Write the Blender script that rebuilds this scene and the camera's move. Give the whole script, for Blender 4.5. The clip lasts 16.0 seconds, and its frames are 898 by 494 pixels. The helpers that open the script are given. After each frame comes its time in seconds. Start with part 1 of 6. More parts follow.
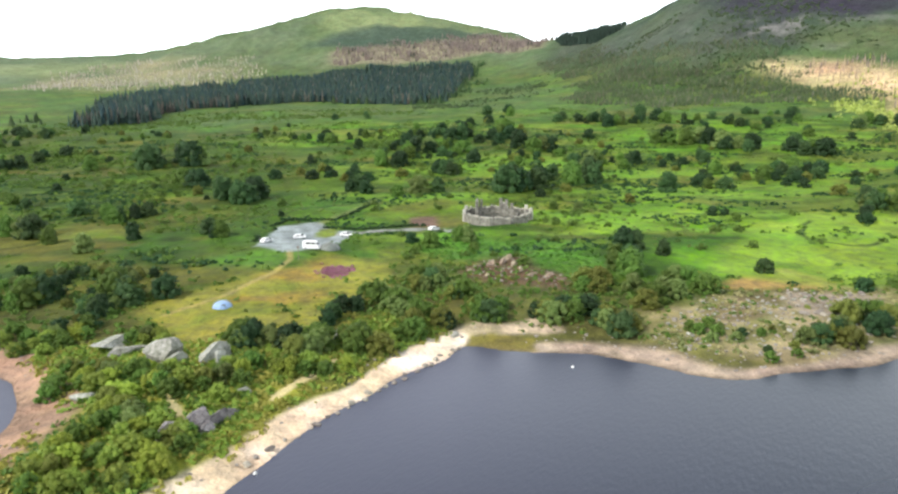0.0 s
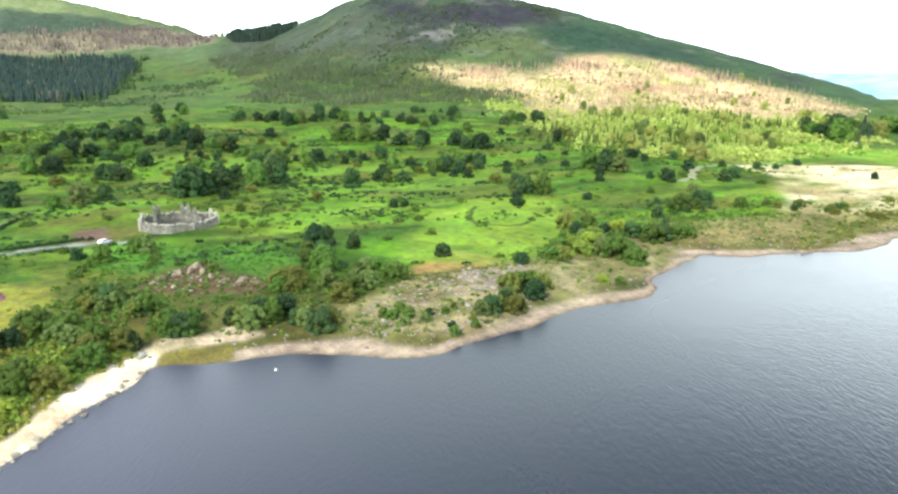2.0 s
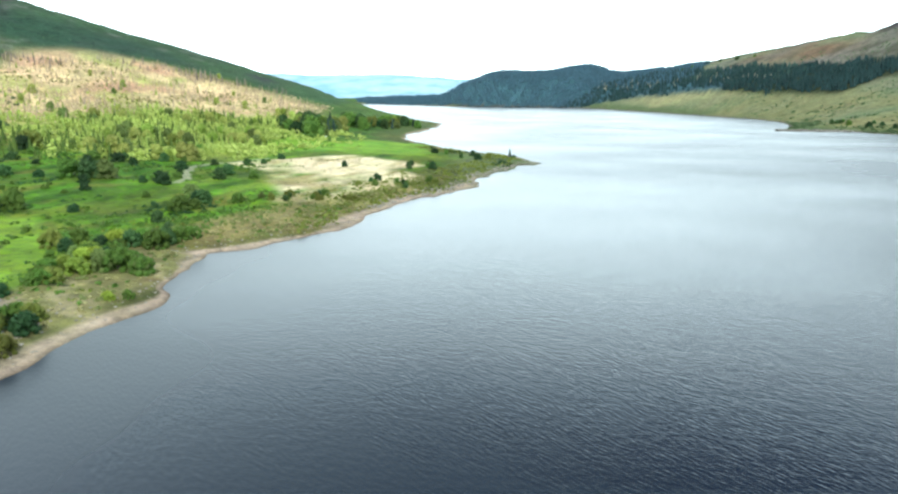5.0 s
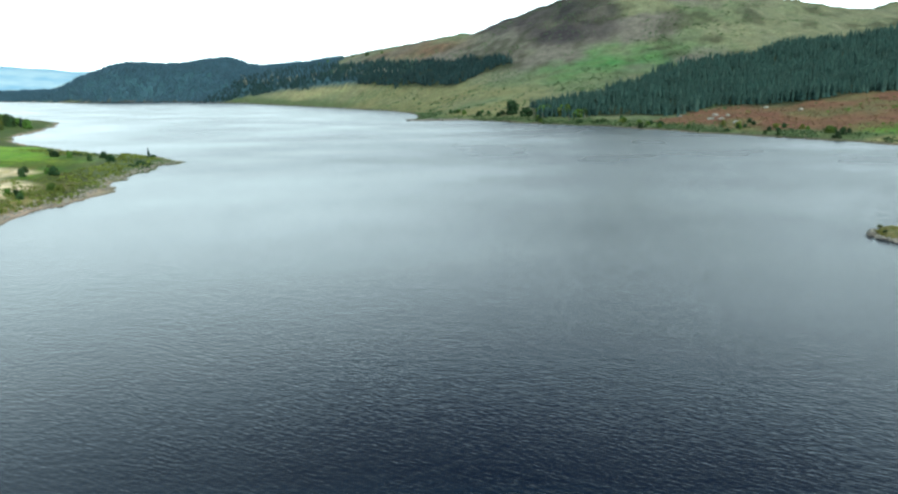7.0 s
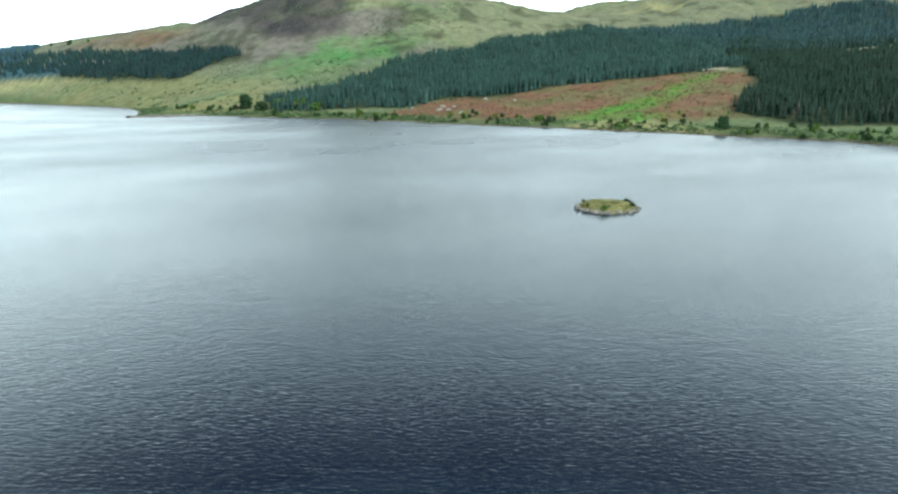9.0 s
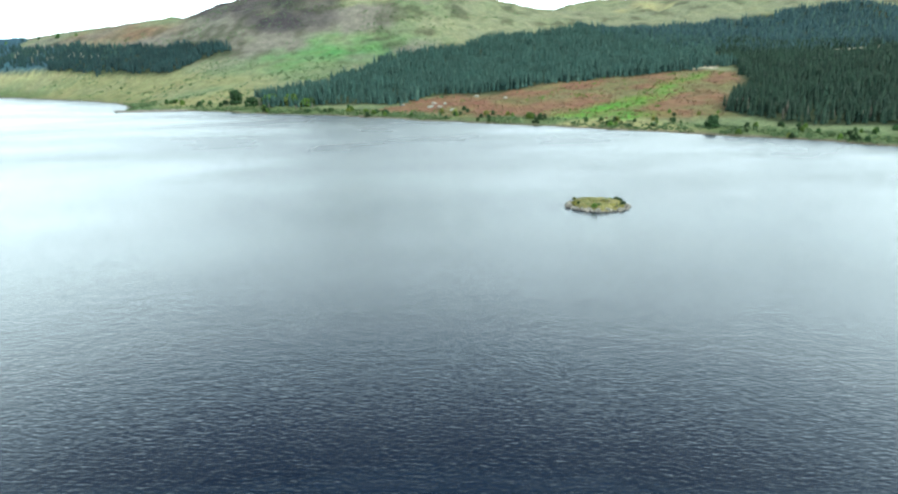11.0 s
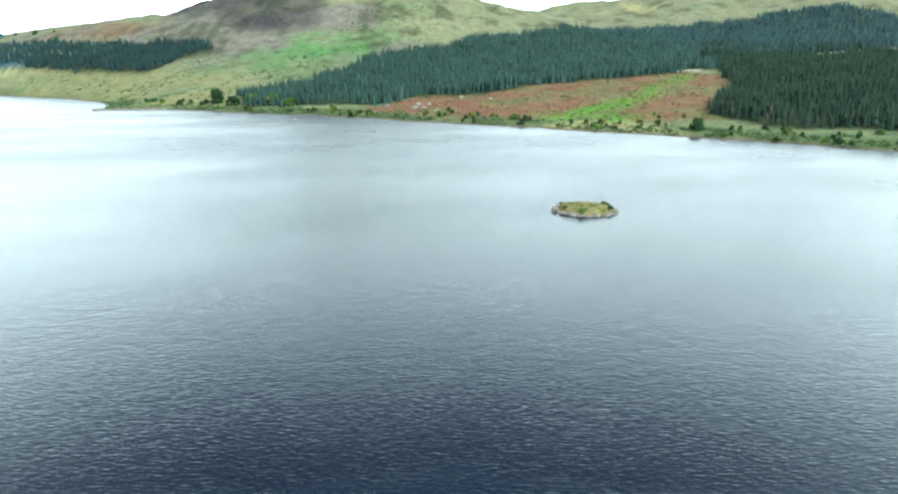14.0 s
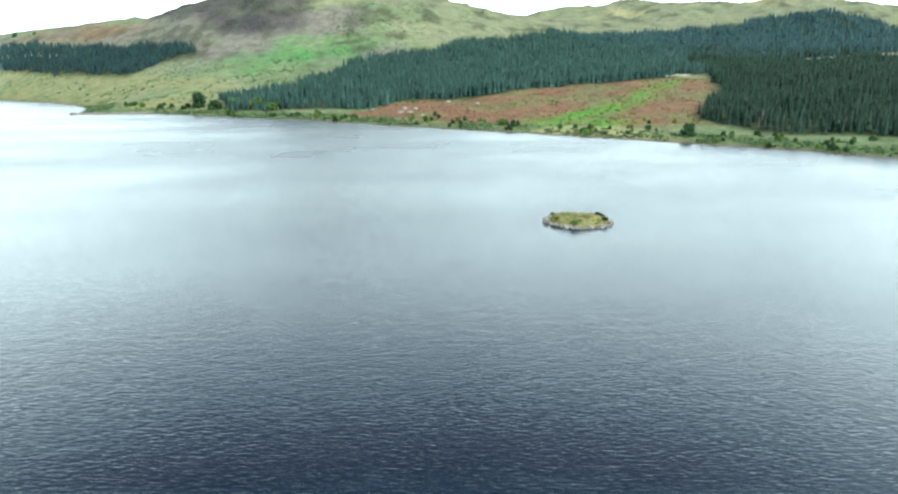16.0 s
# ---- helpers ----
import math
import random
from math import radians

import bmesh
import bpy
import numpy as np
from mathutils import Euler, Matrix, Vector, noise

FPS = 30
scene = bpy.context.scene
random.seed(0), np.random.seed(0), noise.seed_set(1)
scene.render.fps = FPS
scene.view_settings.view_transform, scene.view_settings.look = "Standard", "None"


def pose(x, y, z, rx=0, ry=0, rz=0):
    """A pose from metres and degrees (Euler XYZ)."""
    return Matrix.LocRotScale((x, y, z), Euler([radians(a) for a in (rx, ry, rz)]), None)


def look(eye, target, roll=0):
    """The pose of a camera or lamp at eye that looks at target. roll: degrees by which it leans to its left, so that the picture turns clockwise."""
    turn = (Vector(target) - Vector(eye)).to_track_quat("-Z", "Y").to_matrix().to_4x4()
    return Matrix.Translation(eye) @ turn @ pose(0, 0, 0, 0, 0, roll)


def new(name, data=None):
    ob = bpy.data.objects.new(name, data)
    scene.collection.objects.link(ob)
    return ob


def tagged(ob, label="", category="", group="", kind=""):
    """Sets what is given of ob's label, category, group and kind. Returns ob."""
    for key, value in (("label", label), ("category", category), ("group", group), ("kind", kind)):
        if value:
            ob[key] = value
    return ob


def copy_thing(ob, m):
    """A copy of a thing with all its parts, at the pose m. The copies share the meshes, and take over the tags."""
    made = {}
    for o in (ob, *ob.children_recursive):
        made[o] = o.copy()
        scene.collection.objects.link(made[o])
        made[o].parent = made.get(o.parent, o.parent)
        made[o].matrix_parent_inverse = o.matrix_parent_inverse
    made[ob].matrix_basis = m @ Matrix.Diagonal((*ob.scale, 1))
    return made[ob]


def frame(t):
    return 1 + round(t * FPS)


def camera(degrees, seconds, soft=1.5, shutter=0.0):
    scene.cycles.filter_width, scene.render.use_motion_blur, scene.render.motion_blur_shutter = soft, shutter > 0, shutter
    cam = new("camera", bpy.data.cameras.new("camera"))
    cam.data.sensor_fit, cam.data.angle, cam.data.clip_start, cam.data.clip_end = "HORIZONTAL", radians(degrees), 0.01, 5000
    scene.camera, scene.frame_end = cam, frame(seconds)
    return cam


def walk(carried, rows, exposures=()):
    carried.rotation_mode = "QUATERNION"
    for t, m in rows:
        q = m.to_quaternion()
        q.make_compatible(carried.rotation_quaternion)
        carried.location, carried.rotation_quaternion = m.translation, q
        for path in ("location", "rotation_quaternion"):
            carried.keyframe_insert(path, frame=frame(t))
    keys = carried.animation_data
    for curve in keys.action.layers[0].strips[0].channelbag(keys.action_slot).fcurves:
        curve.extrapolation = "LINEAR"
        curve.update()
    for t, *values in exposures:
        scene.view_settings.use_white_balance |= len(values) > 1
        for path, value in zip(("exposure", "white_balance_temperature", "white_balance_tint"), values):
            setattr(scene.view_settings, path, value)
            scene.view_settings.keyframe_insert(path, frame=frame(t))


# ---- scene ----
# The camera hangs in the air over the loch, turns to the right, then glides forward. World: x right, y ahead of the first view.
cam = camera(67.05, 16.0, soft=2.4)


def view(x, y, z, yaw, pitch, roll):
    return pose(x, y, z, 90 + pitch, 0, yaw) @ pose(0, 0, 0, 0, 0, roll)


PATH = [
    (0.0, 0, 0, 50, -0.92, -12.20, -0.55), (0.5, 0, 0, 50, -7.69, -12.30, -0.52), (1.0, 0, 0, 50, -14.23, -12.36, -0.46),
    (1.5, 0, 0, 50, -20.65, -12.42, -0.31), (2.0, 0, 0, 50, -27.09, -12.47, -0.15), (2.5, 0, 0, 50, -33.56, -12.49, -0.03),
    (3.0, 0, 0, 50, -40.17, -12.50, 0.05), (3.5, 0, 0, 50, -46.90, -12.52, 0.06), (4.0, 0, 0, 50, -53.79, -12.55, -0.04),
    (4.5, 0, 0, 50, -60.82, -12.60, -0.20), (5.0, 0, 0, 50, -67.98, -12.67, -0.36), (5.5, 0, 0, 50, -75.22, -12.76, -0.49),
    (6.0, 0, 0, 50, -82.40, -12.93, -0.55), (6.5, 0, 0, 50, -89.65, -13.15, -0.54), (7.0, 0, 0, 50, -96.86, -13.38, -0.52),
    (7.5, 0, 0, 50, -104.14, -13.62, -0.46), (8.0, 0, 0, 50, -111.30, -13.83, -0.47), (8.2, 0, 0, 50, -114.05, -13.91, -0.49),
    (8.4, 0, 0, 50, -116.82, -14.00, -0.51), (8.5, 0, 0, 50, -118.12, -14.04, -0.51), (8.6, 0, 0, 50, -118.24, -14.05, -0.50),
    (9.0, 0, 0, 50, -118.47, -14.10, -0.43), (9.8, -0.1, 0.1, 50, -118.82, -14.20, -0.25), (10.7, -0.2, 0.3, 50.1, -119.18, -14.31, -0.06),
    (11.5, -0.3, 0.4, 50.1, -119.51, -14.40, 0.10), (12.0, -0.2, 0.4, 50.2, -119.74, -14.45, 0.22), (12.5, 0.3, 0.1, 50.3, -119.96, -14.47, 0.30),
    (13.0, 1.5, -0.5, 50.4, -120.20, -14.45, 0.35), (13.5, 3.3, -1.5, 50.4, -120.44, -14.40, 0.41), (14.0, 5.6, -2.9, 50.3, -120.70, -14.31, 0.50),
    (14.5, 8.5, -4.7, 50.2, -120.98, -14.21, 0.57), (15.0, 11.8, -6.9, 50.0, -121.23, -14.12, 0.59), (15.5, 15.2, -9.3, 49.8, -121.50, -14.03, 0.62),
    (16.0, 18.8, -11.9, 49.7, -121.76, -13.93, 0.66)]
walk(cam, [(t, view(*row)) for t, *row in PATH], exposures=[(0.0, -0.14, 6500, 13), (2.0, 0.14, 6390, 6), (3.0, 0.13, 6230, 1), (5.5, -0.37, 6010, -2), (7.0, -0.66, 5960, -5), (8.5, -0.40, 6000, -5), (9.0, -0.26, 6050, -4), (11.5, 0.12, 6050, -4), (16.0, 0.20, 6050, -4)])

# ---- light: a bright, thinly clouded summer sky with the sun behind the camera's first view ----
SUN_AZIMUTH, SUN_HEIGHT = 245.0, 46.0
world = bpy.data.worlds.new("sky")
scene.world = world
world.use_nodes = True
wn = world.node_tree.nodes
wl = world.node_tree.links
wn.clear()
sky = wn.new("ShaderNodeTexSky")
sky.sky_type, sky.sun_disc = "NISHITA", False
sky.sun_elevation, sky.sun_rotation = radians(SUN_HEIGHT), radians(SUN_AZIMUTH)
sky.air_density, sky.dust_density = 0.6, 0.6
cloud_noise = wn.new("ShaderNodeTexNoise")
cloud_noise.inputs["Scale"].default_value = 2.2
cloud_noise.inputs["Detail"].default_value = 5
cloud_map = wn.new("ShaderNodeMapRange")
cloud_map.inputs["From Min"].default_value = 0.3
cloud_map.inputs["From Max"].default_value = 0.7
cloud_map.inputs["To Min"].default_value = -0.15
cloud_map.inputs["To Max"].default_value = 0.15
cloud_map.clamp = False
axes = wn.new("ShaderNodeSeparateXYZ")
lift = wn.new("ShaderNodeMapRange")  # the cloud thins out overhead
lift.inputs["From Min"].default_value = 0.25
lift.inputs["From Max"].default_value = 0.44
lift.inputs["To Min"].default_value = 0.92
lift.inputs["To Max"].default_value = 0.0
cover = wn.new("ShaderNodeMath")
cover.operation, cover.use_clamp = "ADD", True
coords = wn.new("ShaderNodeTexCoord")
cloud_mix = wn.new("ShaderNodeMix")
cloud_mix.data_type = "RGBA"
glare = wn.new("ShaderNodeMapRange")  # thin cloud is brightest low over the hills
glare.interpolation_type = "SMOOTHSTEP"
glare.inputs["From Min"].default_value = 0.04
glare.inputs["From Max"].default_value = 0.34
glare.inputs["To Min"].default_value = 42.0
glare.inputs["To Max"].default_value = 27.0
cloud_light = wn.new("ShaderNodeVectorMath")
cloud_light.operation = "SCALE"
cloud_light.inputs[0].default_value = (1.0, 1.085, 1.133)
background = wn.new("ShaderNodeBackground")
background.inputs["Strength"].default_value = 0.12
out = wn.new("ShaderNodeOutputWorld")
wl.new(coords.outputs["Generated"], cloud_noise.inputs["Vector"])
wl.new(cloud_noise.outputs["Fac"], cloud_map.inputs["Value"])
wl.new(coords.outputs["Generated"], axes.inputs["Vector"])
wl.new(axes.outputs["Z"], lift.inputs["Value"])
wl.new(axes.outputs["Z"], glare.inputs["Value"])
wl.new(glare.outputs["Result"], cloud_light.inputs["Scale"])
wl.new(cloud_light.outputs["Vector"], cloud_mix.inputs["B"])
wl.new(cloud_map.outputs["Result"], cover.inputs[0])
wl.new(lift.outputs["Result"], cover.inputs[1])
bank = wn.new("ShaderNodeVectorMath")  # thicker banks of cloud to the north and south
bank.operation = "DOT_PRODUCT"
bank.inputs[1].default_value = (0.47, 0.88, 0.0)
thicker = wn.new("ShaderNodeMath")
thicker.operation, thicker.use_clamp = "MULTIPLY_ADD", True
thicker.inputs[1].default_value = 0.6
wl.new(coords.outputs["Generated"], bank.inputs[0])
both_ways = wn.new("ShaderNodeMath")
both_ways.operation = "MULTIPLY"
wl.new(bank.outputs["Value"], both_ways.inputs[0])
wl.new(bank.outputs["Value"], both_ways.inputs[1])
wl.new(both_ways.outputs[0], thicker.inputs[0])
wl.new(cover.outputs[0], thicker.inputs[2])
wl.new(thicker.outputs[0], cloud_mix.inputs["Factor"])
wl.new(sky.outputs["Color"], cloud_mix.inputs["A"])
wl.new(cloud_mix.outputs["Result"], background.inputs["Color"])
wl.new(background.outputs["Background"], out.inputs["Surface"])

sun = new("sun", bpy.data.lights.new("sun", "SUN"))
sun.data.energy, sun.data.angle, sun.data.color = 4.5, radians(2.0), (1.0, 0.94, 0.82)
az, el = radians(SUN_AZIMUTH), radians(SUN_HEIGHT)
sun.matrix_world = look((math.sin(az) * math.cos(el) * 900, math.cos(az) * math.cos(el) * 900, math.sin(el) * 900), (0, 0, 0))

# ---- materials ----


def nodes_of(name):
    m = bpy.data.materials.new(name)
    m.use_nodes = True
    n, l = m.node_tree.nodes, m.node_tree.links
    return m, n, l, n["Principled BSDF"]


def noise_node(n, l, scale, detail=4.0, rough=0.55, coord=None, stretch=None):
    t = n.new("ShaderNodeTexNoise")
    t.inputs["Scale"].default_value, t.inputs["Detail"].default_value = scale, detail
    t.inputs["Roughness"].default_value = rough
    if coord is not None:
        if stretch:
            mp = n.new("ShaderNodeMapping")
            mp.inputs["Scale"].default_value = stretch
            l.new(coord, mp.inputs["Vector"])
            coord = mp.outputs["Vector"]
        l.new(coord, t.inputs["Vector"])
    return t


def ranged(n, l, value, a, b, c, d):
    r = n.new("ShaderNodeMapRange")
    for key, v in (("From Min", a), ("From Max", b), ("To Min", c), ("To Max", d)):
        r.inputs[key].default_value = v
    l.new(value, r.inputs["Value"])
    return r.outputs["Result"]


def surface(name, colour, second=None, size=1.0, fine=0.15, rough=0.8, metal=0.0, bump=0.3, vary=0.25, object_vary=0.0):
    """A worn surface: two colours mixed by broad noise, fine grain in value, bump. Sizes in metres."""
    m, n, l, b = nodes_of(name)
    geo = n.new("ShaderNodeNewGeometry").outputs["Position"]
    broad, grain = noise_node(n, l, 1 / size, 4, 0.6, geo), noise_node(n, l, 1 / fine, 3, 0.6, geo)
    mix = n.new("ShaderNodeMix")
    mix.data_type = "RGBA"
    mix.inputs["A"].default_value = (*colour, 1)
    mix.inputs["B"].default_value = (*(second or [c * 0.6 for c in colour]), 1)
    l.new(ranged(n, l, broad.outputs["Fac"], 0.35, 0.65, 0, 1), mix.inputs["Factor"])
    hsv = n.new("ShaderNodeHueSaturation")
    l.new(mix.outputs["Result"], hsv.inputs["Color"])
    value = ranged(n, l, grain.outputs["Fac"], 0.25, 0.75, 1 - vary, 1 + vary)
    if object_vary:
        info = n.new("ShaderNodeObjectInfo").outputs["Random"]
        mul = n.new("ShaderNodeMath")
        mul.operation = "MULTIPLY"
        l.new(value, mul.inputs[0])
        l.new(ranged(n, l, info, 0, 1, 1 - object_vary, 1 + object_vary), mul.inputs[1])
        value = mul.outputs[0]
        l.new(ranged(n, l, info, 0, 1, 0.5 - 0.025, 0.5 + 0.025), hsv.inputs["Hue"])
    l.new(value, hsv.inputs["Value"])
    l.new(hsv.outputs["Color"], b.inputs["Base Color"])
    b.inputs["Roughness"].default_value, b.inputs["Metallic"].default_value = rough, metal
    if bump:
        bp = n.new("ShaderNodeBump")
        bp.inputs["Strength"].default_value, bp.inputs["Distance"].default_value = bump, fine
        l.new(grain.outputs["Fac"], bp.inputs["Height"])
        l.new(bp.outputs["Normal"], b.inputs["Normal"])
    return m


def foliage(name, colour, second, island=True):
    """Leaves: each leaf and each plant a little different, light passing through."""
    m, n, l, b = nodes_of(name)
    mix = n.new("ShaderNodeMix")
    mix.data_type = "RGBA"
    mix.inputs["A"].default_value, mix.inputs["B"].default_value = (*colour, 1), (*second, 1)
    geo = n.new("ShaderNodeNewGeometry")
    l.new(geo.outputs["Random Per Island"], mix.inputs["Factor"])
    info = n.new("ShaderNodeObjectInfo").outputs["Random"]
    hsv = n.new("ShaderNodeHueSaturation")
    l.new(mix.outputs["Result"], hsv.inputs["Color"])
    l.new(ranged(n, l, info, 0, 1, 0.488, 0.515), hsv.inputs["Hue"])
    patch = noise_node(n, l, 0.03, 4, 0.6, geo.outputs["Position"])
    both = n.new("ShaderNodeMath")
    both.operation = "MULTIPLY"
    l.new(ranged(n, l, info, 0, 1, 0.72, 1.25), both.inputs[0])
    l.new(ranged(n, l, patch.outputs["Fac"], 0.3, 0.7, 0.75, 1.25), both.inputs[1])
    l.new(both.outputs[0], hsv.inputs["Value"])
    l.new(hsv.outputs["Color"], b.inputs["Base Color"])
    b.inputs["Roughness"].default_value = 0.65
    b.inputs["Specular IOR Level"].default_value = 0.25
    through_leaf = n.new("ShaderNodeBsdfTranslucent")
    l.new(hsv.outputs["Color"], through_leaf.inputs["Color"])
    blend = n.new("ShaderNodeMixShader")
    blend.inputs["Fac"].default_value = 0.38
    l.new(b.outputs["BSDF"], blend.inputs[1])
    l.new(through_leaf.outputs["BSDF"], blend.inputs[2])
    l.new(blend.outputs["Shader"], n["Material Output"].inputs["Surface"])
    return m


def ground_material():
    """Turf, bracken, sand and scree: the tint comes from the lie of the land, tussocks and grain from noise."""
    m, n, l, b = nodes_of("ground")
    geo = n.new("ShaderNodeNewGeometry").outputs["Position"]
    tint = n.new("ShaderNodeVertexColor")
    tint.layer_name = "tint"
    tuss, fine, broad = noise_node(n, l, 0.30, 6, 0.68, geo), noise_node(n, l, 2.6, 3, 0.6, geo), noise_node(n, l, 0.035, 5, 0.6, geo)
    hsv = n.new("ShaderNodeHueSaturation")
    l.new(tint.outputs["Color"], hsv.inputs["Color"])
    a = ranged(n, l, tuss.outputs["Fac"], 0.3, 0.7, 0.62, 1.38)
    c = ranged(n, l, fine.outputs["Fac"], 0.25, 0.75, 0.78, 1.22)
    mul = n.new("ShaderNodeMath")
    mul.operation = "MULTIPLY"
    l.new(a, mul.inputs[0])
    l.new(c, mul.inputs[1])
    patchy = noise_node(n, l, 0.055, 7, 0.66, geo)
    worn = n.new("ShaderNodeMath")
    worn.operation = "MULTIPLY"
    l.new(mul.outputs[0], worn.inputs[0])
    l.new(ranged(n, l, patchy.outputs["Fac"], 0.3, 0.7, 0.7, 1.3), worn.inputs[1])
    l.new(worn.outputs[0], hsv.inputs["Value"])
    l.new(ranged(n, l, broad.outputs["Fac"], 0.3, 0.7, 0.482, 0.518), hsv.inputs["Hue"])
    l.new(ranged(n, l, tuss.outputs["Fac"], 0.3, 0.7, 0.9, 1.1), hsv.inputs["Saturation"])
    l.new(hsv.outputs["Color"], b.inputs["Base Color"])
    b.inputs["Roughness"].default_value = 0.95
    b.inputs["Specular IOR Level"].default_value = 0.1
    fold = noise_node(n, l, 0.07, 5, 0.62, geo)
    folds = n.new("ShaderNodeBump")
    folds.inputs["Strength"].default_value, folds.inputs["Distance"].default_value = 0.6, 6.0
    l.new(fold.outputs["Fac"], folds.inputs["Height"])
    bp = n.new("ShaderNodeBump")
    bp.inputs["Strength"].default_value, bp.inputs["Distance"].default_value = 0.7, 0.9
    l.new(tuss.outputs["Fac"], bp.inputs["Height"])
    l.new(folds.outputs["Normal"], bp.inputs["Normal"])
    l.new(bp.outputs["Normal"], b.inputs["Normal"])
    return m


def water_material():
    """Peat-dark loch water under a light wind: short ripples and broad wind lanes."""
    m, n, l, b = nodes_of("loch_water")
    geo = n.new("ShaderNodeNewGeometry").outputs["Position"]
    b.inputs["IOR"].default_value = 1.333
    lanes = noise_node(n, l, 0.012, 2, 0.5, geo, (1.0, 0.6, 1.0))

    def ripple(length, crest, heading):
        mp = n.new("ShaderNodeMapping")
        mp.vector_type = "TEXTURE"
        mp.inputs["Scale"].default_value = (length, crest, 1)
        mp.inputs["Rotation"].default_value = (0, 0, radians(heading))
        l.new(geo, mp.inputs["Vector"])
        return noise_node(n, l, 1.0, 2.5, 0.55, mp.outputs["Vector"])

    small, wide = ripple(0.56, 1.7, -33), ripple(2.6, 6.5, -24)
    add = n.new("ShaderNodeMath")
    add.operation = "MULTIPLY_ADD"
    add.inputs[1].default_value = 0.55
    l.new(wide.outputs["Fac"], add.inputs[0])
    l.new(small.outputs["Fac"], add.inputs[2])
    bp = n.new("ShaderNodeBump")
    bp.inputs["Distance"].default_value = 0.088
    lee = n.new("ShaderNodeVectorMath")  # the water lies calmer under the castle shore
    lee.operation = "DOT_PRODUCT"
    lee.inputs[1].default_value = (0.5, -0.87, 0)
    l.new(geo, lee.inputs[0])
    lane = ranged(n, l, lanes.outputs["Fac"], 0.3, 0.7, -0.03, 0.03)
    open_loch = n.new("ShaderNodeMath")
    l.new(lane, open_loch.inputs[0])
    l.new(ranged(n, l, lee.outputs["Value"], 60, 260, 0.17, 0.21), open_loch.inputs[1])
    calm = n.new("ShaderNodeMath")
    l.new(open_loch.outputs[0], calm.inputs[0])
    l.new(ranged(n, l, lee.outputs["Value"], -90, 20, 0.2, 0.0), calm.inputs[1])
    reach = n.new("ShaderNodeVectorMath")  # far out the waves are too small to tell apart and only blur the sky
    reach.operation = "LENGTH"
    l.new(geo, reach.inputs[0])
    blur = n.new("ShaderNodeMath")
    l.new(calm.outputs[0], blur.inputs[0])
    l.new(ranged(n, l, reach.outputs["Value"], 150, 520, 0.0, 0.05), blur.inputs[1])
    l.new(blur.outputs[0], b.inputs["Roughness"])
    beach_glare = n.new("ShaderNodeMath")  # paler lavender base off the beach, standing in for reflected sky
    beach_glare.operation = "MULTIPLY"
    east = n.new("ShaderNodeSeparateXYZ")
    l.new(geo, east.inputs["Vector"])
    l.new(ranged(n, l, east.outputs["X"], 0, 75, 1.0, 0.0), beach_glare.inputs[0])
    l.new(ranged(n, l, lee.outputs["Value"], -100, -10, 1.0, 0.0), beach_glare.inputs[1])
    water_tone = n.new("ShaderNodeMix")
    water_tone.data_type = "RGBA"
    water_tone.inputs["A"].default_value = (0.005, 0.010, 0.022, 1)
    water_tone.inputs["B"].default_value = (0.064, 0.068, 0.100, 1)
    l.new(beach_glare.outputs[0], water_tone.inputs["Factor"])
    l.new(water_tone.outputs["Result"], b.inputs["Base Color"])
    wind = n.new("ShaderNodeMath")
    wind.operation = "MULTIPLY"
    l.new(ranged(n, l, lee.outputs["Value"], -80, 60, 0.5, 1.0), wind.inputs[0])
    l.new(ranged(n, l, reach.outputs["Value"], 180, 700, 1.0, 0.3), wind.inputs[1])
    l.new(wind.outputs[0], bp.inputs["Strength"])
    b.inputs["Specular Tint"].default_value = (0.82, 0.945, 1.0, 1)
    l.new(add.outputs[0], bp.inputs["Height"])
    lean = n.new("ShaderNodeCombineXYZ")  # normals tilted west far out, so the water mirrors sky above the hills
    slope = ranged(n, l, reach.outputs["Value"], 130, 480, 0.0, 0.083)
    for k, way in enumerate((-0.98, 0.17)):
        amount = n.new("ShaderNodeMath")
        amount.operation = "MULTIPLY"
        amount.inputs[1].default_value = way
        l.new(slope, amount.inputs[0])
        l.new(amount.outputs[0], lean.inputs[k])
    lean.inputs[2].default_value = 1.0
    unit = n.new("ShaderNodeVectorMath")
    unit.operation = "NORMALIZE"
    l.new(lean.outputs["Vector"], unit.inputs[0])
    l.new(unit.outputs["Vector"], bp.inputs["Normal"])
    l.new(bp.outputs["Normal"], b.inputs["Normal"])
    return m


BRACKEN_RUST = foliage("rusty_bracken", (0.130, 0.080, 0.050), (0.185, 0.120, 0.075))
NEEDLE_DEEP = foliage("deep_sitka_needles", (0.010, 0.030, 0.018), (0.024, 0.054, 0.032))
# pale blue here is distance haze put into the needle colour
NEEDLE_HAZE = foliage("hazed_forest_needles", (0.050, 0.112, 0.150), (0.062, 0.126, 0.165))
LEAF_YELLOW = foliage("young_birch_leaves", (0.270, 0.330, 0.070), (0.460, 0.490, 0.140))
LEAF_STRAW = foliage("straw_grass_tufts", (0.230, 0.205, 0.090), (0.360, 0.320, 0.170))
LEAF_SHORE = foliage("leaves_grey_olive", (0.150, 0.180, 0.060), (0.225, 0.240, 0.090))
PALE_TWIGS = foliage("pale_birch_twigs", (0.30, 0.27, 0.21), (0.44, 0.40, 0.33))
GROUND, WATER = ground_material(), water_material()
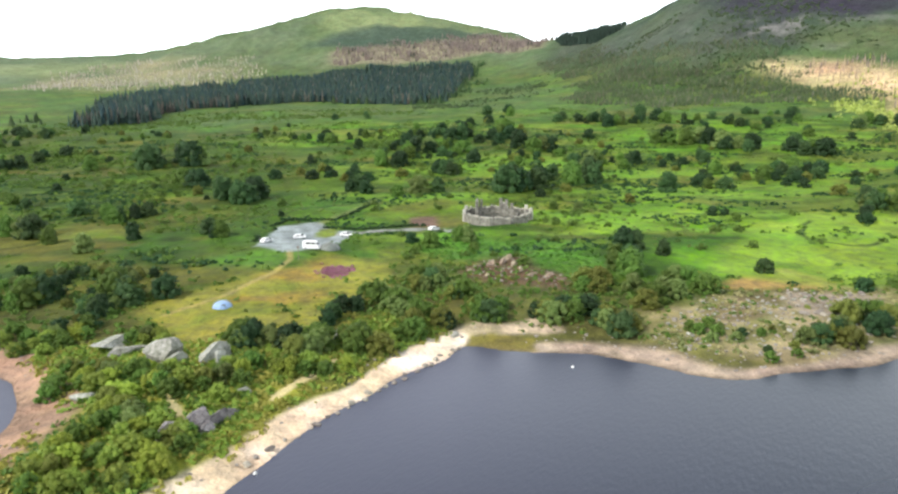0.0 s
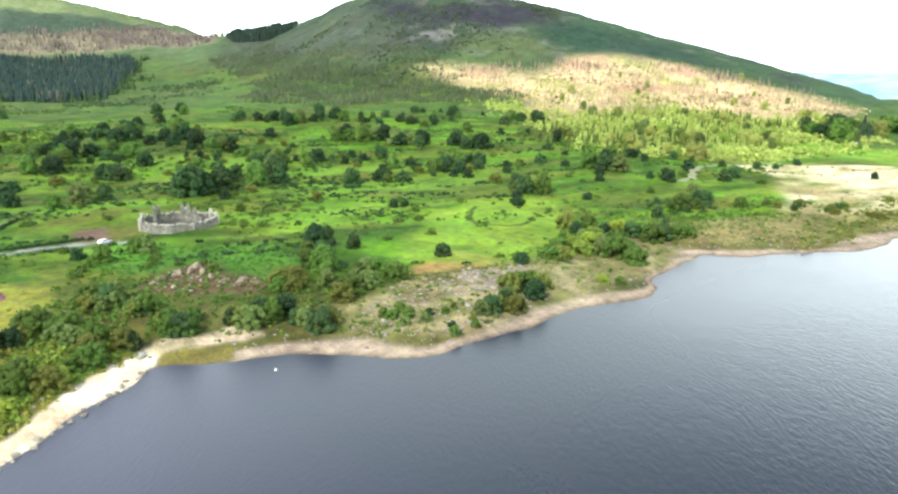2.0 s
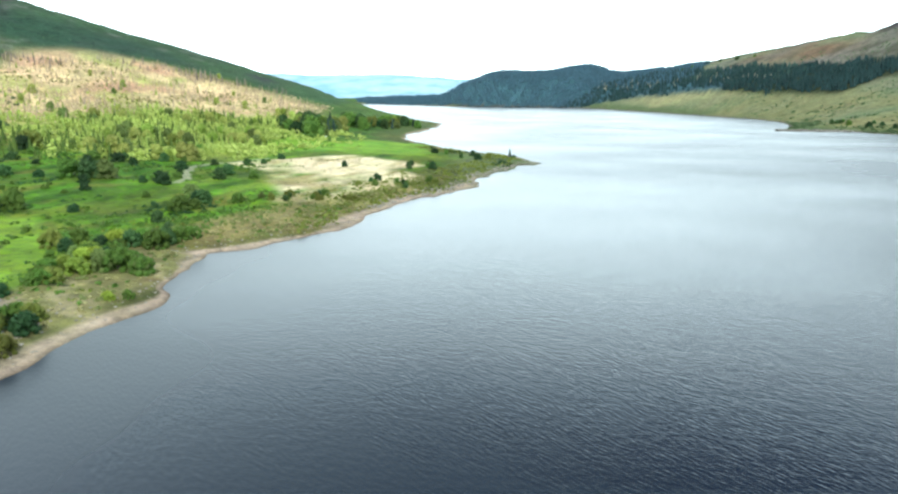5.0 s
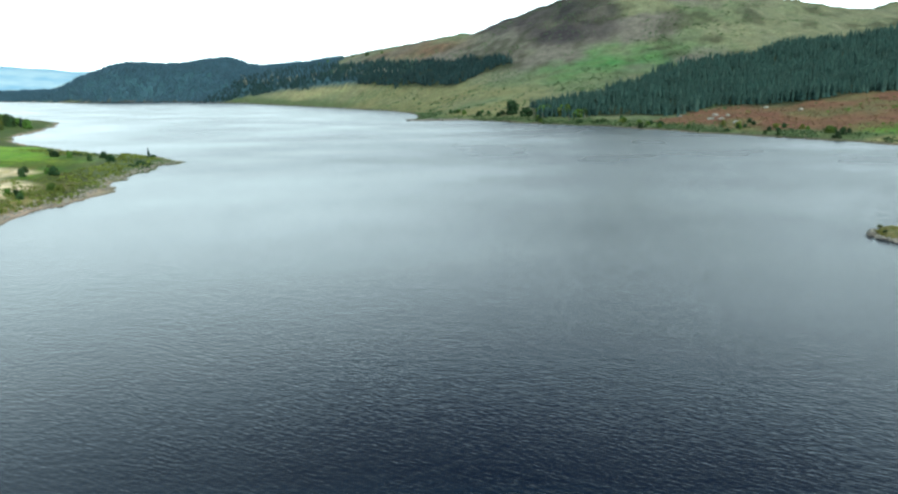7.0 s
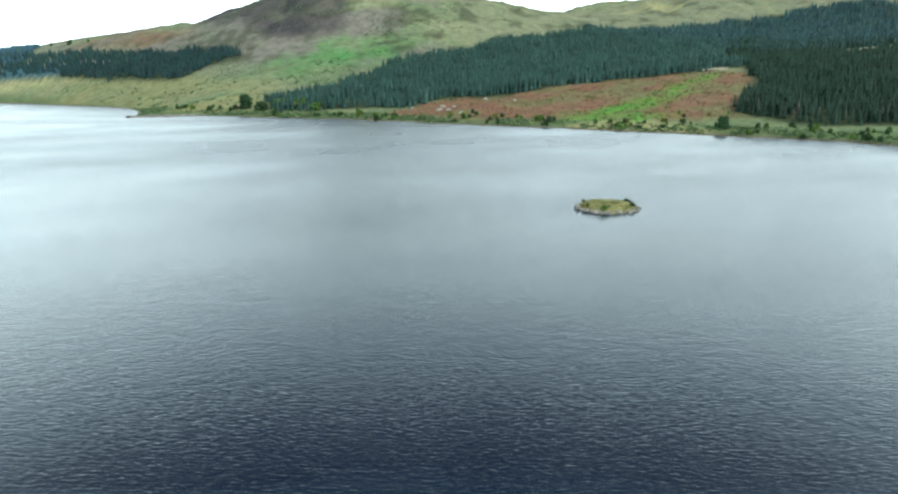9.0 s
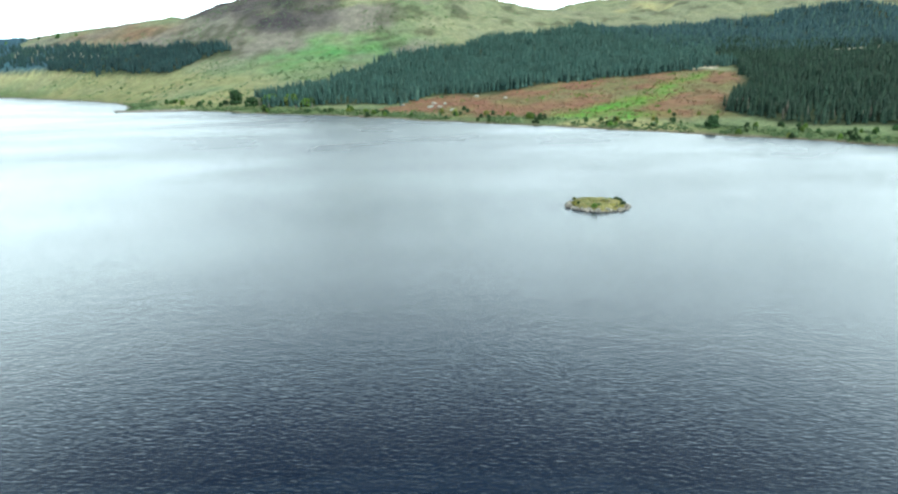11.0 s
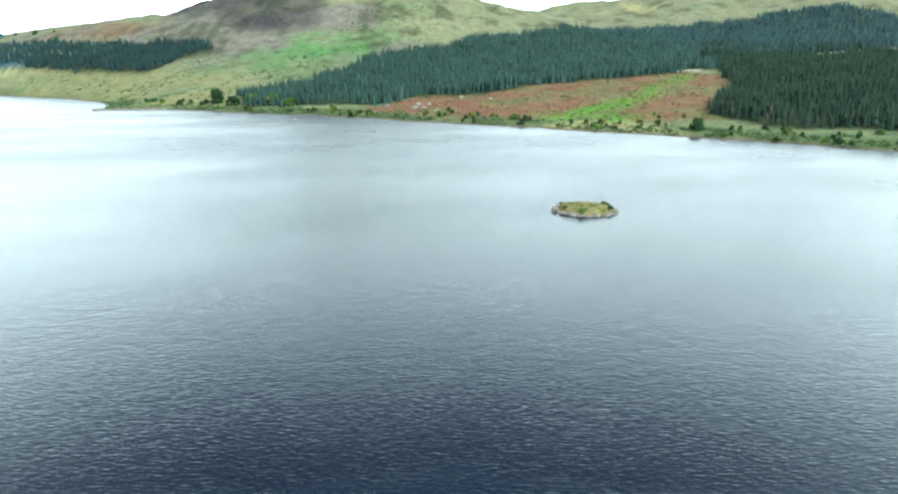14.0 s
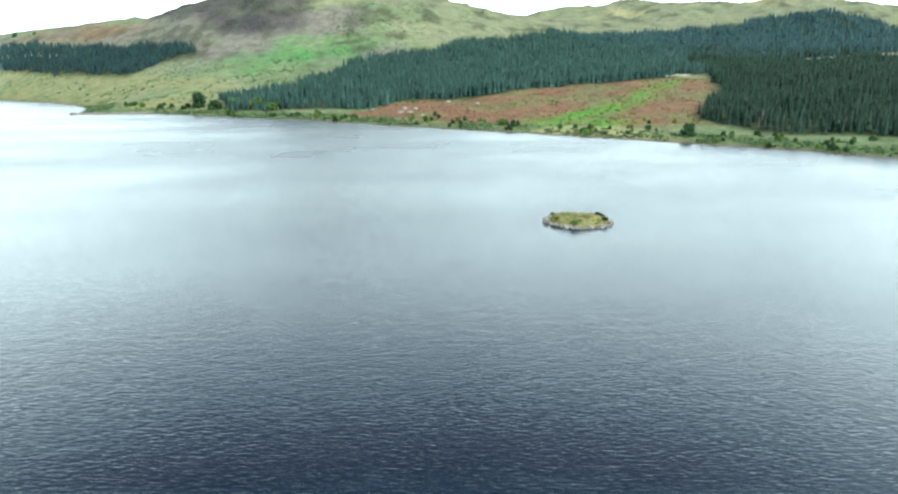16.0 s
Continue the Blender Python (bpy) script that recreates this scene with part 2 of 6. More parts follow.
LEAF_MID = foliage("leaves_mid_green", (0.078, 0.150, 0.026), (0.130, 0.215, 0.038))
LEAF_DARK = foliage("leaves_dark_green", (0.022, 0.054, 0.020), (0.040, 0.086, 0.029))
LEAF_LIGHT = foliage("leaves_light_green", (0.210, 0.290, 0.034), (0.320, 0.390, 0.058))
LEAF_GREY = foliage("leaves_grey_green", (0.120, 0.175, 0.046), (0.175, 0.225, 0.066))
LEAF_OLIVE = foliage("leaves_olive", (0.128, 0.155, 0.028), (0.190, 0.205, 0.044))
NEEDLE = foliage("spruce_needles", (0.026, 0.054, 0.040), (0.046, 0.082, 0.058))
PINK_LARCH = foliage("bare_pinkish_larch", (0.20, 0.160, 0.140), (0.30, 0.245, 0.215))
# blue green spruce; on the distant woods the blue also stands for haze
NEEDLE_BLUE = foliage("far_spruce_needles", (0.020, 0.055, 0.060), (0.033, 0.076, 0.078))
NEEDLE_YELLOW = foliage("young_larch_needles", (0.21, 0.28, 0.052), (0.31, 0.37, 0.09))
# pale dead twigs, lifted further by sunlight painted into the colour
DEAD_LARCH = foliage("bare_larch_twigs", (0.56, 0.44, 0.28), (0.74, 0.60, 0.40))
# lighter and more teal than the needles are: haze across the loch is mixed in
NEEDLE_EAST = foliage("sitka_needles", (0.022, 0.062, 0.052), (0.040, 0.086, 0.068))
PLANTATION_GREEN = foliage("young_plantation_leaves", (0.060, 0.102, 0.044), (0.105, 0.146, 0.064))
PLANTATION_GREY = foliage("grey_brown_young_larch", (0.086, 0.100, 0.056), (0.135, 0.140, 0.084))
BRACKEN_GREEN = foliage("bracken_fronds", (0.060, 0.165, 0.024), (0.110, 0.245, 0.040))
LEAF_BUSH = foliage("leaves_bush_green", (0.040, 0.086, 0.028), (0.070, 0.130, 0.040))
SITKA_PALE = foliage("pale_sitka_needles", (0.046, 0.098, 0.082), (0.066, 0.124, 0.100))
LEAF_OCHRE = foliage("ochre_grass_tufts", (0.230, 0.225, 0.042), (0.370, 0.335, 0.085))
LEAF_SPRING = foliage("leaves_fresh_green", (0.165, 0.240, 0.038), (0.270, 0.340, 0.058))
LARCH_TWIGS = foliage("brown_larch_twigs", (0.095, 0.088, 0.072), (0.150, 0.135, 0.110))
BARK = surface("bark", (0.09, 0.07, 0.055), (0.05, 0.04, 0.03), 0.6, 0.08, 0.9)
MASONRY = surface("weathered_granite_masonry", (0.26, 0.25, 0.205), (0.105, 0.100, 0.083), 1.3, 0.35, 0.9, bump=0.8, vary=0.35)
WALLHEAD = surface("pale_wallhead_stone", (0.52, 0.50, 0.42), (0.28, 0.27, 0.23), 0.9, 0.3, 0.9, bump=0.6, vary=0.3)
ROCK = surface("lichened_rock", (0.40, 0.395, 0.350), (0.18, 0.19, 0.14), 0.9, 0.25, 0.9, bump=0.8, vary=0.3, object_vary=0.2)
DARK_ROCK = surface("wet_shore_stone", (0.24, 0.22, 0.19), (0.12, 0.115, 0.10), 0.9, 0.2, 0.85, bump=0.7, vary=0.3, object_vary=0.3)
TAN_ROCK = surface("tan_broken_rock", (0.46, 0.37, 0.265), (0.20, 0.15, 0.10), 0.8, 0.22, 0.9, bump=0.8, vary=0.35, object_vary=0.25)
GREY_ROCK = surface("purple_grey_rock", (0.27, 0.25, 0.245), (0.13, 0.12, 0.12), 0.9, 0.25, 0.9, bump=0.9, vary=0.35, object_vary=0.2)
PALE_ROCK = surface("pale_shore_stone", (0.36, 0.325, 0.275), (0.19, 0.172, 0.142), 0.9, 0.2, 0.9, bump=0.6, vary=0.3, object_vary=0.25)
WHITE_PAINT = surface("white_vehicle_paint", (0.80, 0.80, 0.79), (0.74, 0.74, 0.73), 1.5, 0.3, 0.3, bump=0.0, vary=0.04)
DARK_GLASS = surface("tinted_glass", (0.02, 0.025, 0.03), (0.03, 0.03, 0.035), 1.0, 0.3, 0.06, bump=0.0, vary=0.05)
TYRE = surface("tyre_rubber", (0.02, 0.02, 0.02), (0.03, 0.03, 0.03), 0.4, 0.05, 0.9)
STEEL = surface("galvanised_steel", (0.55, 0.56, 0.57), (0.42, 0.43, 0.44), 0.5, 0.05, 0.45, 0.8)
RED_LENS = surface("red_lamp_lens", (0.35, 0.02, 0.02), (0.28, 0.02, 0.02), 0.5, 0.1, 0.3, bump=0.0)
CANVAS_BLUE = surface("pale_blue_tent_fabric", (0.30, 0.44, 0.66), (0.22, 0.34, 0.56), 0.8, 0.1, 0.7, bump=0.1, vary=0.1)
CANVAS_GREY = surface("grey_green_awning_fabric", (0.19, 0.21, 0.19), (0.13, 0.145, 0.13), 0.8, 0.1, 0.8, bump=0.1, vary=0.1)
TIMBER = surface("weathered_timber", (0.26, 0.21, 0.16), (0.15, 0.12, 0.10), 0.5, 0.06, 0.85)
HEATHER_BLOOM = foliage("rosebay_flowers", (0.42, 0.15, 0.30), (0.30, 0.20, 0.15))
BUOY = surface("white_buoy_plastic", (0.75, 0.75, 0.72), (0.6, 0.6, 0.58), 0.5, 0.1, 0.4, bump=0.0, vary=0.05)
TURF = surface("island_turf", (0.095, 0.112, 0.030), (0.215, 0.180, 0.065), 2.2, 0.4, 0.95, bump=0.8, vary=0.35)

# ---- the lie of the land: shores, hills and heights in metres, loch level at z = 0 ----
WEST_SHORE = [(-100, 30), (-62, 42), (-36, 64), (-26, 85), (-19, 102), (-11, 111), (0, 127), (5, 134), (15, 130), (30, 127), (38, 123),
              (46, 115), (54, 113), (67, 116), (87, 122), (115, 125), (132, 133), (146, 144), (172, 152), (186, 142),
              (211, 132), (250, 136), (308, 136), (364, 131), (425, 136), (470, 128), (492, 121), (500, 130), (540, 168),
              (580, 225), (735, 350), (900, 400), (1060, 440), (1150, 490), (1230, 640), (2200, 1350), (3250, 1960)]
EAST_SHORE = [(3480, 1890), (3128, 1525), (2880, 1225), (2769, 1063), (2700, 694), (2353, 421), (1840, 146), (1421, -55), (1180, -92), (1015, -70), (1030, -140),
              (905, -217), (809, -292), (681, -346), (526, -423), (420, -462), (341, -496), (272, -512), (100, -570),
              (-150, -620), (-600, -520), (-1500, -350), (-1500, 60), (-700, 120), (-300, 140), (-150, 134), (-102, 126),
              (-80, 117), (-72, 106), (-69, 97), (-72, 82), (-88, 62), (-110, 46)]


def smooth_loop(pts, n=6):
    """A closed Catmull-Rom line through pts."""
    p = np.array(pts, float)
    a, b, c, d = np.roll(p, 1, 0), p, np.roll(p, -1, 0), np.roll(p, -2, 0)
    out = []
    for k in range(n):
        t = k / n
        out.append(0.5 * (2 * b + (c - a) * t + (2 * a - 5 * b + 4 * c - d) * t * t + (3 * b - a - 3 * c + d) * t ** 3))
    return np.stack(out, 1).reshape(-1, 2)


LOOP = smooth_loop(WEST_SHORE + EAST_SHORE)


def hash2(ix, iy, seed):
    h = (ix.astype(np.int64) * 374761393 + iy.astype(np.int64) * 668265263 + seed * 974634777) & 0xFFFFFFFF
    h = ((h ^ (h >> 13)) * 1274126177) & 0xFFFFFFFF
    return ((h ^ (h >> 16)) & 0xFFFF) / 65535.0


def vnoise(x, y, size, seed=0):
    """Smooth noise, -1 to 1, with features of that size."""
    x, y = np.asarray(x, float) / size, np.asarray(y, float) / size
    ix, iy = np.floor(x), np.floor(y)
    fx, fy = x - ix, y - iy
    fx, fy = fx * fx * (3 - 2 * fx), fy * fy * (3 - 2 * fy)
    v = [hash2(ix + i, iy + j, seed) for i, j in ((0, 0), (1, 0), (0, 1), (1, 1))]
    return 2 * ((v[0] * (1 - fx) + v[1] * fx) * (1 - fy) + (v[2] * (1 - fx) + v[3] * fx) * fy) - 1


def fbm(x, y, size, octaves=4, seed=0):
    out, amp = 0.0, 1.0
    for k in range(octaves):
        out = out + amp * vnoise(x, y, size / 2 ** k, seed + 17 * k)
        amp *= 0.5
    return out / 1.8


def shore_distance(x, y):
    """Metres inland from the water's edge; negative out on the water."""
    x, y = np.broadcast_arrays(np.asarray(x, float), np.asarray(y, float))
    shape = x.shape
    x, y = x.ravel(), y.ravel()
    r = np.hypot(x, y)
    wob = np.clip(r / 60 - 0.5, 0.5, 6)
    x = x + wob * 0.8 * vnoise(x, y, 9, 5) + wob * vnoise(x, y, 34, 6)
    y = y + wob * 0.8 * vnoise(x, y, 9, 7) + wob * vnoise(x, y, 34, 8)
    best, inside = np.full(x.shape, 1e18), np.zeros(x.shape, bool)
    for (ax, ay), (bx, by) in zip(LOOP, np.roll(LOOP, -1, 0)):
        dx, dy = bx - ax, by - ay
        t = np.clip(((x - ax) * dx + (y - ay) * dy) / (dx * dx + dy * dy + 1e-9), 0, 1)
        best = np.minimum(best, (x - ax - t * dx) ** 2 + (y - ay - t * dy) ** 2)
        if ay != by:
            cross = ((ay > y) != (by > y)) & (x < ax + (y - ay) / (by - ay) * dx)
            inside ^= cross
    d = np.sqrt(best)
    return np.where(inside, -d, d).reshape(shape)


# hills: azimuth from the start's heading, distance, height, spread along the sight line and across it
HILLS = [
    (-36, 2600, 117, 700, 924),
    (-14, 2500, 130, 700, 411),
    (-4.5, 2500, 210, 600, 336),
    (6, 2400, 142, 600, 283),
    (13, 1750, 82, 300, 277),
    (24, 1500, 190, 420, 256),
    (36, 1450, 62, 420, 225),
    (46, 1400, 101, 380, 361),
    (59, 2600, 74, 500, 625),
    (72, 3250, 101, 350, 260),
    (79, 3100, 102, 400, 195),
    (83.5, 2900, 28, 400, 130),
    (88, 2600, 74, 400, 326),
    (96, 2200, 97, 400, 398),
    (108, 1900, 115, 420, 356),
    (117, 1900, 112, 420, 446),
    (133, 2500, 113, 500, 468),
    (150, 2300, 118, 500, 609),
]


def step(a, b, v):
    t = np.clip((v - a) / (b - a), 0, 1)
    return t * t * (3 - 2 * t)


def east_side(x, y):
    """1 on the loch's far side, 0 on the castle's side."""
    return step(-0.05, 0.05, (np.asarray(x, float) * 0.36 - np.asarray(y, float)) / (np.hypot(x, y) + 1))


def hill_sum(x, y):
    z = 0.0
    for az, dist, h, along, across in HILLS:
        a = radians(az)
        u, v = x * math.sin(a) + y * math.cos(a) - dist, x * math.cos(a) - y * math.sin(a)
        z = z + h * np.exp(-(u / along) ** 2 - (v / across) ** 2)
    return z


def height(x, y, d=None):
    x, y = np.asarray(x, float), np.asarray(y, float)
    if d is None:
        d = shore_distance(x, y)
    w = np.interp(d, [0, 3, 12, 40, 90, 200, 400, 700, 1200, 3000], [0, 0.5, 1.7, 3.6, 5.5, 9, 20, 38, 60, 90])
    e = np.interp(d, [0, 4, 20, 60, 150, 300, 600, 1200, 3000], [0, 0.6, 2.5, 8, 22, 42, 75, 120, 200])
    s = east_side(x, y)
    z = w * (1 - s) + e * s + hill_sum(x, y) * step(0, 150, d)
    rough = step(2, 120, d)
    z = z + rough * (1.5 * fbm(x, y, 26, 4, 1) + 2.6 * fbm(x, y, 95, 3, 2)) + step(150, 700, d) * 9 * fbm(x, y, 330, 5, 3)
    crag = 1 - np.abs(fbm(x, y, 110, 5, 9)) * 2.2
    z = z + step(80, 260, z) * (14 * fbm(x, y, 170, 5, 4) + 13 * crag - 7)
    return np.where(d < 0, np.maximum(-5, d * 0.12) - 0.05, z)

# ---- building helpers ----


def mesh_object(name, verts, faces, material, parent=None, label="", smooth=False):
    me = bpy.data.meshes.new(name)
    me.from_pydata([tuple(v) for v in verts], [], [tuple(f) for f in faces])
    me.materials.append(material)
    if smooth:
        me.polygons.foreach_set("use_smooth", [True] * len(me.polygons))
    me.update()
    ob = new(name, me)
    ob.parent = parent
    return tagged(ob, label)


def part(name, bm, material, parent, label="", smooth=False):
    me = bpy.data.meshes.new(name)
    bmesh.ops.recalc_face_normals(bm, faces=bm.faces)
    bm.to_mesh(me)
    bm.free()
    me.materials.append(material)
    if smooth:
        me.polygons.foreach_set("use_smooth", [True] * len(me.polygons))
    ob = new(name, me)
    ob.parent = parent
    return tagged(ob, label)


def box(bm, cx, cy, cz, sx, sy, sz, bevel=0.0, taper=1.0):
    """Adds a box of those sizes about its centre; taper narrows its top."""
    made = bmesh.ops.create_cube(bm, size=1.0)["verts"]
    for v in made:
        k = taper if v.co.z > 0 else 1.0
        v.co = Vector((cx + v.co.x * sx * k, cy + v.co.y * sy * k, cz + v.co.z * sz))
    if bevel:
        edges = list({e for v in made for e in v.link_edges})
        bmesh.ops.bevel(bm, geom=edges, offset=bevel, segments=2, affect="EDGES")
    return bm


def cylinder(bm, a, b, r1, r2, sides=8):
    a, b = Vector(a), Vector(b)
    m = Matrix.Translation((a + b) / 2) @ (b - a).to_track_quat("Z", "Y").to_matrix().to_4x4()
    bmesh.ops.create_cone(bm, cap_ends=True, segments=sides, radius1=r1, radius2=r2, depth=(b - a).length, matrix=m)
    return bm


def thing(name, m, label, category, group=""):
    ob = new(name)
    ob.empty_display_size = 0.5
    ob.matrix_basis = m
    return tagged(ob, label, category, group)


def in_polygon(x, y, poly):
    p = np.array(poly, float)
    inside = np.zeros(np.shape(x), bool)
    for (ax, ay), (bx, by) in zip(p, np.roll(p, -1, 0)):
        if ay != by:
            inside ^= ((ay > y) != (by > y)) & (x < ax + (y - ay) / (by - ay) * (bx - ax))
    return inside


def area_mask(x, y, poly, soft, wob=0.0, seed=0):
    """1 inside the outline, 0 outside, with a soft, uneven edge."""
    if wob:
        x, y = x + wob * fbm(x, y, wob * 3, 3, seed), y + wob * fbm(x, y, wob * 3, 3, seed + 50)
    p, best = np.array(poly, float), np.full(np.shape(x), 1e18)
    for (ax, ay), (bx, by) in zip(p, np.roll(p, -1, 0)):
        dx, dy = bx - ax, by - ay
        t = np.clip(((x - ax) * dx + (y - ay) * dy) / (dx * dx + dy * dy), 0, 1)
        best = np.minimum(best, (x - ax - t * dx) ** 2 + (y - ay - t * dy) ** 2)
    d = np.where(in_polygon(x, y, poly), 1, -1) * np.sqrt(best)
    return step(-soft, soft, d)


def line_mask(x, y, pts, half, soft):
    best = np.full(np.shape(x), 1e18)
    for (ax, ay), (bx, by) in zip(pts[:-1], pts[1:]):
        dx, dy = bx - ax, by - ay
        t = np.clip(((x - ax) * dx + (y - ay) * dy) / (dx * dx + dy * dy), 0, 1)
        best = np.minimum(best, (x - ax - t * dx) ** 2 + (y - ay - t * dy) ** 2)
    return 1 - step(half, half + soft, np.sqrt(best))


# ---- areas of the land ----
FOREST_WEST = [(-352, 676), (-330, 726), (-325, 900), (-260, 990), (-170, 1090), (-60, 1000), (6, 996), (74, 1480), (80, 1640), (-163, 1620), (-396, 1418), (-460, 1164), (-440, 925), (-390, 800)]
LARCH_BAND = [(-262, 1690), (-166, 1700), (-66, 1740), (67, 1725), (123, 1735), (240, 1660), (320, 1800), (235, 2060), (81, 1990), (-69, 1890), (-192, 1850), (-262, 1815)]
PALE_SLOPE = [(-793, 1279), (-932, 1712), (-775, 1900), (-480, 1800), (-380, 1560), (-559, 1263)]
PLANTATION = [(154, 802), (217, 735), (308, 705), (405, 665), (474, 728), (408, 831), (317, 992), (222, 1074)]
FELLED = [(422, 890), (481, 846), (556, 815), (620, 818), (667, 822), (754, 790), (795, 750), (836, 685), (890, 610), (880, 535), (732, 510), (669, 545), (567, 585), (456, 555), (415, 578), (465, 700), (441, 776), (424, 850)]
GREY_SLOPE = [(298, 1615), (352, 1493), (419, 1458), (452, 1261), (458, 1107), (442, 978), (377, 952), (318, 1178), (275, 1490)]
LIGHT_WOOD = [(440, 670), (425, 575), (480, 570), (584, 640), (613, 635), (625, 565), (695, 514), (580, 420), (450, 345), (372, 325), (345, 372), (347, 442), (370, 520), (400, 600)]
PADDOCK = [(412, 315), (587, 437), (663, 467), (547, 347), (633, 346), (626, 280), (458, 202), (457, 263), (448, 279)]
STRAW = [(285, 220), (326, 242), (359, 282), (387, 274), (420, 270), (443, 266), (424, 233), (405, 198), (364, 204), (340, 180), (305, 178), (279, 178), (268, 192)]
SHORE_BANK = [(38, 137), (51, 124), (66, 119), (88, 130), (106, 130), (135, 139), (162, 155), (172, 177), (160, 180), (116, 162), (102, 158), (88, 159), (67, 158), (52, 148), (43, 145)]
ROCK_PILE = [(82, 155), (86, 160), (106, 157), (98, 146), (90, 141), (80, 144)]
BROWN_BANK = [(171, 164), (188, 152), (209, 142), (249, 143), (300, 145), (351, 144), (300, 166), (286, 170), (234, 178), (198, 182), (178, 180)]
MOOR = [(-70, 154), (-54, 171), (-40, 184), (-35, 198), (-15, 190), (-13, 160), (-22, 141), (-45, 129), (-57, 129)]
UPPER_PLANTATION = [(214, 1440), (242, 1480), (306, 1400), (345, 1155), (400, 1014), (455, 950), (450, 880), (440, 820), (375, 876), (285, 940), (227, 1120), (215, 1300)]
YOUNG_SPRUCES = [(338, 500), (470, 590), (600, 560), (669, 505), (475, 360), (401, 352), (300, 375), (280, 430)]
HILL_TOP = [(446, 1362), (461, 1275), (506, 1221), (575, 1129), (711, 1118), (763, 1062), (677, 993), (568, 996), (489, 1042), (439, 1112)]
HILL_ROCKS = [(441, 1047), (491, 1046), (527, 1017), (525, 975), (474, 973), (438, 997)]
HILL_FLANK = [(670, 982), (765, 947), (844, 889), (897, 807), (822, 787), (731, 820), (672, 859), (642, 909)]
HILL_KNOLLS = [(494, 955), (552, 969), (629, 938), (634, 882), (583, 854), (507, 891)]
RIDGE_HEATH = [(640, 870), (740, 850), (800, 800), (850, 715), (885, 620), (920, 560), (1060, 600), (1100, 800), (950, 1000), (760, 1050)]
HEATHER_HILL = [(300, 1250), (420, 1000), (520, 885), (680, 850), (800, 805), (905, 650), (1100, 700), (1200, 1100), (900, 1500), (500, 1700), (330, 1500)]
CLEAR_TURF = [(-60, 80), (-30, 78), (-22, 112), (-40, 126), (-66, 112)]
BRACKEN = [(-400, 150), (-70, 150), (-75, 230), (-60, 262), (-85, 420), (-160, 620), (-400, 640)]
LUSH = [(30, 200), (20, 270), (70, 330), (90, 480), (200, 620), (420, 560), (560, 400), (480, 260), (330, 200), (220, 215), (150, 182), (124, 170), (99, 170), (60, 178)]
MUD = [(5, 133), (6, 138), (12, 138), (19, 136), (20, 130), (12, 129)]
BURNS = [[(136, 245), (126, 230), (120, 216), (127, 207), (141, 209)], [(92, 254), (109, 259), (129, 258), (148, 262), (166, 261), (210, 258)], [(126, 176), (120, 165), (119, 154)], [(30, 290), (60, 280), (95, 290), (140, 300)], [(-110, 250), (-60, 262), (-20, 300)]]
CAR_PARK = [(-57, 207), (-57, 240), (-43, 246), (-37, 235), (-30, 234), (-29, 220), (-36, 206), (-47, 201)]
SOIL = [(-11, 258), (0, 260), (0, 241), (-9, 241)]
SCREE = [(5, 184), (13, 192), (20, 198), (25, 200), (27, 184), (35, 178), (34, 164), (22, 167), (10, 173)]
HILL_MEADOW = [(1400, -320), (1412, -395), (1404, -455), (1345, -575), (1250, -640), (1170, -540), (1215, -400)]
DARK_CRAG = [(2300, -470), (2250, -360), (1990, -330), (1800, -320), (1586, -376), (1462, -420), (1410, -505), (1455, -553), (1551, -585), (1750, -640), (2200, -760)]
TAN_KNOLLS = [(2160, -20), (2210, -110), (2150, -190), (1880, -280), (1760, -260), (1780, -205), (1960, -100)]
PALE_FIELD = [(2500, 420), (2300, 310), (2141, 250), (2020, 200), (1900, 95), (1760, -20), (1690, -70), (1740, -80), (1850, -5), (1960, 85), (2120, 160), (2300, 245), (2500, 360)]
FELLED_STRIP = [(672, -1118), (645, -1155), (615, -1200)]
BOULDER_SHORE = [(42, 131), (60, 152), (87, 156), (104, 152), (110, 140), (84, 130), (65, 122), (48, 123)]
KNOLL = [(69, 164), (79, 171), (92, 180), (97, 180), (98, 172), (103, 159), (96, 160), (88, 161), (78, 159)]
FOREST_EAST_LOW = [(942, -240), (889, -313), (833, -380), (815, -450), (762, -500), (762, -597), (730, -704), (699, -795), (690, -870), (1000, -1150), (1290, -1075), (1196, -734), (1186, -577), (1060, -380), (1030, -262)]
FOREST_EAST_NEAR = [(466, -576), (427, -556), (363, -556), (303, -580), (150, -640), (200, -950), (520, -1250), (980, -1150), (690, -870), (560, -730)]
FOREST_EAST_HIGH = [(700, -1050), (520, -1250), (900, -1700), (1060, -1640), (1156, -1398), (1294, -1075), (1000, -1000)]
CLEARING = [(810, -345), (815, -450), (765, -500), (765, -600), (735, -704), (700, -800), (640, -800), (560, -720), (470, -585), (430, -545), (467, -505), (596, -436), (690, -370)]
GREEN_STRIP = [(553, -462), (573, -486), (569, -522), (603, -579), (632, -644), (671, -737), (668, -782), (624, -691), (577, -594), (528, -525), (472, -500), (486, -476)]
SMALL_PLANTATION = [(1911, 10), (1849, 15), (1610, -112), (1448, -186), (1475, -250), (1455, -310), (1490, -318), (1698, -200), (1959, -40)]
EAST_FIELD = [(1895, 90), (1836, -10), (1600, -120), (1460, -205), (1150, -300), (1000, -215), (1086, -115), (1574, 10)]
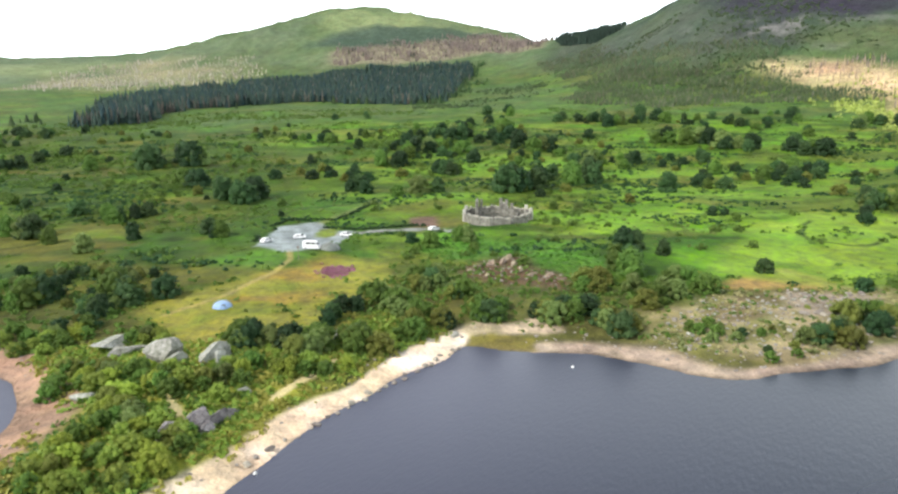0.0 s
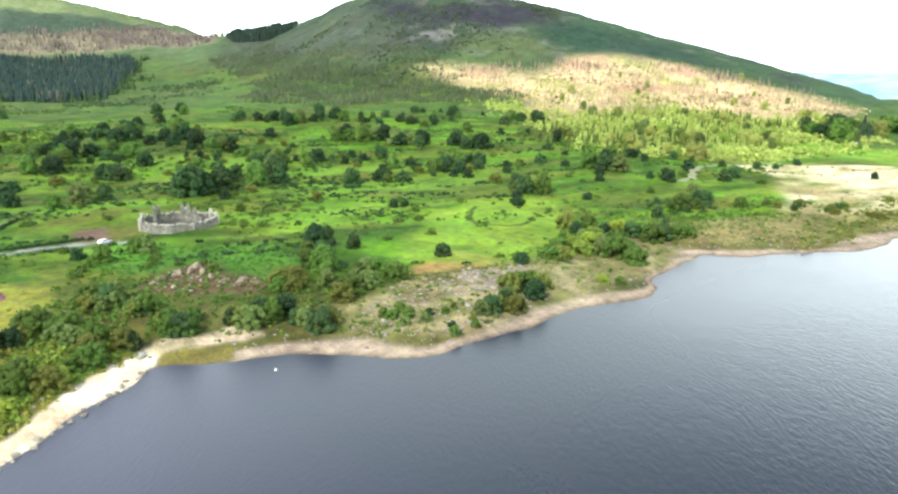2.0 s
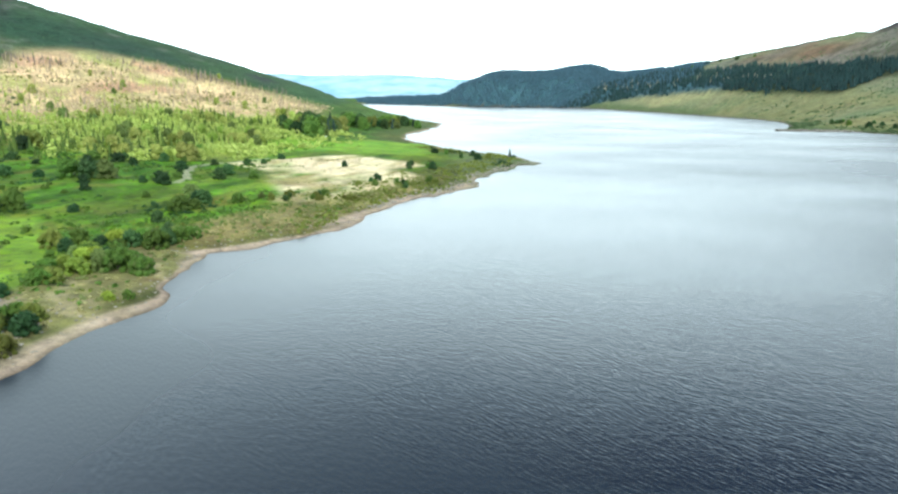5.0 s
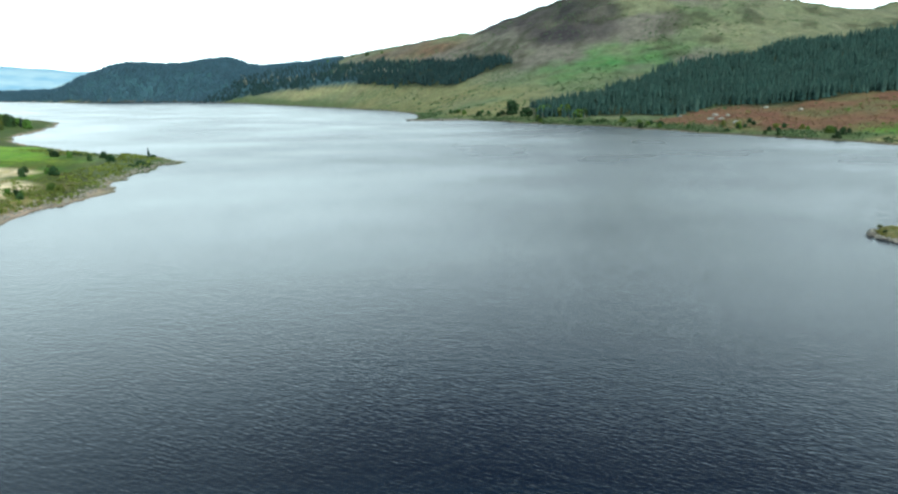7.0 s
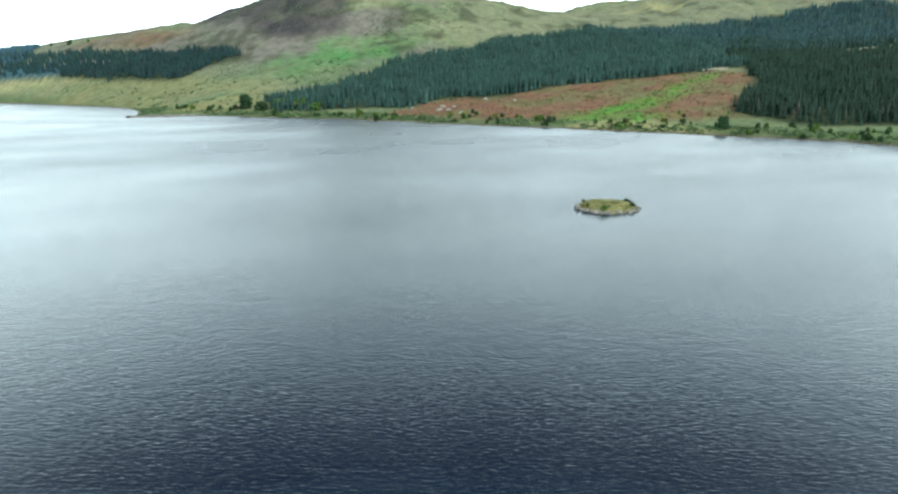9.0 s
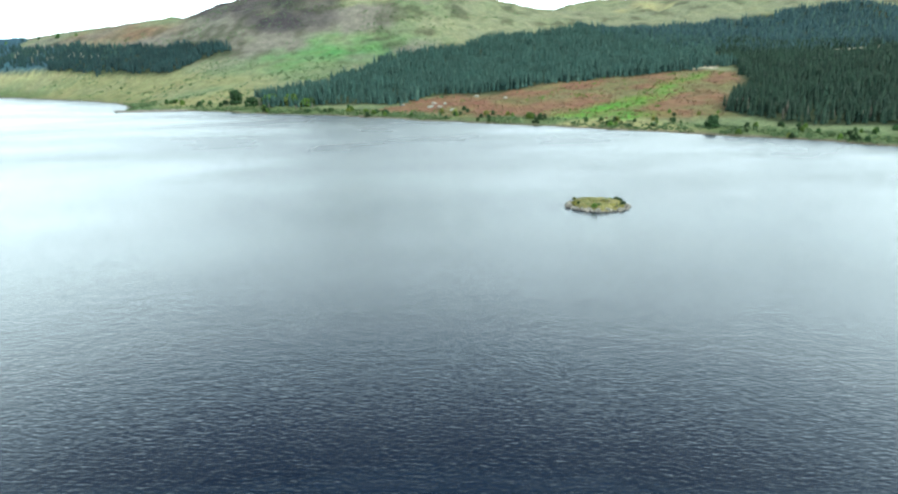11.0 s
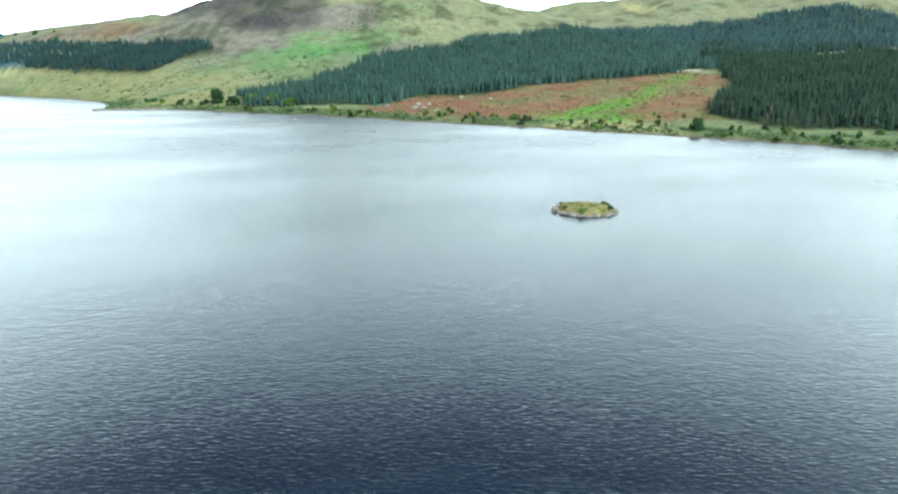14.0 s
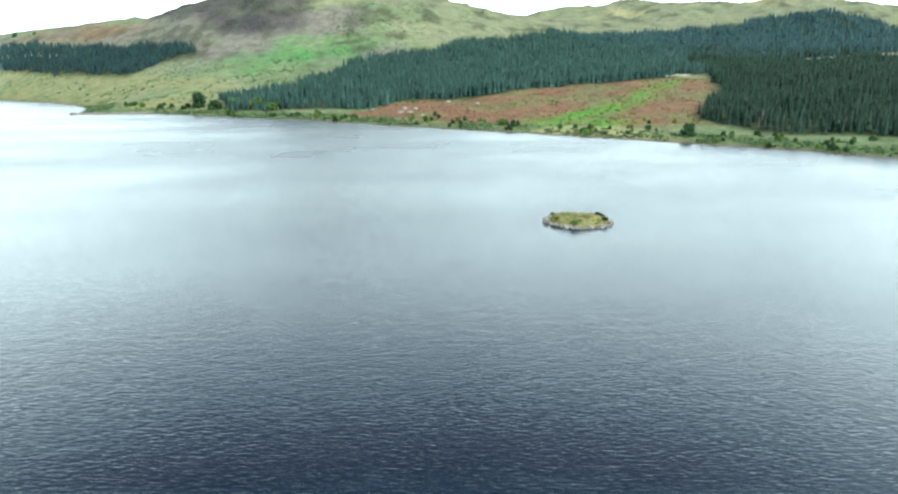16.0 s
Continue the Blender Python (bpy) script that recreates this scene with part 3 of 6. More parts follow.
FAR_FOREST = [(3490, 1890), (3135, 1515), (2888, 1215), (2780, 1050), (2716, 690), (2590, 598), (2484, 478), (2600, 440), (2440, 320), (2250, 205), (2112, 120), (2330, 60), (2900, 350), (3300, 800), (4200, 1500), (4250, 2250), (3800, 2150)]
SHORE_WOOD_FAR = [(2600, 605), (2480, 475), (2436, 400), (2226, 250), (2088, 167), (1931, 63), (1800, -30), (1860, -62), (1960, -75), (2112, 40), (2400, 160), (2640, 450)]
DARK_HEATH = [(-340, 1840), (-240, 2030), (-104, 2110), (30, 2060), (160, 2060), (90, 1975), (-68, 1880), (-191, 1845)]
BRIGHT_BRACKEN = [(-8, 211), (-3, 238), (8, 236), (22, 215), (37, 215), (50, 208), (44, 180), (34, 175), (30, 196), (19, 199), (7, 194), (0, 194)]
BRIGHT_MEADOW = [(67, 179), (70, 190), (90, 212), (113, 236), (146, 258), (178, 246), (166, 216), (148, 191), (127, 176), (109, 170), (92, 170), (77, 174)]
SAND_END = [(3, 141), (9, 144), (16, 143), (21, 145), (25, 145), (26, 138), (19, 137), (12, 138), (5, 138)]
ROAD = [(-34, 228), (-24, 233), (-12, 236), (-2, 238), (8, 233)]
TRACK = [(-43, 244), (-36, 259), (-31, 280), (-27, 296)]
FOOTPATH = [(-62, 148), (-52, 160), (-45, 178), (-43, 192), (-46, 204)]
BEACH_PATHS = [[(-28, 106), (-26, 111), (-24, 114), (-21, 118), (-20, 122)], [(-45, 105), (-43, 102), (-41, 99), (-39, 95)]]
LOCH_ROAD = [(266, 256), (284, 266), (300, 281), (320, 297), (349, 300), (385, 290)]


def mixed(c, colour, m):
    return c * (1 - m[..., None]) + np.array(colour) * m[..., None]


def ground_tint(x, y, z, d):
    """The colour of turf, bracken, sand, scree or heather at a place."""
    s = east_side(x, y)
    r = np.hypot(x, y)
    c = np.broadcast_to(np.array((0.055, 0.128, 0.022)), x.shape + (3,)).copy()
    c = mixed(c, (0.105, 0.228, 0.024), step(-0.1, 0.5, fbm(x, y, 60, 4, 21) + 0.5 * area_mask(x, y, LUSH, 12, 12, 20)))
    c = mixed(c, (0.030, 0.068, 0.018), step(-0.05, 0.4, fbm(x, y, 38, 4, 22)) * 0.6)
    c = mixed(c, (0.105, 0.125, 0.035), step(0.05, 0.5, fbm(x, y, 45, 4, 23)) * 0.7)
    c = mixed(c, (0.040, 0.080, 0.018), step(0.05, 0.5, fbm(x * 0.6 + y * 0.2, y * 1.5, 17, 4, 43)) * 0.6)
    c = mixed(c, (0.17, 0.20, 0.05), step(0.15, 0.6, fbm(x, y, 22, 4, 44)) * 0.5)
    c = mixed(c, (0.11, 0.10, 0.04), step(0.0, 0.5, fbm(x, y, 120, 4, 24)) * step(300, 600, r) * 0.8)
    c = mixed(c, (0.036, 0.060, 0.019), area_mask(x, y, BRACKEN, 20, 20, 47) * (0.6 + 0.4 * fbm(x, y, 30, 3, 48)))
    # hummocks, darker hollows and the thin dark ditches between them
    swell = fbm(x * 0.55 + 0.2 * y, y * 1.6, 16, 4, 103)
    c = mixed(c, (0.026, 0.062, 0.016), step(0.08, 0.42, swell) * 0.75)
    c = mixed(c, (0.165, 0.275, 0.040), step(0.12, 0.45, -swell) * 0.55 * step(-0.2, 0.3, fbm(x, y, 80, 3, 104)))
    c = mixed(c, (0.150, 0.135, 0.050), step(0.2, 0.5, fbm(x * 0.7, y * 1.5, 28, 4, 105)) * 0.6)
    ditch = (1 - step(0.0, 0.045, np.abs(fbm(x, y * 1.3, 58, 3, 101)))) * step(-0.1, 0.25, fbm(x, y, 90, 3, 102))
    c = mixed(c, (0.020, 0.040, 0.012), ditch * 0.8)
    c[..., 2] *= 0.65
    # rough ground towards the loch
    near = (1 - step(24, 52, d)) * (1 - s)
    c = mixed(c, (0.112, 0.098, 0.036), near * 0.8)
    c = mixed(c, (0.055, 0.07, 0.02), near * step(-0.1, 0.5, fbm(x, y, 14, 3, 25)))
    # ground across the loch is tinted paler, with its haze painted in
    c = mixed(c, (0.190, 0.196, 0.120), s * (0.85 + 0.15 * fbm(x, y, 150, 3, 41)))
    c = mixed(c, (0.118, 0.155, 0.080), s * step(-0.2, 0.4, fbm(x, y, 90, 5, 42)) * 0.8)
    c = mixed(c, (0.072, 0.175, 0.055), s * area_mask(x, y, HILL_MEADOW, 60, 70, 52) * np.clip(0.75 + 0.6 * fbm(x, y, 50, 4, 53), 0, 1))
    c = mixed(c, (0.085, 0.118, 0.048), s * (1 - step(30, 60, d)) * 0.9)
    # high ground: heather, grey scree, moor grass
    pale = s * step(0.0, 0.12, -y / r - 0.42)
    high = step(80 - 30 * s, 150 - 45 * s, z + 30 * fbm(x, y, 130, 4, 26))
    # extra blue in the western heights stands for haze
    c = mixed(c, (0.098, 0.128, 0.062), step(70, 150, z) * 0.8 * (1 - s))
    c = mixed(c, (0.044, 0.075, 0.046), step(70, 150, z) * 0.85 * (1 - s) * step(0.1, 0.2, x / r))
    c = mixed(c, (0.044, 0.044, 0.044), high * (1 - s) * step(-0.3, 0.3, fbm(x, y, 170, 4, 27)) * step(0.1, 0.2, x / r))
    c = mixed(c, (0.150, 0.138, 0.115), high * s * step(-0.3, 0.3, fbm(x, y, 120, 5, 28)) * (1 - 0.6 * pale))
    c = mixed(c, (0.165, 0.172, 0.105), high * pale * (0.7 + 0.4 * fbm(x, y, 80, 4, 55)))
    c = mixed(c, (0.30, 0.27, 0.13), pale * step(0.2, 0.5, fbm(x, y, 150, 3, 56)) * 0.7)
    c = mixed(c, (0.150, 0.098, 0.062), area_mask(x, y, TAN_KNOLLS, 35, 40, 107) * np.clip(0.55 + 0.8 * fbm(x, y, 60, 4, 108), 0, 1))
    crag = area_mask(x, y, DARK_CRAG, 26, 34, 54)
    c = mixed(c, (0.050, 0.044, 0.047), crag * np.clip(0.9 + 0.5 * fbm(x, y, 90, 5, 57), 0, 1))
    c = mixed(c, (0.026, 0.024, 0.030), crag * step(0.0, 0.4, fbm(x * 0.6 + y * 0.4, y - x * 0.3, 70, 5, 91)) * 0.8)
    c = mixed(c, (0.100, 0.090, 0.070), crag * step(0.25, 0.5, fbm(x, y, 30, 4, 109)) * 0.45)
    c = mixed(c, (0.15, 0.145, 0.13), high * (1 - 0.6 * s) * step(0.15, 0.5, fbm(x, y, 28, 4, 29)) * 0.35)
    c = mixed(c, (0.045, 0.05, 0.03), high * step(0.1, 0.5, fbm(x, y, 45, 4, 46)) * 0.7)
    # sunlit patches on the far western hill, painted pale yellow green
    c = mixed(c, (0.235, 0.275, 0.130), step(1500, 2000, r) * (1 - s) * (1 - step(0.0, 0.12, x / r)) * step(-0.3, 0.3, fbm(x, y, 260, 4, 30)))
    # the heather hill: dark heath, grass tongues and bare rock
    heath = step(55, 105, z) * (1 - s) * step(0.15, 0.25, x / r) * step(700, 950, r)
    c = mixed(c, (0.030, 0.058, 0.036), heath * step(-0.15, 0.2, fbm(x, y, 75, 5, 80)) * 0.9)
    c = mixed(c, (0.110, 0.125, 0.055), heath * step(0.1, 0.4, fbm(x, y, 48, 5, 81)) * 0.4)
    c = mixed(c, (0.21, 0.20, 0.185), heath * step(0.25, 0.45, fbm(x, y, 26, 4, 82)) * step(105, 150, z) * 0.7)
    # rough hill grass far up the glen, greyed with painted haze, and along the ridge
    c = mixed(c, (0.068, 0.118, 0.042), step(560, 800, r) * (1 - s) * np.clip(0.45 + 0.6 * fbm(x, y, 120, 4, 122), 0, 0.8))
    c = mixed(c, (0.120, 0.158, 0.098), step(1250, 1700, r) * (1 - s) * (1 - step(0.1, 0.2, x / r)) * np.clip(0.3 + 0.9 * fbm(x, y, 220, 4, 123), 0, 0.85))
    c = mixed(c, (0.042, 0.086, 0.040), area_mask(x, y, RIDGE_HEATH, 25, 25, 124) * 0.9)
    # areas
    c = mixed(c, (0.050, 0.078, 0.056), area_mask(x, y, DARK_HEATH, 25, 40, 117) * 0.9)
    c = mixed(c, (0.038, 0.064, 0.040), area_mask(x, y, HEATHER_HILL, 25, 40, 16) * np.clip(0.5 + 0.9 * fbm(x, y, 60, 4, 49), 0, 1))
    c = mixed(c, (0.036, 0.034, 0.045), area_mask(x, y, HEATHER_HILL, 25, 40, 16) * step(0.1, 0.5, fbm(x, y, 120, 4, 50)) * 0.8)
    c = mixed(c, (0.17, 0.165, 0.155), area_mask(x, y, HEATHER_HILL, 25, 40, 16) * step(0.28, 0.5, fbm(x * 0.6, y, 22, 4, 111)) * step(70, 110, z) * 0.4)
    c = mixed(c, (0.085, 0.110, 0.048), area_mask(x, y, HILL_KNOLLS, 30, 30, 125) * np.clip(0.7 + 0.6 * fbm(x, y, 40, 4, 126), 0, 1))
    c = mixed(c, (0.026, 0.056, 0.038), area_mask(x, y, HILL_FLANK, 35, 35, 127) * 0.85)
    c = mixed(c, (0.032, 0.030, 0.043), area_mask(x, y, HILL_TOP, 25, 40, 128) * np.clip(0.75 + 0.7 * fbm(x, y, 45, 4, 129), 0, 1))
    c = mixed(c, (0.19, 0.185, 0.175), area_mask(x, y, HILL_ROCKS, 25, 40, 130) * step(0.05, 0.3, fbm(x, y, 24, 4, 131)) * 0.8)
    c = mixed(c, (0.062, 0.076, 0.056), area_mask(x, y, GREY_SLOPE, 30, 40, 150) * np.clip(0.75 + 0.7 * fbm(x, y, 60, 4, 151), 0, 1))
    c = mixed(c, (0.24, 0.25, 0.04), area_mask(x, y, CLEAR_TURF, 5, 6, 17) * 0.8)
    c = mixed(c, (0.27, 0.25, 0.14), area_mask(x, y, PALE_SLOPE, 60, 60, 1) * np.clip(0.5 + 0.9 * fbm(x, y, 120, 4, 65), 0, 1))
    c = mixed(c, (0.27, 0.235, 0.160), area_mask(x, y, LARCH_BAND, 25, 50, 2) * 0.8)
    # straw-pale felled ground, brightened for the patch of sun on it
    c = mixed(c, (0.70, 0.53, 0.31), area_mask(x, y, FELLED, 30, 60, 3) * np.clip(0.78 + 0.5 * fbm(x, y, 38, 4, 31), 0, 1))
    c = mixed(c, (0.50, 0.31, 0.20), area_mask(x, y, FELLED, 30, 60, 3) * step(-0.05, 0.45, fbm(x, y, 70, 5, 78)) * 0.9)
    c = mixed(c, (0.33, 0.35, 0.11), area_mask(x, y, FELLED, 30, 60, 3) * np.maximum(area_mask(x, y, LIGHT_WOOD, 80, 70, 79), step(0.2, 0.5, fbm(x, y, 55, 4, 106))) * 0.8)
    c = mixed(c, (0.30, 0.35, 0.080), area_mask(x, y, LIGHT_WOOD, 30, 45, 4) * 0.85)
    c = mixed(c, (0.68, 0.57, 0.37), area_mask(x, y, STRAW, 6, 30, 5) * np.clip(0.78 + 1.5 * fbm(x * 0.6, y * 1.4, 24, 4, 32), 0, 1))
    c = mixed(c, (0.30, 0.25, 0.11), area_mask(x, y, STRAW, 8, 30, 5) * step(0.0, 0.45, fbm(x * 0.6, y * 1.6, 14, 4, 121) + 0.25 * (1 - step(300, 345, x))) * 0.8)
    c = mixed(c, (0.185, 0.335, 0.036), area_mask(x, y, PADDOCK, 12, 14, 132) * np.clip(0.8 + 0.4 * fbm(x, y, 40, 3, 133), 0, 1))
    c = mixed(c, (0.225, 0.222, 0.042), area_mask(x, y, MOOR, 4, 5, 6) * 0.9)
    c = mixed(c, (0.26, 0.155, 0.045), area_mask(x, y, MOOR, 4, 5, 6) * step(0.1, 0.5, fbm(x, y, 12, 3, 33)) * 0.65)
    c = mixed(c, (0.15, 0.19, 0.03), area_mask(x, y, MOOR, 4, 5, 6) * step(0.2, 0.5, fbm(x, y, 15, 3, 45)) * 0.8)
    c = mixed(c, (0.32, 0.225, 0.075), area_mask(x, y, KNOLL, 2, 3, 7))
    c = mixed(c, (0.165, 0.112, 0.080), area_mask(x, y, SOIL, 1.5, 2, 8))
    c = mixed(c, (0.080, 0.185, 0.026), area_mask(x, y, [(-66, 194), (-50, 216), (-38, 200), (-38, 192), (-50, 184), (-62, 182)], 5, 7, 120) * 0.85)
    c = mixed(c, (0.072, 0.195, 0.026), area_mask(x, y, BRIGHT_BRACKEN, 4, 5, 113) * np.clip(0.75 + 0.7 * fbm(x, y, 9, 3, 114), 0, 1))
    # streaks of brighter green put sunshine into the grass of this sector
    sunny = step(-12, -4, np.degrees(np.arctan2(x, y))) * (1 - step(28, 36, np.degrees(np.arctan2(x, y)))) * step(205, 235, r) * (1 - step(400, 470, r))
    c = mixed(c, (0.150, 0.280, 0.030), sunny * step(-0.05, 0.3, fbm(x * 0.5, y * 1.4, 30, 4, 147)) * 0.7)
    c = mixed(c, (0.190, 0.312, 0.036), area_mask(x, y, BRIGHT_MEADOW, 5, 12, 115) * np.clip(0.7 + 0.6 * fbm(x, y, 14, 4, 116), 0, 1))
    c = mixed(c, (0.115, 0.075, 0.045), area_mask(x, y, SCREE, 3, 4, 9))
    bank = area_mask(x, y, SHORE_BANK, 4, 5, 10)
    c = mixed(c, (0.190, 0.180, 0.076), bank * 0.9)
    c = mixed(c, (0.42, 0.34, 0.21), bank * step(0.05, 0.4, fbm(x, y, 7, 4, 140)) * 0.6)
    c = mixed(c, (0.15, 0.11, 0.06), bank * step(0.2, 0.5, fbm(x, y, 11, 3, 141)) * 0.7)
    c = mixed(c, (0.225, 0.195, 0.080), area_mask(x, y, BROWN_BANK, 6, 8, 142) * np.clip(0.75 + 0.8 * fbm(x * 0.6, y * 1.6, 16, 4, 143), 0, 1))
    c = mixed(c, (0.30, 0.25, 0.19), area_mask(x, y, ROCK_PILE, 2, 3, 144) * 0.8)
    c = mixed(c, (0.33, 0.27, 0.10), line_mask(x, y, FOOTPATH, 0.4, 0.9) * 0.8)
    for line in BEACH_PATHS:
        c = mixed(c, (0.55, 0.46, 0.25), line_mask(x, y, line, 0.5, 0.7) * 0.9)
    c = mixed(c, (0.245, 0.282, 0.280), area_mask(x, y, CAR_PARK, 0.8, 0.8, 11))
    c = mixed(c, (0.16, 0.20, 0.04), area_mask(x, y, [(-42, 226), (-38, 223), (-34, 227), (-36, 237), (-42, 238)], 0.8, 1.0, 90))
    c = mixed(c, (0.25, 0.26, 0.25), line_mask(x, y, ROAD, 1.2, 0.8))
    c = mixed(c, (0.22, 0.23, 0.10), line_mask(x, y, TRACK, 0.7, 1.2) * 0.45)
    c = mixed(c, (0.34, 0.34, 0.24), line_mask(x, y, LOCH_ROAD, 1.8, 1.6) * 0.7)
    c = mixed(c, (0.13, 0.115, 0.055), area_mask(x, y, CLEARING, 12, 18, 12))
    c = mixed(c, (0.165, 0.085, 0.055), area_mask(x, y, CLEARING, 12, 18, 12) * step(-0.4, 0.15, fbm(x, y, 40, 5, 34) - 0.12) * 0.9)
    c = mixed(c, (0.085, 0.195, 0.030), area_mask(x, y, GREEN_STRIP, 18, 40, 13) * np.clip(0.75 + 0.9 * fbm(x, y, 22, 4, 72), 0, 1))
    c = mixed(c, (0.190, 0.182, 0.085), area_mask(x, y, EAST_FIELD, 30, 30, 14) * np.clip(0.6 + 0.8 * fbm(x, y, 90, 4, 58), 0, 1))
    c = mixed(c, (0.27, 0.255, 0.130), area_mask(x, y, PALE_FIELD, 14, 22, 59) * np.clip(0.75 + 0.7 * fbm(x, y, 45, 3, 60), 0, 1))
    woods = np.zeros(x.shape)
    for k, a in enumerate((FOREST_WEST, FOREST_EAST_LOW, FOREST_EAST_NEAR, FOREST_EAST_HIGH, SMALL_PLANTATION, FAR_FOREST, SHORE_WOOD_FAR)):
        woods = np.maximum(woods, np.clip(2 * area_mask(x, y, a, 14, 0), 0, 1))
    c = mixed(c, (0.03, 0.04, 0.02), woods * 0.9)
    # floor of the far woods painted in the same haze blue
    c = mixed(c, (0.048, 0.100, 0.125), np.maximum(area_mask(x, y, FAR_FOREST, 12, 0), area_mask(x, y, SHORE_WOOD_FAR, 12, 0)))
    c = mixed(c, (0.34, 0.31, 0.24), np.maximum(line_mask(x, y, FELLED_STRIP, 46, 8), line_mask(x, y, [(715, -806), (700, -826)], 9, 5)))
    for line in BURNS:
        c = mixed(c, (0.025, 0.042, 0.014), line_mask(x + 2 * vnoise(x, y, 9, 70), y + 2 * vnoise(x, y, 9, 71), line, 0.5, 1.0) * 0.85)
    # shore: sand on the peninsula, pink gravel further on, dark stones across the loch
    wide = 5.0 + 3.0 * vnoise(x, y, 16, 40)
    wide = wide * (1 - 0.22 * step(20, 60, x))
    sandy = (1 - step(8, 30, x)) * (1 - s)
    wide = wide * (1 - 0.3 * step(94, 106, y) * sandy)
    c = mixed(c, (0.385, 0.300, 0.232), (1 - step(wide * 0.7, wide * 1.5, d)) * (1 - s))
    c = mixed(c, (0.215, 0.178, 0.120), (1 - step(wide * 0.7, wide * 1.4, d)) * (1 - s) * (1 - sandy) * step(0.0, 0.4, fbm(x, y, 7, 3, 88)) * 0.6)
    c = mixed(c, (0.80, 0.67, 0.53), (1 - step(wide * 1.1, wide * 1.6, d)) * sandy)
    c = mixed(c, (0.64, 0.48, 0.31), (1 - step(wide * 1.1, wide * 1.6, d)) * sandy * step(0.0, 0.4, fbm(x, y, 9, 3, 51) + 0.35 * (1 - step(85, 100, y))) * 0.8)
    c = mixed(c, (0.33, 0.22, 0.15), (1 - step(8, 14, d)) * (1 - step(-62, -54, x)) * (1 - s))
    c = mixed(c, (0.62, 0.50, 0.36), area_mask(x, y, SAND_END, 1.2, 2, 118) * np.clip(0.8 + 0.8 * fbm(x, y, 6, 3, 119), 0, 1))
    c = mixed(c, (0.17, 0.15, 0.04), area_mask(x, y, MUD, 1.0, 1.5, 15))
    c = mixed(c, (0.11, 0.095, 0.07), (1 - step(4, 12, d)) * s * step(500, 560, r))
    c = mixed(c, (0.17, 0.13, 0.095), (1 - step(0.5, 2.2, d)) * (0.7 - 0.5 * sandy))
    c = mixed(c, (0.07, 0.06, 0.035), 1 - step(-0.4, 0.3, d))
    return np.clip(c, 0.005, 0.9)


# ---- ground: one sheet, finer round the bay ----
def build_ground():
    ang = np.radians(np.concatenate([np.arange(-42, 160, 0.24), np.arange(160, 318, 2.0)]))
    rad = np.concatenate([[30, 45, 60, 70], np.geomspace(76, 700, 260), np.geomspace(706, 4900, 170)])
    A, R = np.meshgrid(ang, rad, indexing="ij")
    x, y = R * np.sin(A), R * np.cos(A)
    d = shore_distance(x, y)
    z = height(x, y, d)
    na, nr = A.shape
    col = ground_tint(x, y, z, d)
    i, j = np.meshgrid(np.arange(na), np.arange(nr - 1), indexing="ij")
    k = (i + 1) % na
    faces = np.stack([i * nr + j, i * nr + j + 1, k * nr + j + 1, k * nr + j], -1).reshape(-1, 4)
    centre = na * nr
    verts = np.concatenate([np.stack([x, y, z], -1).reshape(-1, 3), [[0, 0, -5]]])
    me = bpy.data.meshes.new("ground")
    me.vertices.add(len(verts))
    me.vertices.foreach_set("co", verts.ravel())
    fan = np.stack([np.full(na, centre), np.arange(na) * nr, ((np.arange(na) + 1) % na) * nr], -1)
    loops = np.concatenate([faces.ravel(), fan.ravel()])
    me.loops.add(len(loops))
    me.loops.foreach_set("vertex_index", loops)
    me.polygons.add(len(faces) + na)
    me.polygons.foreach_set("loop_start", np.concatenate([np.arange(len(faces)) * 4, len(faces) * 4 + np.arange(na) * 3]))
    me.polygons.foreach_set("use_smooth", np.ones(len(faces) + na, bool))
    me.update(calc_edges=True)
    me.validate()
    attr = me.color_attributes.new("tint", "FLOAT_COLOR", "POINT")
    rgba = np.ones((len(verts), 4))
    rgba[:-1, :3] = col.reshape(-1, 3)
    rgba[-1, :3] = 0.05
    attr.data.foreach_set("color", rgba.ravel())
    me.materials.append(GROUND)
    return tagged(new("ground", me), "green hill land with bracken, sand shore and moor", "ground", kind="structure")


build_ground()


def build_water():
    bm = bmesh.new()
    bmesh.ops.create_circle(bm, cap_ends=True, segments=96, radius=4850)
    ob = part("water", bm, WATER, None)
    return tagged(ob, "dark rippled loch water reflecting a white sky", "water", kind="structure")


build_water()


def ground_z(x, y):
    return float(height(np.array([x]), np.array([y]))[0])


# ---- plants ----
def blob_points(rng, blobs, n, size, droop=0.0):
    """Leaf quads over a set of round clumps: (x, y, z, r) each."""
    b = np.array(blobs)
    pick = rng.choice(len(b), n, p=b[:, 3] ** 2 / np.sum(b[:, 3] ** 2))
    v = rng.normal(size=(n, 3))
    v[:, 2] = np.where(v[:, 2] < -0.4, -v[:, 2], v[:, 2])
    v /= np.linalg.norm(v, axis=1)[:, None]
    p = b[pick, :3] + v * (b[pick, 3] * rng.uniform(0.6, 1.12, n))[:, None]
    nrm = v + rng.normal(size=(n, 3)) * 0.38
    nrm /= np.linalg.norm(nrm, axis=1)[:, None]
    u = np.cross(nrm, rng.normal(size=(n, 3)))
    u /= np.linalg.norm(u, axis=1)[:, None]
    w = np.cross(nrm, u)
    s = size * rng.uniform(0.6, 1.3, n)[:, None]
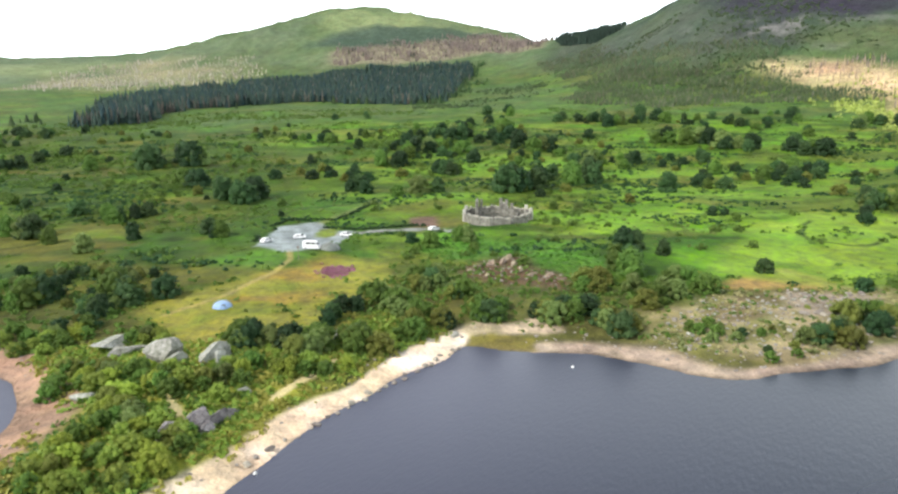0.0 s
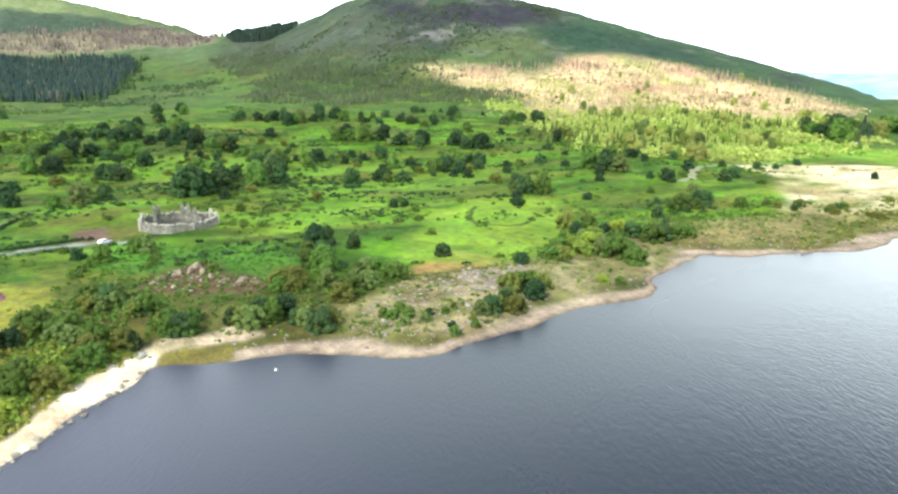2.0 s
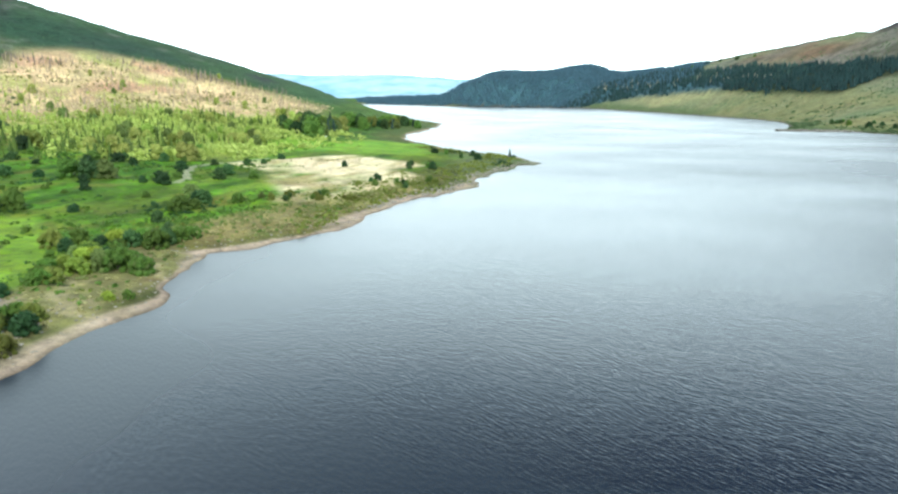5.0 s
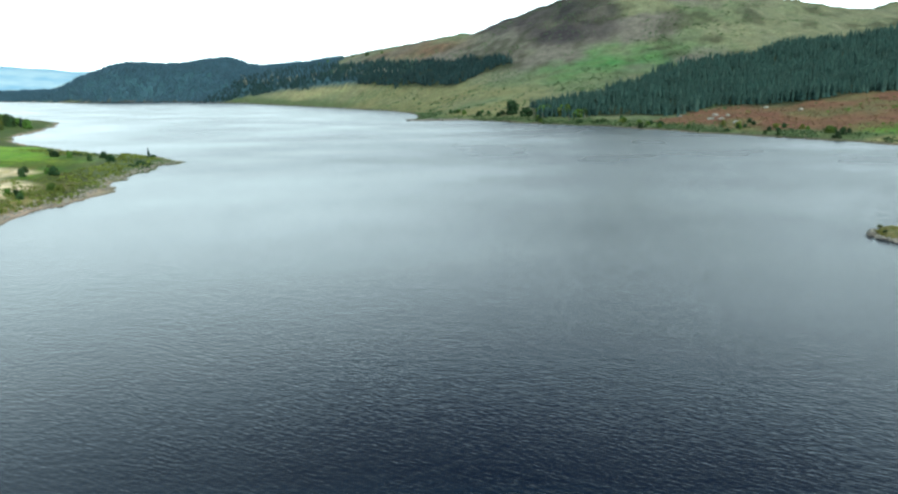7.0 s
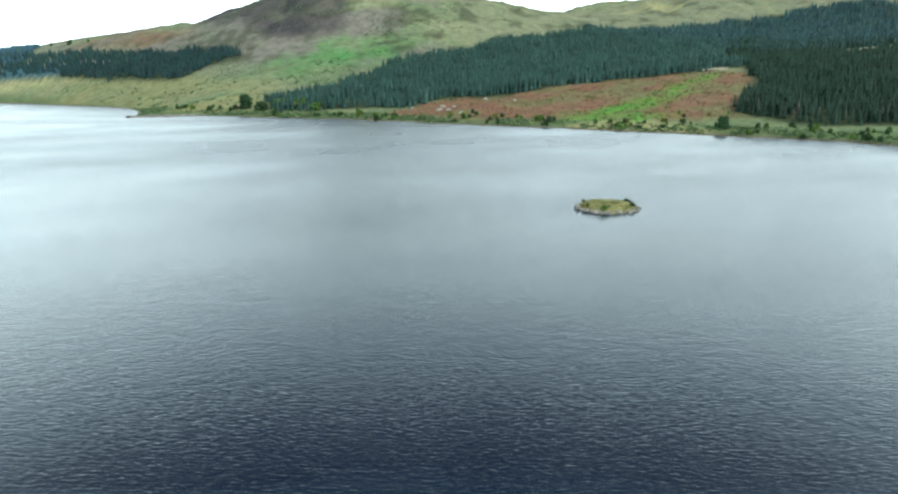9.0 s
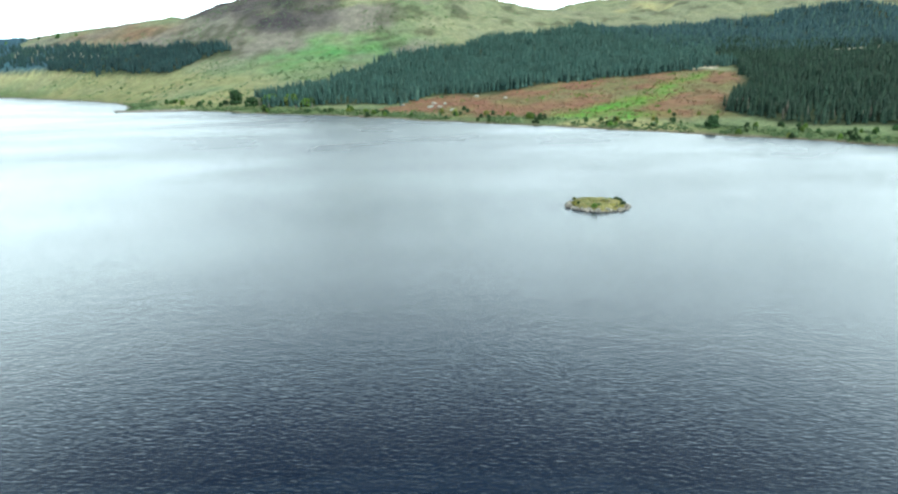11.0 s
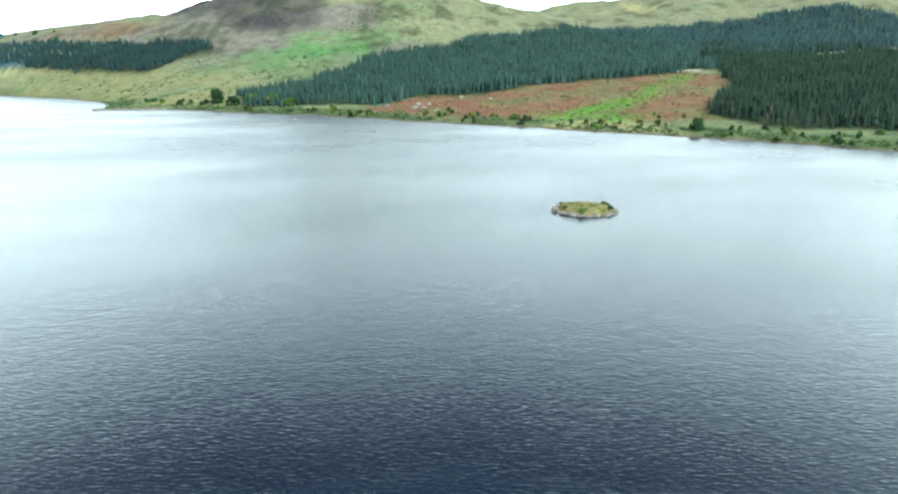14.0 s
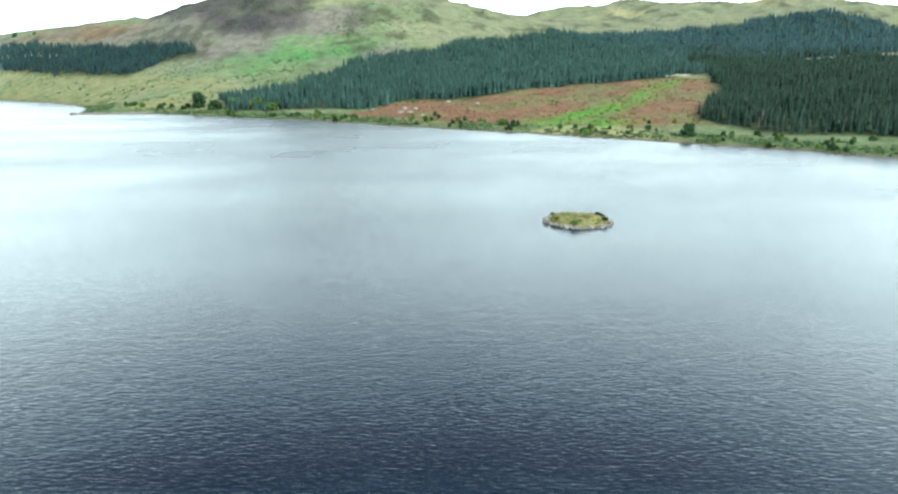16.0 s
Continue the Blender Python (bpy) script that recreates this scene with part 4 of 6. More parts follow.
    quads = np.stack([p - u * s - w * s * 0.6, p + u * s * 0.2 - w * s, p + u * s + w * s * 0.5, p - u * s * 0.3 + w * s], 1)
    return quads.reshape(-1, 3), np.arange(n * 4).reshape(-1, 4)


def broadleaf(seed, spread, lift, clumps, leaves, size):
    """Crown and stems of a bush or tree of height 1."""
    rng = np.random.default_rng(seed)
    blobs = [(0.0, 0.0, lift + (1 - lift) * 0.48, 0.40 * (1 - lift))]
    for k in range(clumps):
        a, q = 6.283 * (k + rng.uniform(-0.4, 0.4)) * 0.381966, math.sqrt((k + 0.6) / clumps)
        rr = rng.uniform(0.13, 0.23)
        top = lift + (1 - lift) * math.sqrt(max(0.05, 1 - 0.85 * q * q)) - rr * rng.uniform(0.8, 1.15)
        blobs.append((spread * q * math.cos(a), spread * q * math.sin(a), max(rr * 0.45 + lift * 0.7, top), rr))
    if lift < 0.05:  # skirts that come down to the grass
        for k in range(7):
            a, rr = 6.283 * (k + rng.uniform(-0.3, 0.3)) / 7, rng.uniform(0.16, 0.24)
            blobs.append((spread * 0.82 * math.cos(a), spread * 0.82 * math.sin(a), rr * 0.55, rr))
    verts, faces = blob_points(rng, blobs, leaves, size)
    core_v, core_f, off = [], [], len(verts)
    for bx, by, bz, br in blobs:
        bm = bmesh.new()
        bmesh.ops.create_icosphere(bm, subdivisions=1, radius=br * 0.78)
        bm.verts.index_update()
        core_v += [(v.co.x * rng.uniform(0.85, 1.1) + bx, v.co.y * rng.uniform(0.85, 1.1) + by, v.co.z + bz) for v in bm.verts]
        core_f += [[v.index + off for v in f.verts] for f in bm.faces]
        off += len(bm.verts)
        bm.free()
    crown = (np.concatenate([verts, core_v]), [tuple(f) for f in faces] + core_f)
    stems = bmesh.new()
    cylinder(stems, (0, 0, -0.05), (0.02, 0.01, lift + 0.3), 0.035, 0.018, 6)
    for bx, by, bz, br in blobs[1:5]:
        cylinder(stems, (0.01, 0, lift * 0.6 + 0.05), (bx, by, bz), 0.016, 0.006, 5)
    return crown, stems


def conifer_shape(rng, tiers, sides, width, base=0.06):
    """Verts and faces of ragged, drooping tiers; height 1."""
    v, f = [], []
    for k in range(tiers):
        lo = base + (1 - base) * k / tiers * 0.93
        hi = min(1.0, lo + (1 - base) / tiers * 1.9)
        w = width * (1 - k / tiers * 0.88) * rng.uniform(0.88, 1.1)
        o, turn = len(v), rng.uniform(0, 6.28)
        v.append((0, 0, hi))
        for q in range(sides):
            a = turn + 6.2832 * q / sides
            rr = w * (1.0 if q % 2 else 0.62) * rng.uniform(0.85, 1.12)
            v.append((rr * math.cos(a), rr * math.sin(a), lo - (0.02 if q % 2 else -0.03)))
        f += [(o, o + 1 + q, o + 1 + (q + 1) % sides) for q in range(sides)]
    return np.array(v), f


PLANT_KINDS = {}


def plant_kind(key, name, category, leaf, make):
    PLANT_KINDS[key] = [name, category, leaf, make, None, 1.0]


for k in range(4):
    plant_kind(("bush", k), "bush", "bush", (LEAF_BUSH, LEAF_DARK, LEAF_MID, LEAF_GREY)[k], lambda k=k: broadleaf(100 + k, 0.46, 0.0, 14, 540, 0.047))
    plant_kind(("slope", k), "hillside_bush", "bush", (LEAF_DARK, LEAF_MID, LEAF_BUSH, LEAF_DARK)[k], lambda k=k: broadleaf(150 + k, 0.46, 0.0, 11, 350, 0.060))
    plant_kind(("thorn", k), "thorn_bush", "bush", (LEAF_DARK, LEAF_MID, LEAF_DARK, LEAF_OLIVE)[k], lambda k=k: broadleaf(170 + k, 0.50, 0.0, 9, 280, 0.066))
    plant_kind(("islet", k), "bush", "bush", (LEAF_DARK, LEAF_MID, LEAF_DARK, LEAF_OLIVE)[k], lambda k=k: broadleaf(250 + k, 0.5, 0.0, 8, 260, 0.08))
    plant_kind(("willow", k), "willow", "bush", (LEAF_GREY, LEAF_MID, LEAF_MID, LEAF_OLIVE)[k], lambda k=k: broadleaf(200 + k, 0.60, 0.0, 18, 820, 0.040))
    plant_kind(("pale", k), "willow", "bush", (LEAF_LIGHT, LEAF_SPRING, LEAF_SPRING, LEAF_MID)[k], lambda k=k: broadleaf(220 + k, 0.56, 0.0, 18, 860, 0.040))
    plant_kind(("tree", k), "tree", "tree", (LEAF_BUSH, LEAF_MID, LEAF_DARK, LEAF_BUSH)[k], lambda k=k: broadleaf(300 + k, 0.34, 0.0, 14, 430, 0.053))
    plant_kind(("light", k), "tree", "tree", (LEAF_YELLOW, LEAF_SPRING, LEAF_YELLOW, LEAF_GREY)[k], lambda k=k: broadleaf(400 + k, 0.30, 0.04, 10, 420, 0.05))


def conifer_tree(seed):
    rng = np.random.default_rng(seed)
    v, f = conifer_shape(rng, 9, 12, 0.2)
    stem = bmesh.new()
    cylinder(stem, (0, 0, -0.04), (0, 0, 0.8), 0.022, 0.006, 6)
    return (v, f), stem


for k in range(3):
    plant_kind(("fir", k), "conifer", "conifer", NEEDLE, lambda k=k: conifer_tree(520 + k))
    plant_kind(("spruce", k), "conifer", "conifer", NEEDLE_YELLOW, lambda k=k: conifer_tree(500 + k))


def plant(key, x, y, tall, rng, label, group, z=None, wide=1.0):
    kind = PLANT_KINDS[key]
    z = ground_z(x, y) if z is None else z
    turn = rng.uniform(0, 360)
    m = pose(x, y, z - 0.05, rng.uniform(-4, 4), rng.uniform(-4, 4), turn) @ Matrix.Diagonal((tall * wide, tall * wide, tall, 1))
    if kind[4] is None:
        crown, stems = kind[3]()
        ob = thing(kind[0], m, label, kind[1], group)
        mesh_object("crown", crown[0], crown[1], kind[2], ob)
        part("trunk" if kind[1] != "bush" else "stem", stems, BARK, ob)
        kind[4], kind[5] = ob, ob.scale.copy()
    else:
        s = kind[5]
        ob = copy_thing(kind[4], m @ Matrix.Diagonal((1 / s[0], 1 / s[1], 1 / s[2], 1)))
        tagged(ob, label, "", group)
    return ob


# clusters of plants: centre, radius, count, height
LEFT_SLOPE = [(-110, 207, 1.2, 1, 7.6), (-128, 221, 1.3, 1, 7.7), (-103, 227, 1.7, 1, 6.0), (-78, 224, 7.1, 3, 5.7),
              (-143, 234, 7.0, 4, 8.2), (-115, 269, 2.0, 1, 7.0), (-90, 298, 11.9, 4, 10.6), (-159, 409, 18.6, 6, 14.9),
              (-199, 394, 2.2, 1, 9.3), (-256, 411, 7.4, 3, 9.0), (-128, 352, 11.1, 5, 9.5), (-125, 260, 8.6, 4, 7.4),
              (-73, 163, 7.8, 6, 7.0), (-101, 158, 6.5, 6, 6.5), (-78, 144, 7.2, 7, 5.0), (-65, 280, 1.5, 1, 4.4), (-60, 257, 1.4, 1, 3.4)]
ABOVE_CASTLE = [(-18, 301, 1.3, 1, 7.2), (-35, 317, 8.2, 4, 8.2), (-5, 314, 8.0, 4, 8.0), (5, 382, 13.0, 5, 8.1), (-25, 401, 11.9, 4, 9.5),
                (-17, 463, 19.6, 7, 11.0), (34, 532, 27.1, 8, 12.6), (63, 703, 17.9, 3, 13.1), (69, 464, 19.9, 6, 11.9),
                (38, 321, 15.2, 6, 12.4), (72, 339, 10.3, 3, 14.7), (87, 371, 6.5, 2, 11.3), (106, 309, 1.7, 1, 9.7),
                (133, 327, 10.5, 4, 6.6), (163, 411, 6.7, 2, 8.2), (147, 613, 21.3, 5, 11.7), (191, 622, 22.0, 5, 12.1)]
OPEN_GRASS = [(176, 478, 25.8, 7, 12.1), (201, 451, 16.7, 5, 10.9), (238, 435, 18.9, 5, 12.6), (194, 357, 13.8, 4, 9.0),
              (172, 370, 6.9, 2, 5.2), (158, 244, 1.2, 1, 6.2), (109, 250, 8.2, 4, 3.5), (88, 176, 0.5, 1, 5.5), (61, 197, 6.8, 3, 7.1),
              (48, 179, 6.5, 4, 7.3), (179, 268, 8.2, 3, 9.6), (-5, 216, 4.7, 3, 5.2), (11, 220, 3.8, 2, 5.3), (46, 268, 0.9, 1, 3.5),
              (56, 267, 0.9, 1, 3.3), (-24, 143, 3.9, 3, 3.9), (-20, 151, 3.4, 3, 4.0)]
SHORE_THICKET = [(-11, 156, 6.2, 7, 7.6), (-1, 169, 6.7, 6, 8.9), (-6, 141, 7.6, 9, 6.3), (-15, 131, 5.9, 6, 5.3), (-27, 124, 5.1, 6, 5.1),
                 (-37, 129, 5.4, 5, 5.4), (32, 148, 5.4, 6, 8.0), (38, 139, 5.1, 6, 7.7), (50, 156, 7.2, 6, 8.6), (61, 163, 6.1, 5, 7.6),
                 (24, 147, 4.6, 5, 5.3), (12, 148, 5.3, 6, 5.3), (38, 165, 4.4, 4, 6.7), (79, 131, 5.4, 4, 4.1), (94, 137, 6.6, 5, 5.1),
                 (7, 160, 5.6, 5, 5.6), (55, 131, 7.6, 7, 2.3), (66, 128, 7.7, 7, 2.0)]
PENINSULA = [(-48, 82, 5.4, 6, 6.7), (-42, 84, 4.4, 5, 6.7), (-43, 91, 4.7, 5, 5.6), (-51, 95, 4.0, 4, 5.0), (-40, 106, 5.2, 4, 5.7),
             (-35, 113, 4.9, 4, 4.9), (-28, 116, 4.3, 4, 4.9), (-55, 85, 4.7, 5, 6.6), (-50, 103, 5.2, 6, 4.7), (-47, 111, 4.4, 4, 4.4),
             (-64, 114, 5.9, 6, 5.3), (-59, 115, 4.7, 5, 4.7), (-79, 132, 8.2, 6, 5.4), (-58, 135, 5.2, 4, 3.6), (-87, 136, 7.1, 5, 5.7),
             (-36, 90, 2.3, 2, 3.7), (-19, 119, 3.3, 3, 3.3)]
SHORE_NORTH = [(155, 239, 1.0, 1, 5.4), (193, 197, 1.2, 1, 7.1), (242, 199, 1.3, 1, 5.9), (137, 183, 0.8, 1, 3.5), (251, 305, 11.7, 4, 11.7),
               (180, 265, 8.2, 3, 6.8), (194, 239, 5.3, 2, 4.7), (328, 437, 11.6, 2, 16.2), (360, 548, 27.7, 6, 16.6),
               (149, 189, 8.3, 4, 6.2), (139, 166, 9.3, 6, 6.5), (162, 172, 8.1, 5, 7.1), (224, 211, 9.2, 4, 6.6), (97, 137, 5.0, 4, 2.7),
               (79, 131, 5.4, 4, 4.1), (245, 215, 11.1, 4, 6.9), (141, 156, 7.3, 5, 5.5), (178, 172, 8.5, 5, 5.1)]
HEADLAND = [(614, 400, 3.7, 1, 31.0), (721, 443, 4.3, 1, 35.8), (797, 470, 7.8, 2, 27.4), (846, 458, 16.3, 2, 28.5),
            (930, 429, 19.0, 3, 21.6), (372, 221, 1.1, 1, 8.1), (401, 181, 14.9, 5, 7.5), (321, 172, 18.6, 6, 5.6),
            (258, 185, 13.5, 6, 4.9), (468, 168, 12.7, 4, 7.6), (595, 411, 15.3, 3, 21.4), (489, 209, 9.0, 2, 6.3),
            (611, 244, 11.1, 2, 6.7), (276, 167, 16.5, 7, 4.4), (339, 155, 12.7, 5, 5.1)]
FELLED_EDGE = [(429, 433, 46.4, 14, 23.2), (496, 410, 32.7, 11, 24.5), (478, 590, 38.5, 6, 16.0), (338, 371, 21.3, 7, 12.8),
               (351, 331, 16.4, 6, 11.5), (463, 364, 20.0, 8, 17.5), (588, 521, 53.1, 9, 12.0), (554, 579, 40.6, 5, 10.0),
               (722, 543, 45.8, 6, 12.0), (518, 685, 36.3, 2, 9.5), (671, 657, 71.4, 3, 9.3), (748, 612, 57.2, 3, 9.7),
               (645, 745, 66.6, 2, 8.7), (795, 719, 63.4, 2, 8.7)]
EAST_SHORE_TREES = [(1012, -218, 3.5, 1, 21.9), (974, -231, 3.4, 1, 15.2), (416, -501, 3.3, 1, 12.1), (580, -427, 15.2, 3, 11.0),
                    (1085, -154, 13.9, 3, 11.1), (1036, -185, 17.8, 3, 12.5), (851, -299, 22.9, 4, 10.7), (775, -330, 21.4, 4, 10.0),
                    (689, -378, 26.6, 5, 8.0), (627, -407, 19.0, 4, 8.9), (510, -458, 14.5, 4, 9.3), (474, -475, 17.0, 4, 6.8),
                    (369, -515, 21.5, 5, 7.5), (326, -528, 21.0, 5, 7.4), (292, -538, 20.7, 5, 7.3), (913, -257, 20.0, 3, 11.2),
                    (466, -512, 17.6, 3, 7.0)]
HEADLAND_WOOD = [(650, 440, 26, 7, 22), (690, 455, 18, 4, 25), (720, 440, 18, 5, 20), (785, 445, 26, 7, 17), (830, 440, 24, 6, 15), (880, 440, 26, 6, 13), (930, 448, 24, 5, 14), (610, 395, 14, 3, 14), (960, 446, 12, 3, 11)]


taken_rng = np.random.default_rng(7)


def grow(clusters, kinds, label, group, cap=24.0, wide=(0.85, 1.2)):
    """Plants in loose clusters: centre, radius, count, height."""
    rng = taken_rng
    for cx, cy, radius, count, tall in clusters:
        for k in range(count):
            a, q = rng.uniform(0, 6.283), math.sqrt(rng.uniform(0, 1))
            x, y = (cx, cy) if count == 1 else (cx + radius * q * math.cos(a), cy + radius * q * math.sin(a))
            key = kinds[rng.integers(len(kinds))]
            z = ground_z(x, y)
            bare = count > 1 and in_polygon(np.array([x]), np.array([y]), STRAW)[0]
            if z > 0.3 and not bare:
                plant((key, int(rng.integers(3 if key in ("spruce", "fir") else 4))), x, y, min(cap, tall) * rng.uniform(0.72, 1.12), rng, label, group, z, rng.uniform(*wide))


grow(LEFT_SLOPE, ["slope", "bush", "tree"], "dark green rounded bush on the rough grass slope", "bushes on the slope")
grow([(-112, 176, 9, 10, 3.2), (-98, 178, 9, 10, 3.4), (-84, 176, 8, 9, 3.0), (-90, 160, 9, 10, 3.0), (-76, 158, 7, 9, 2.8), (-80, 147, 6, 8, 2.6), (-105, 160, 8, 8, 3.0)], ["bush", "thorn"], "dark green thorn and bramble bush in the bracken", "bramble thicket")
grow(ABOVE_CASTLE, ["slope", "bush", "tree"], "dark green bushy tree on the grass above the castle", "trees above the castle", 13)
grow(OPEN_GRASS, ["slope", "bush", "tree"], "green rounded bush standing in open grass", "bushes on the slope", 12)
grow(SHORE_THICKET, ["willow", "bush", "willow"], "dense green willow bush in the shore thicket", "shore thicket", 4.8)
grow([(cx, cy, r * 1.1, round(n * 1.5), h) for cx, cy, r, n, h in PENINSULA], ["pale", "pale", "pale", "willow"], "leafy light green bush on the sandy peninsula", "peninsula bushes", 3.3)
grow(SHORE_NORTH, ["bush", "bush", "willow"], "green bush on the grass near the loch shore", "bushes on the slope", 12)
grow([(cx, cy, r, n, h * (0.7 if cy < 260 else 1.0)) for cx, cy, r, n, h in HEADLAND], ["thorn", "tree", "willow"], "green tree or bush on the low headland", "headland trees", 15)
grow([(106, 162, 3, 3, 3.4), (118, 163, 4, 5, 4.2), (128, 165, 5, 6, 4.6), (138, 170, 5, 6, 5.0), (150, 174, 6, 6, 5.2), (164, 178, 6, 5, 5.0), (146, 163, 5, 4, 3.6), (118, 136, 3, 3, 2.4)], ["willow", "bush", "pale"], "leafy green bush on the stony bank above the loch", "bank bushes", 5.4)
grow([(572, 378, 16, 3, 23), (625, 402, 22, 4, 23), (680, 425, 20, 4, 21)], ["fir", "tree", "fir"], "tall dark tree at the edge of the headland wood", "headland trees", 24)
grow(HEADLAND_WOOD, ["tree", "light", "willow", "tree", "fir"], "mid green tree in the wood on the headland", "headland trees", 17)
grow([(2290, 140, 8, 1, 15), (2325, 104, 10, 2, 13), (2312, 68, 10, 2, 14), (2292, 32, 6, 1, 12), (2200, -14, 10, 2, 12), (2135, -58, 8, 1, 11)], ["tree"], "small dark tree on the skyline across the loch", "skyline trees", 16)
grow([(968, -262, 12, 4, 13), (938, -280, 12, 4, 14), (908, -288, 10, 3, 12)], ["tree", "willow"], "rounded green tree at the end of the far forest", "far shore trees", 16)
grow(FELLED_EDGE, ["light", "light", "light", "light", "spruce"], "light green young tree below the felled slope", "young trees below the felled slope", 12)
grow([(cx, cy, r * (1 if n == 1 else 1.5), n if n == 1 else 2 * n, h * (1 if n == 1 else 0.6)) for cx, cy, r, n, h in EAST_SHORE_TREES], ["slope", "thorn", "tree"], "small green tree along the far shore", "far shore trees", 20)


# ---- woods, too many trees to count ----
def woods(name, label, areas, spacing, low, tall, leaf, tiers=4, sides=8, width=0.17, seed=0, trim=None, ragged=26):
    rng = np.random.default_rng(seed)
    shapes = [conifer_shape(rng, tiers, sides, width * rng.uniform(0.85, 1.2)) for _ in range(8)]
    V, F, off = [], [], 0
    for area in areas:
        p = np.array(area)
        gx = np.arange(p[:, 0].min(), p[:, 0].max(), spacing)
        gy = np.arange(p[:, 1].min(), p[:, 1].max(), spacing)
        X, Y = np.meshgrid(gx, gy)
        X = (X + rng.uniform(-0.45, 0.45, X.shape) * spacing).ravel()
        Y = (Y + rng.uniform(-0.45, 0.45, Y.shape) * spacing).ravel()
        keep = in_polygon(X + ragged * fbm(X, Y, 55, 3, 3), Y + ragged * fbm(X, Y, 55, 3, 4), area) & (rng.uniform(0, 1, X.shape) < 0.75 + 0.5 * vnoise(X, Y, 26, 5))
        keep &= line_mask(X, Y, FELLED_STRIP, 44, 4) < 0.5
        if trim:
            keep &= rng.uniform(0, 1, X.shape) < trim
        X, Y = X[keep], Y[keep]
        Z = height(X, Y)
        keep = Z > 1.0
        for x, y, z in zip(X[keep], Y[keep], Z[keep]):
            v, f = shapes[rng.integers(8)]
            h = rng.uniform(low, tall) * (0.86 + 0.22 * math.sin(x * 0.045 + 2 * math.sin(y * 0.031)) * math.sin(y * 0.05))
            a = rng.uniform(0, 6.28)
            c, s = math.cos(a) * h, math.sin(a) * h
            V.append(np.stack([v[:, 0] * c - v[:, 1] * s + x, v[:, 0] * s + v[:, 1] * c + y, v[:, 2] * h + z - 0.3], 1))
            F.append(np.array(f) + off)
            off += len(v)
    V, F = np.concatenate(V), np.concatenate(F)
    me = bpy.data.meshes.new(name)
    me.vertices.add(len(V))
    me.vertices.foreach_set("co", V.ravel())
    me.loops.add(F.size)
    me.loops.foreach_set("vertex_index", F.ravel())
    me.polygons.add(len(F))
    me.polygons.foreach_set("loop_start", np.arange(len(F)) * 3)
    me.update(calc_edges=True)
    me.materials.append(leaf)
    return tagged(new(name, me), label, "woodland", kind="stuff")


FOREST_WEST_EDGE = [(-352, 676), (-330, 726), (-325, 900), (-260, 990), (-275, 1010), (-352, 915), (-362, 760), (-376, 722)]
LARCH_EDGE_EAST = [(470, -592), (430, -560), (363, -562), (303, -588), (303, -612), (370, -590), (440, -590), (480, -620)]
FAR_EDGE = [(2620, 470), (2420, 345), (2230, 228), (2090, 140), (1950, 50), (1830, -32), (1750, -95), (1765, -110), (1850, -55), (1975, 35), (2110, 120), (2250, 205), (2440, 320), (2640, 450)]
MID_EAST_WOOD = [(2090, 130), (1950, 40), (1830, -42), (1750, -105), (1690, -150), (1800, -150), (1990, -60), (2140, 40)]
woods("spruce_forest", "dense dark spruce plantation behind the castle slope", [FOREST_WEST], 4.9, 11, 20, NEEDLE, 3, 6, 0.17, seed=11, ragged=40)
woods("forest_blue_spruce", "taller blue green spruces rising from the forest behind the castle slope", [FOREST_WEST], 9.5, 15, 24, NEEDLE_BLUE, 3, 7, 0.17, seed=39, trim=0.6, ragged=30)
woods("forest_larch", "grey brown larches mixed into the spruce forest", [FOREST_WEST], 11, 12, 20, LARCH_TWIGS, 3, 6, 0.15, seed=40, trim=0.5, ragged=50)
woods("larch_edge", "grey brown larches along the front of the spruce forest", [FOREST_WEST_EDGE], 4.6, 9, 17, LARCH_TWIGS, 3, 6, 0.13, seed=24, ragged=16)
woods("larch_wood", "brown leafless larch wood on the hill foot", [LARCH_BAND], 7, 9, 17, PINK_LARCH, 3, 6, 0.16, seed=12, trim=0.75, ragged=60)
woods("larch_wood_spruce", "dark spruces among the larches on the hill foot", [LARCH_BAND], 13, 7, 14, NEEDLE, 3, 6, 0.2, seed=25, trim=0.4, ragged=90)
woods("young_plantation", "young mixed conifer plantation below the heather hill", [PLANTATION], 4.2, 3, 7.5, PLANTATION_GREEN, 3, 6, 0.28, seed=13, trim=0.85, ragged=40)
woods("upper_plantation", "grey green young conifers high below the heather hill", [UPPER_PLANTATION], 5.6, 3, 8, PLANTATION_GREEN, 3, 6, 0.27, seed=36, trim=0.75, ragged=60)
woods("upper_larches", "grey brown larches high below the heather hill", [UPPER_PLANTATION], 6.4, 4, 9, PLANTATION_GREY, 3, 6, 0.22, seed=37, trim=0.7, ragged=80)
woods("plantation_scrub", "olive and brown young trees mixed into the plantation", [PLANTATION], 5.2, 2, 7, PLANTATION_GREY, 3, 6, 0.3, seed=33, trim=0.6, ragged=60)
woods("dead_trees", "bleached dead standing trees on the felled slope, coloured as if sunlit", [FELLED], 6.5, 5, 14, DEAD_LARCH, 3, 6, 0.075, seed=14, trim=0.75)
woods("brown_dead_trees", "grey brown dead larches standing on the felled slope", [FELLED], 17, 5, 13, PINK_LARCH, 3, 6, 0.08, seed=21, trim=0.28, ragged=50)
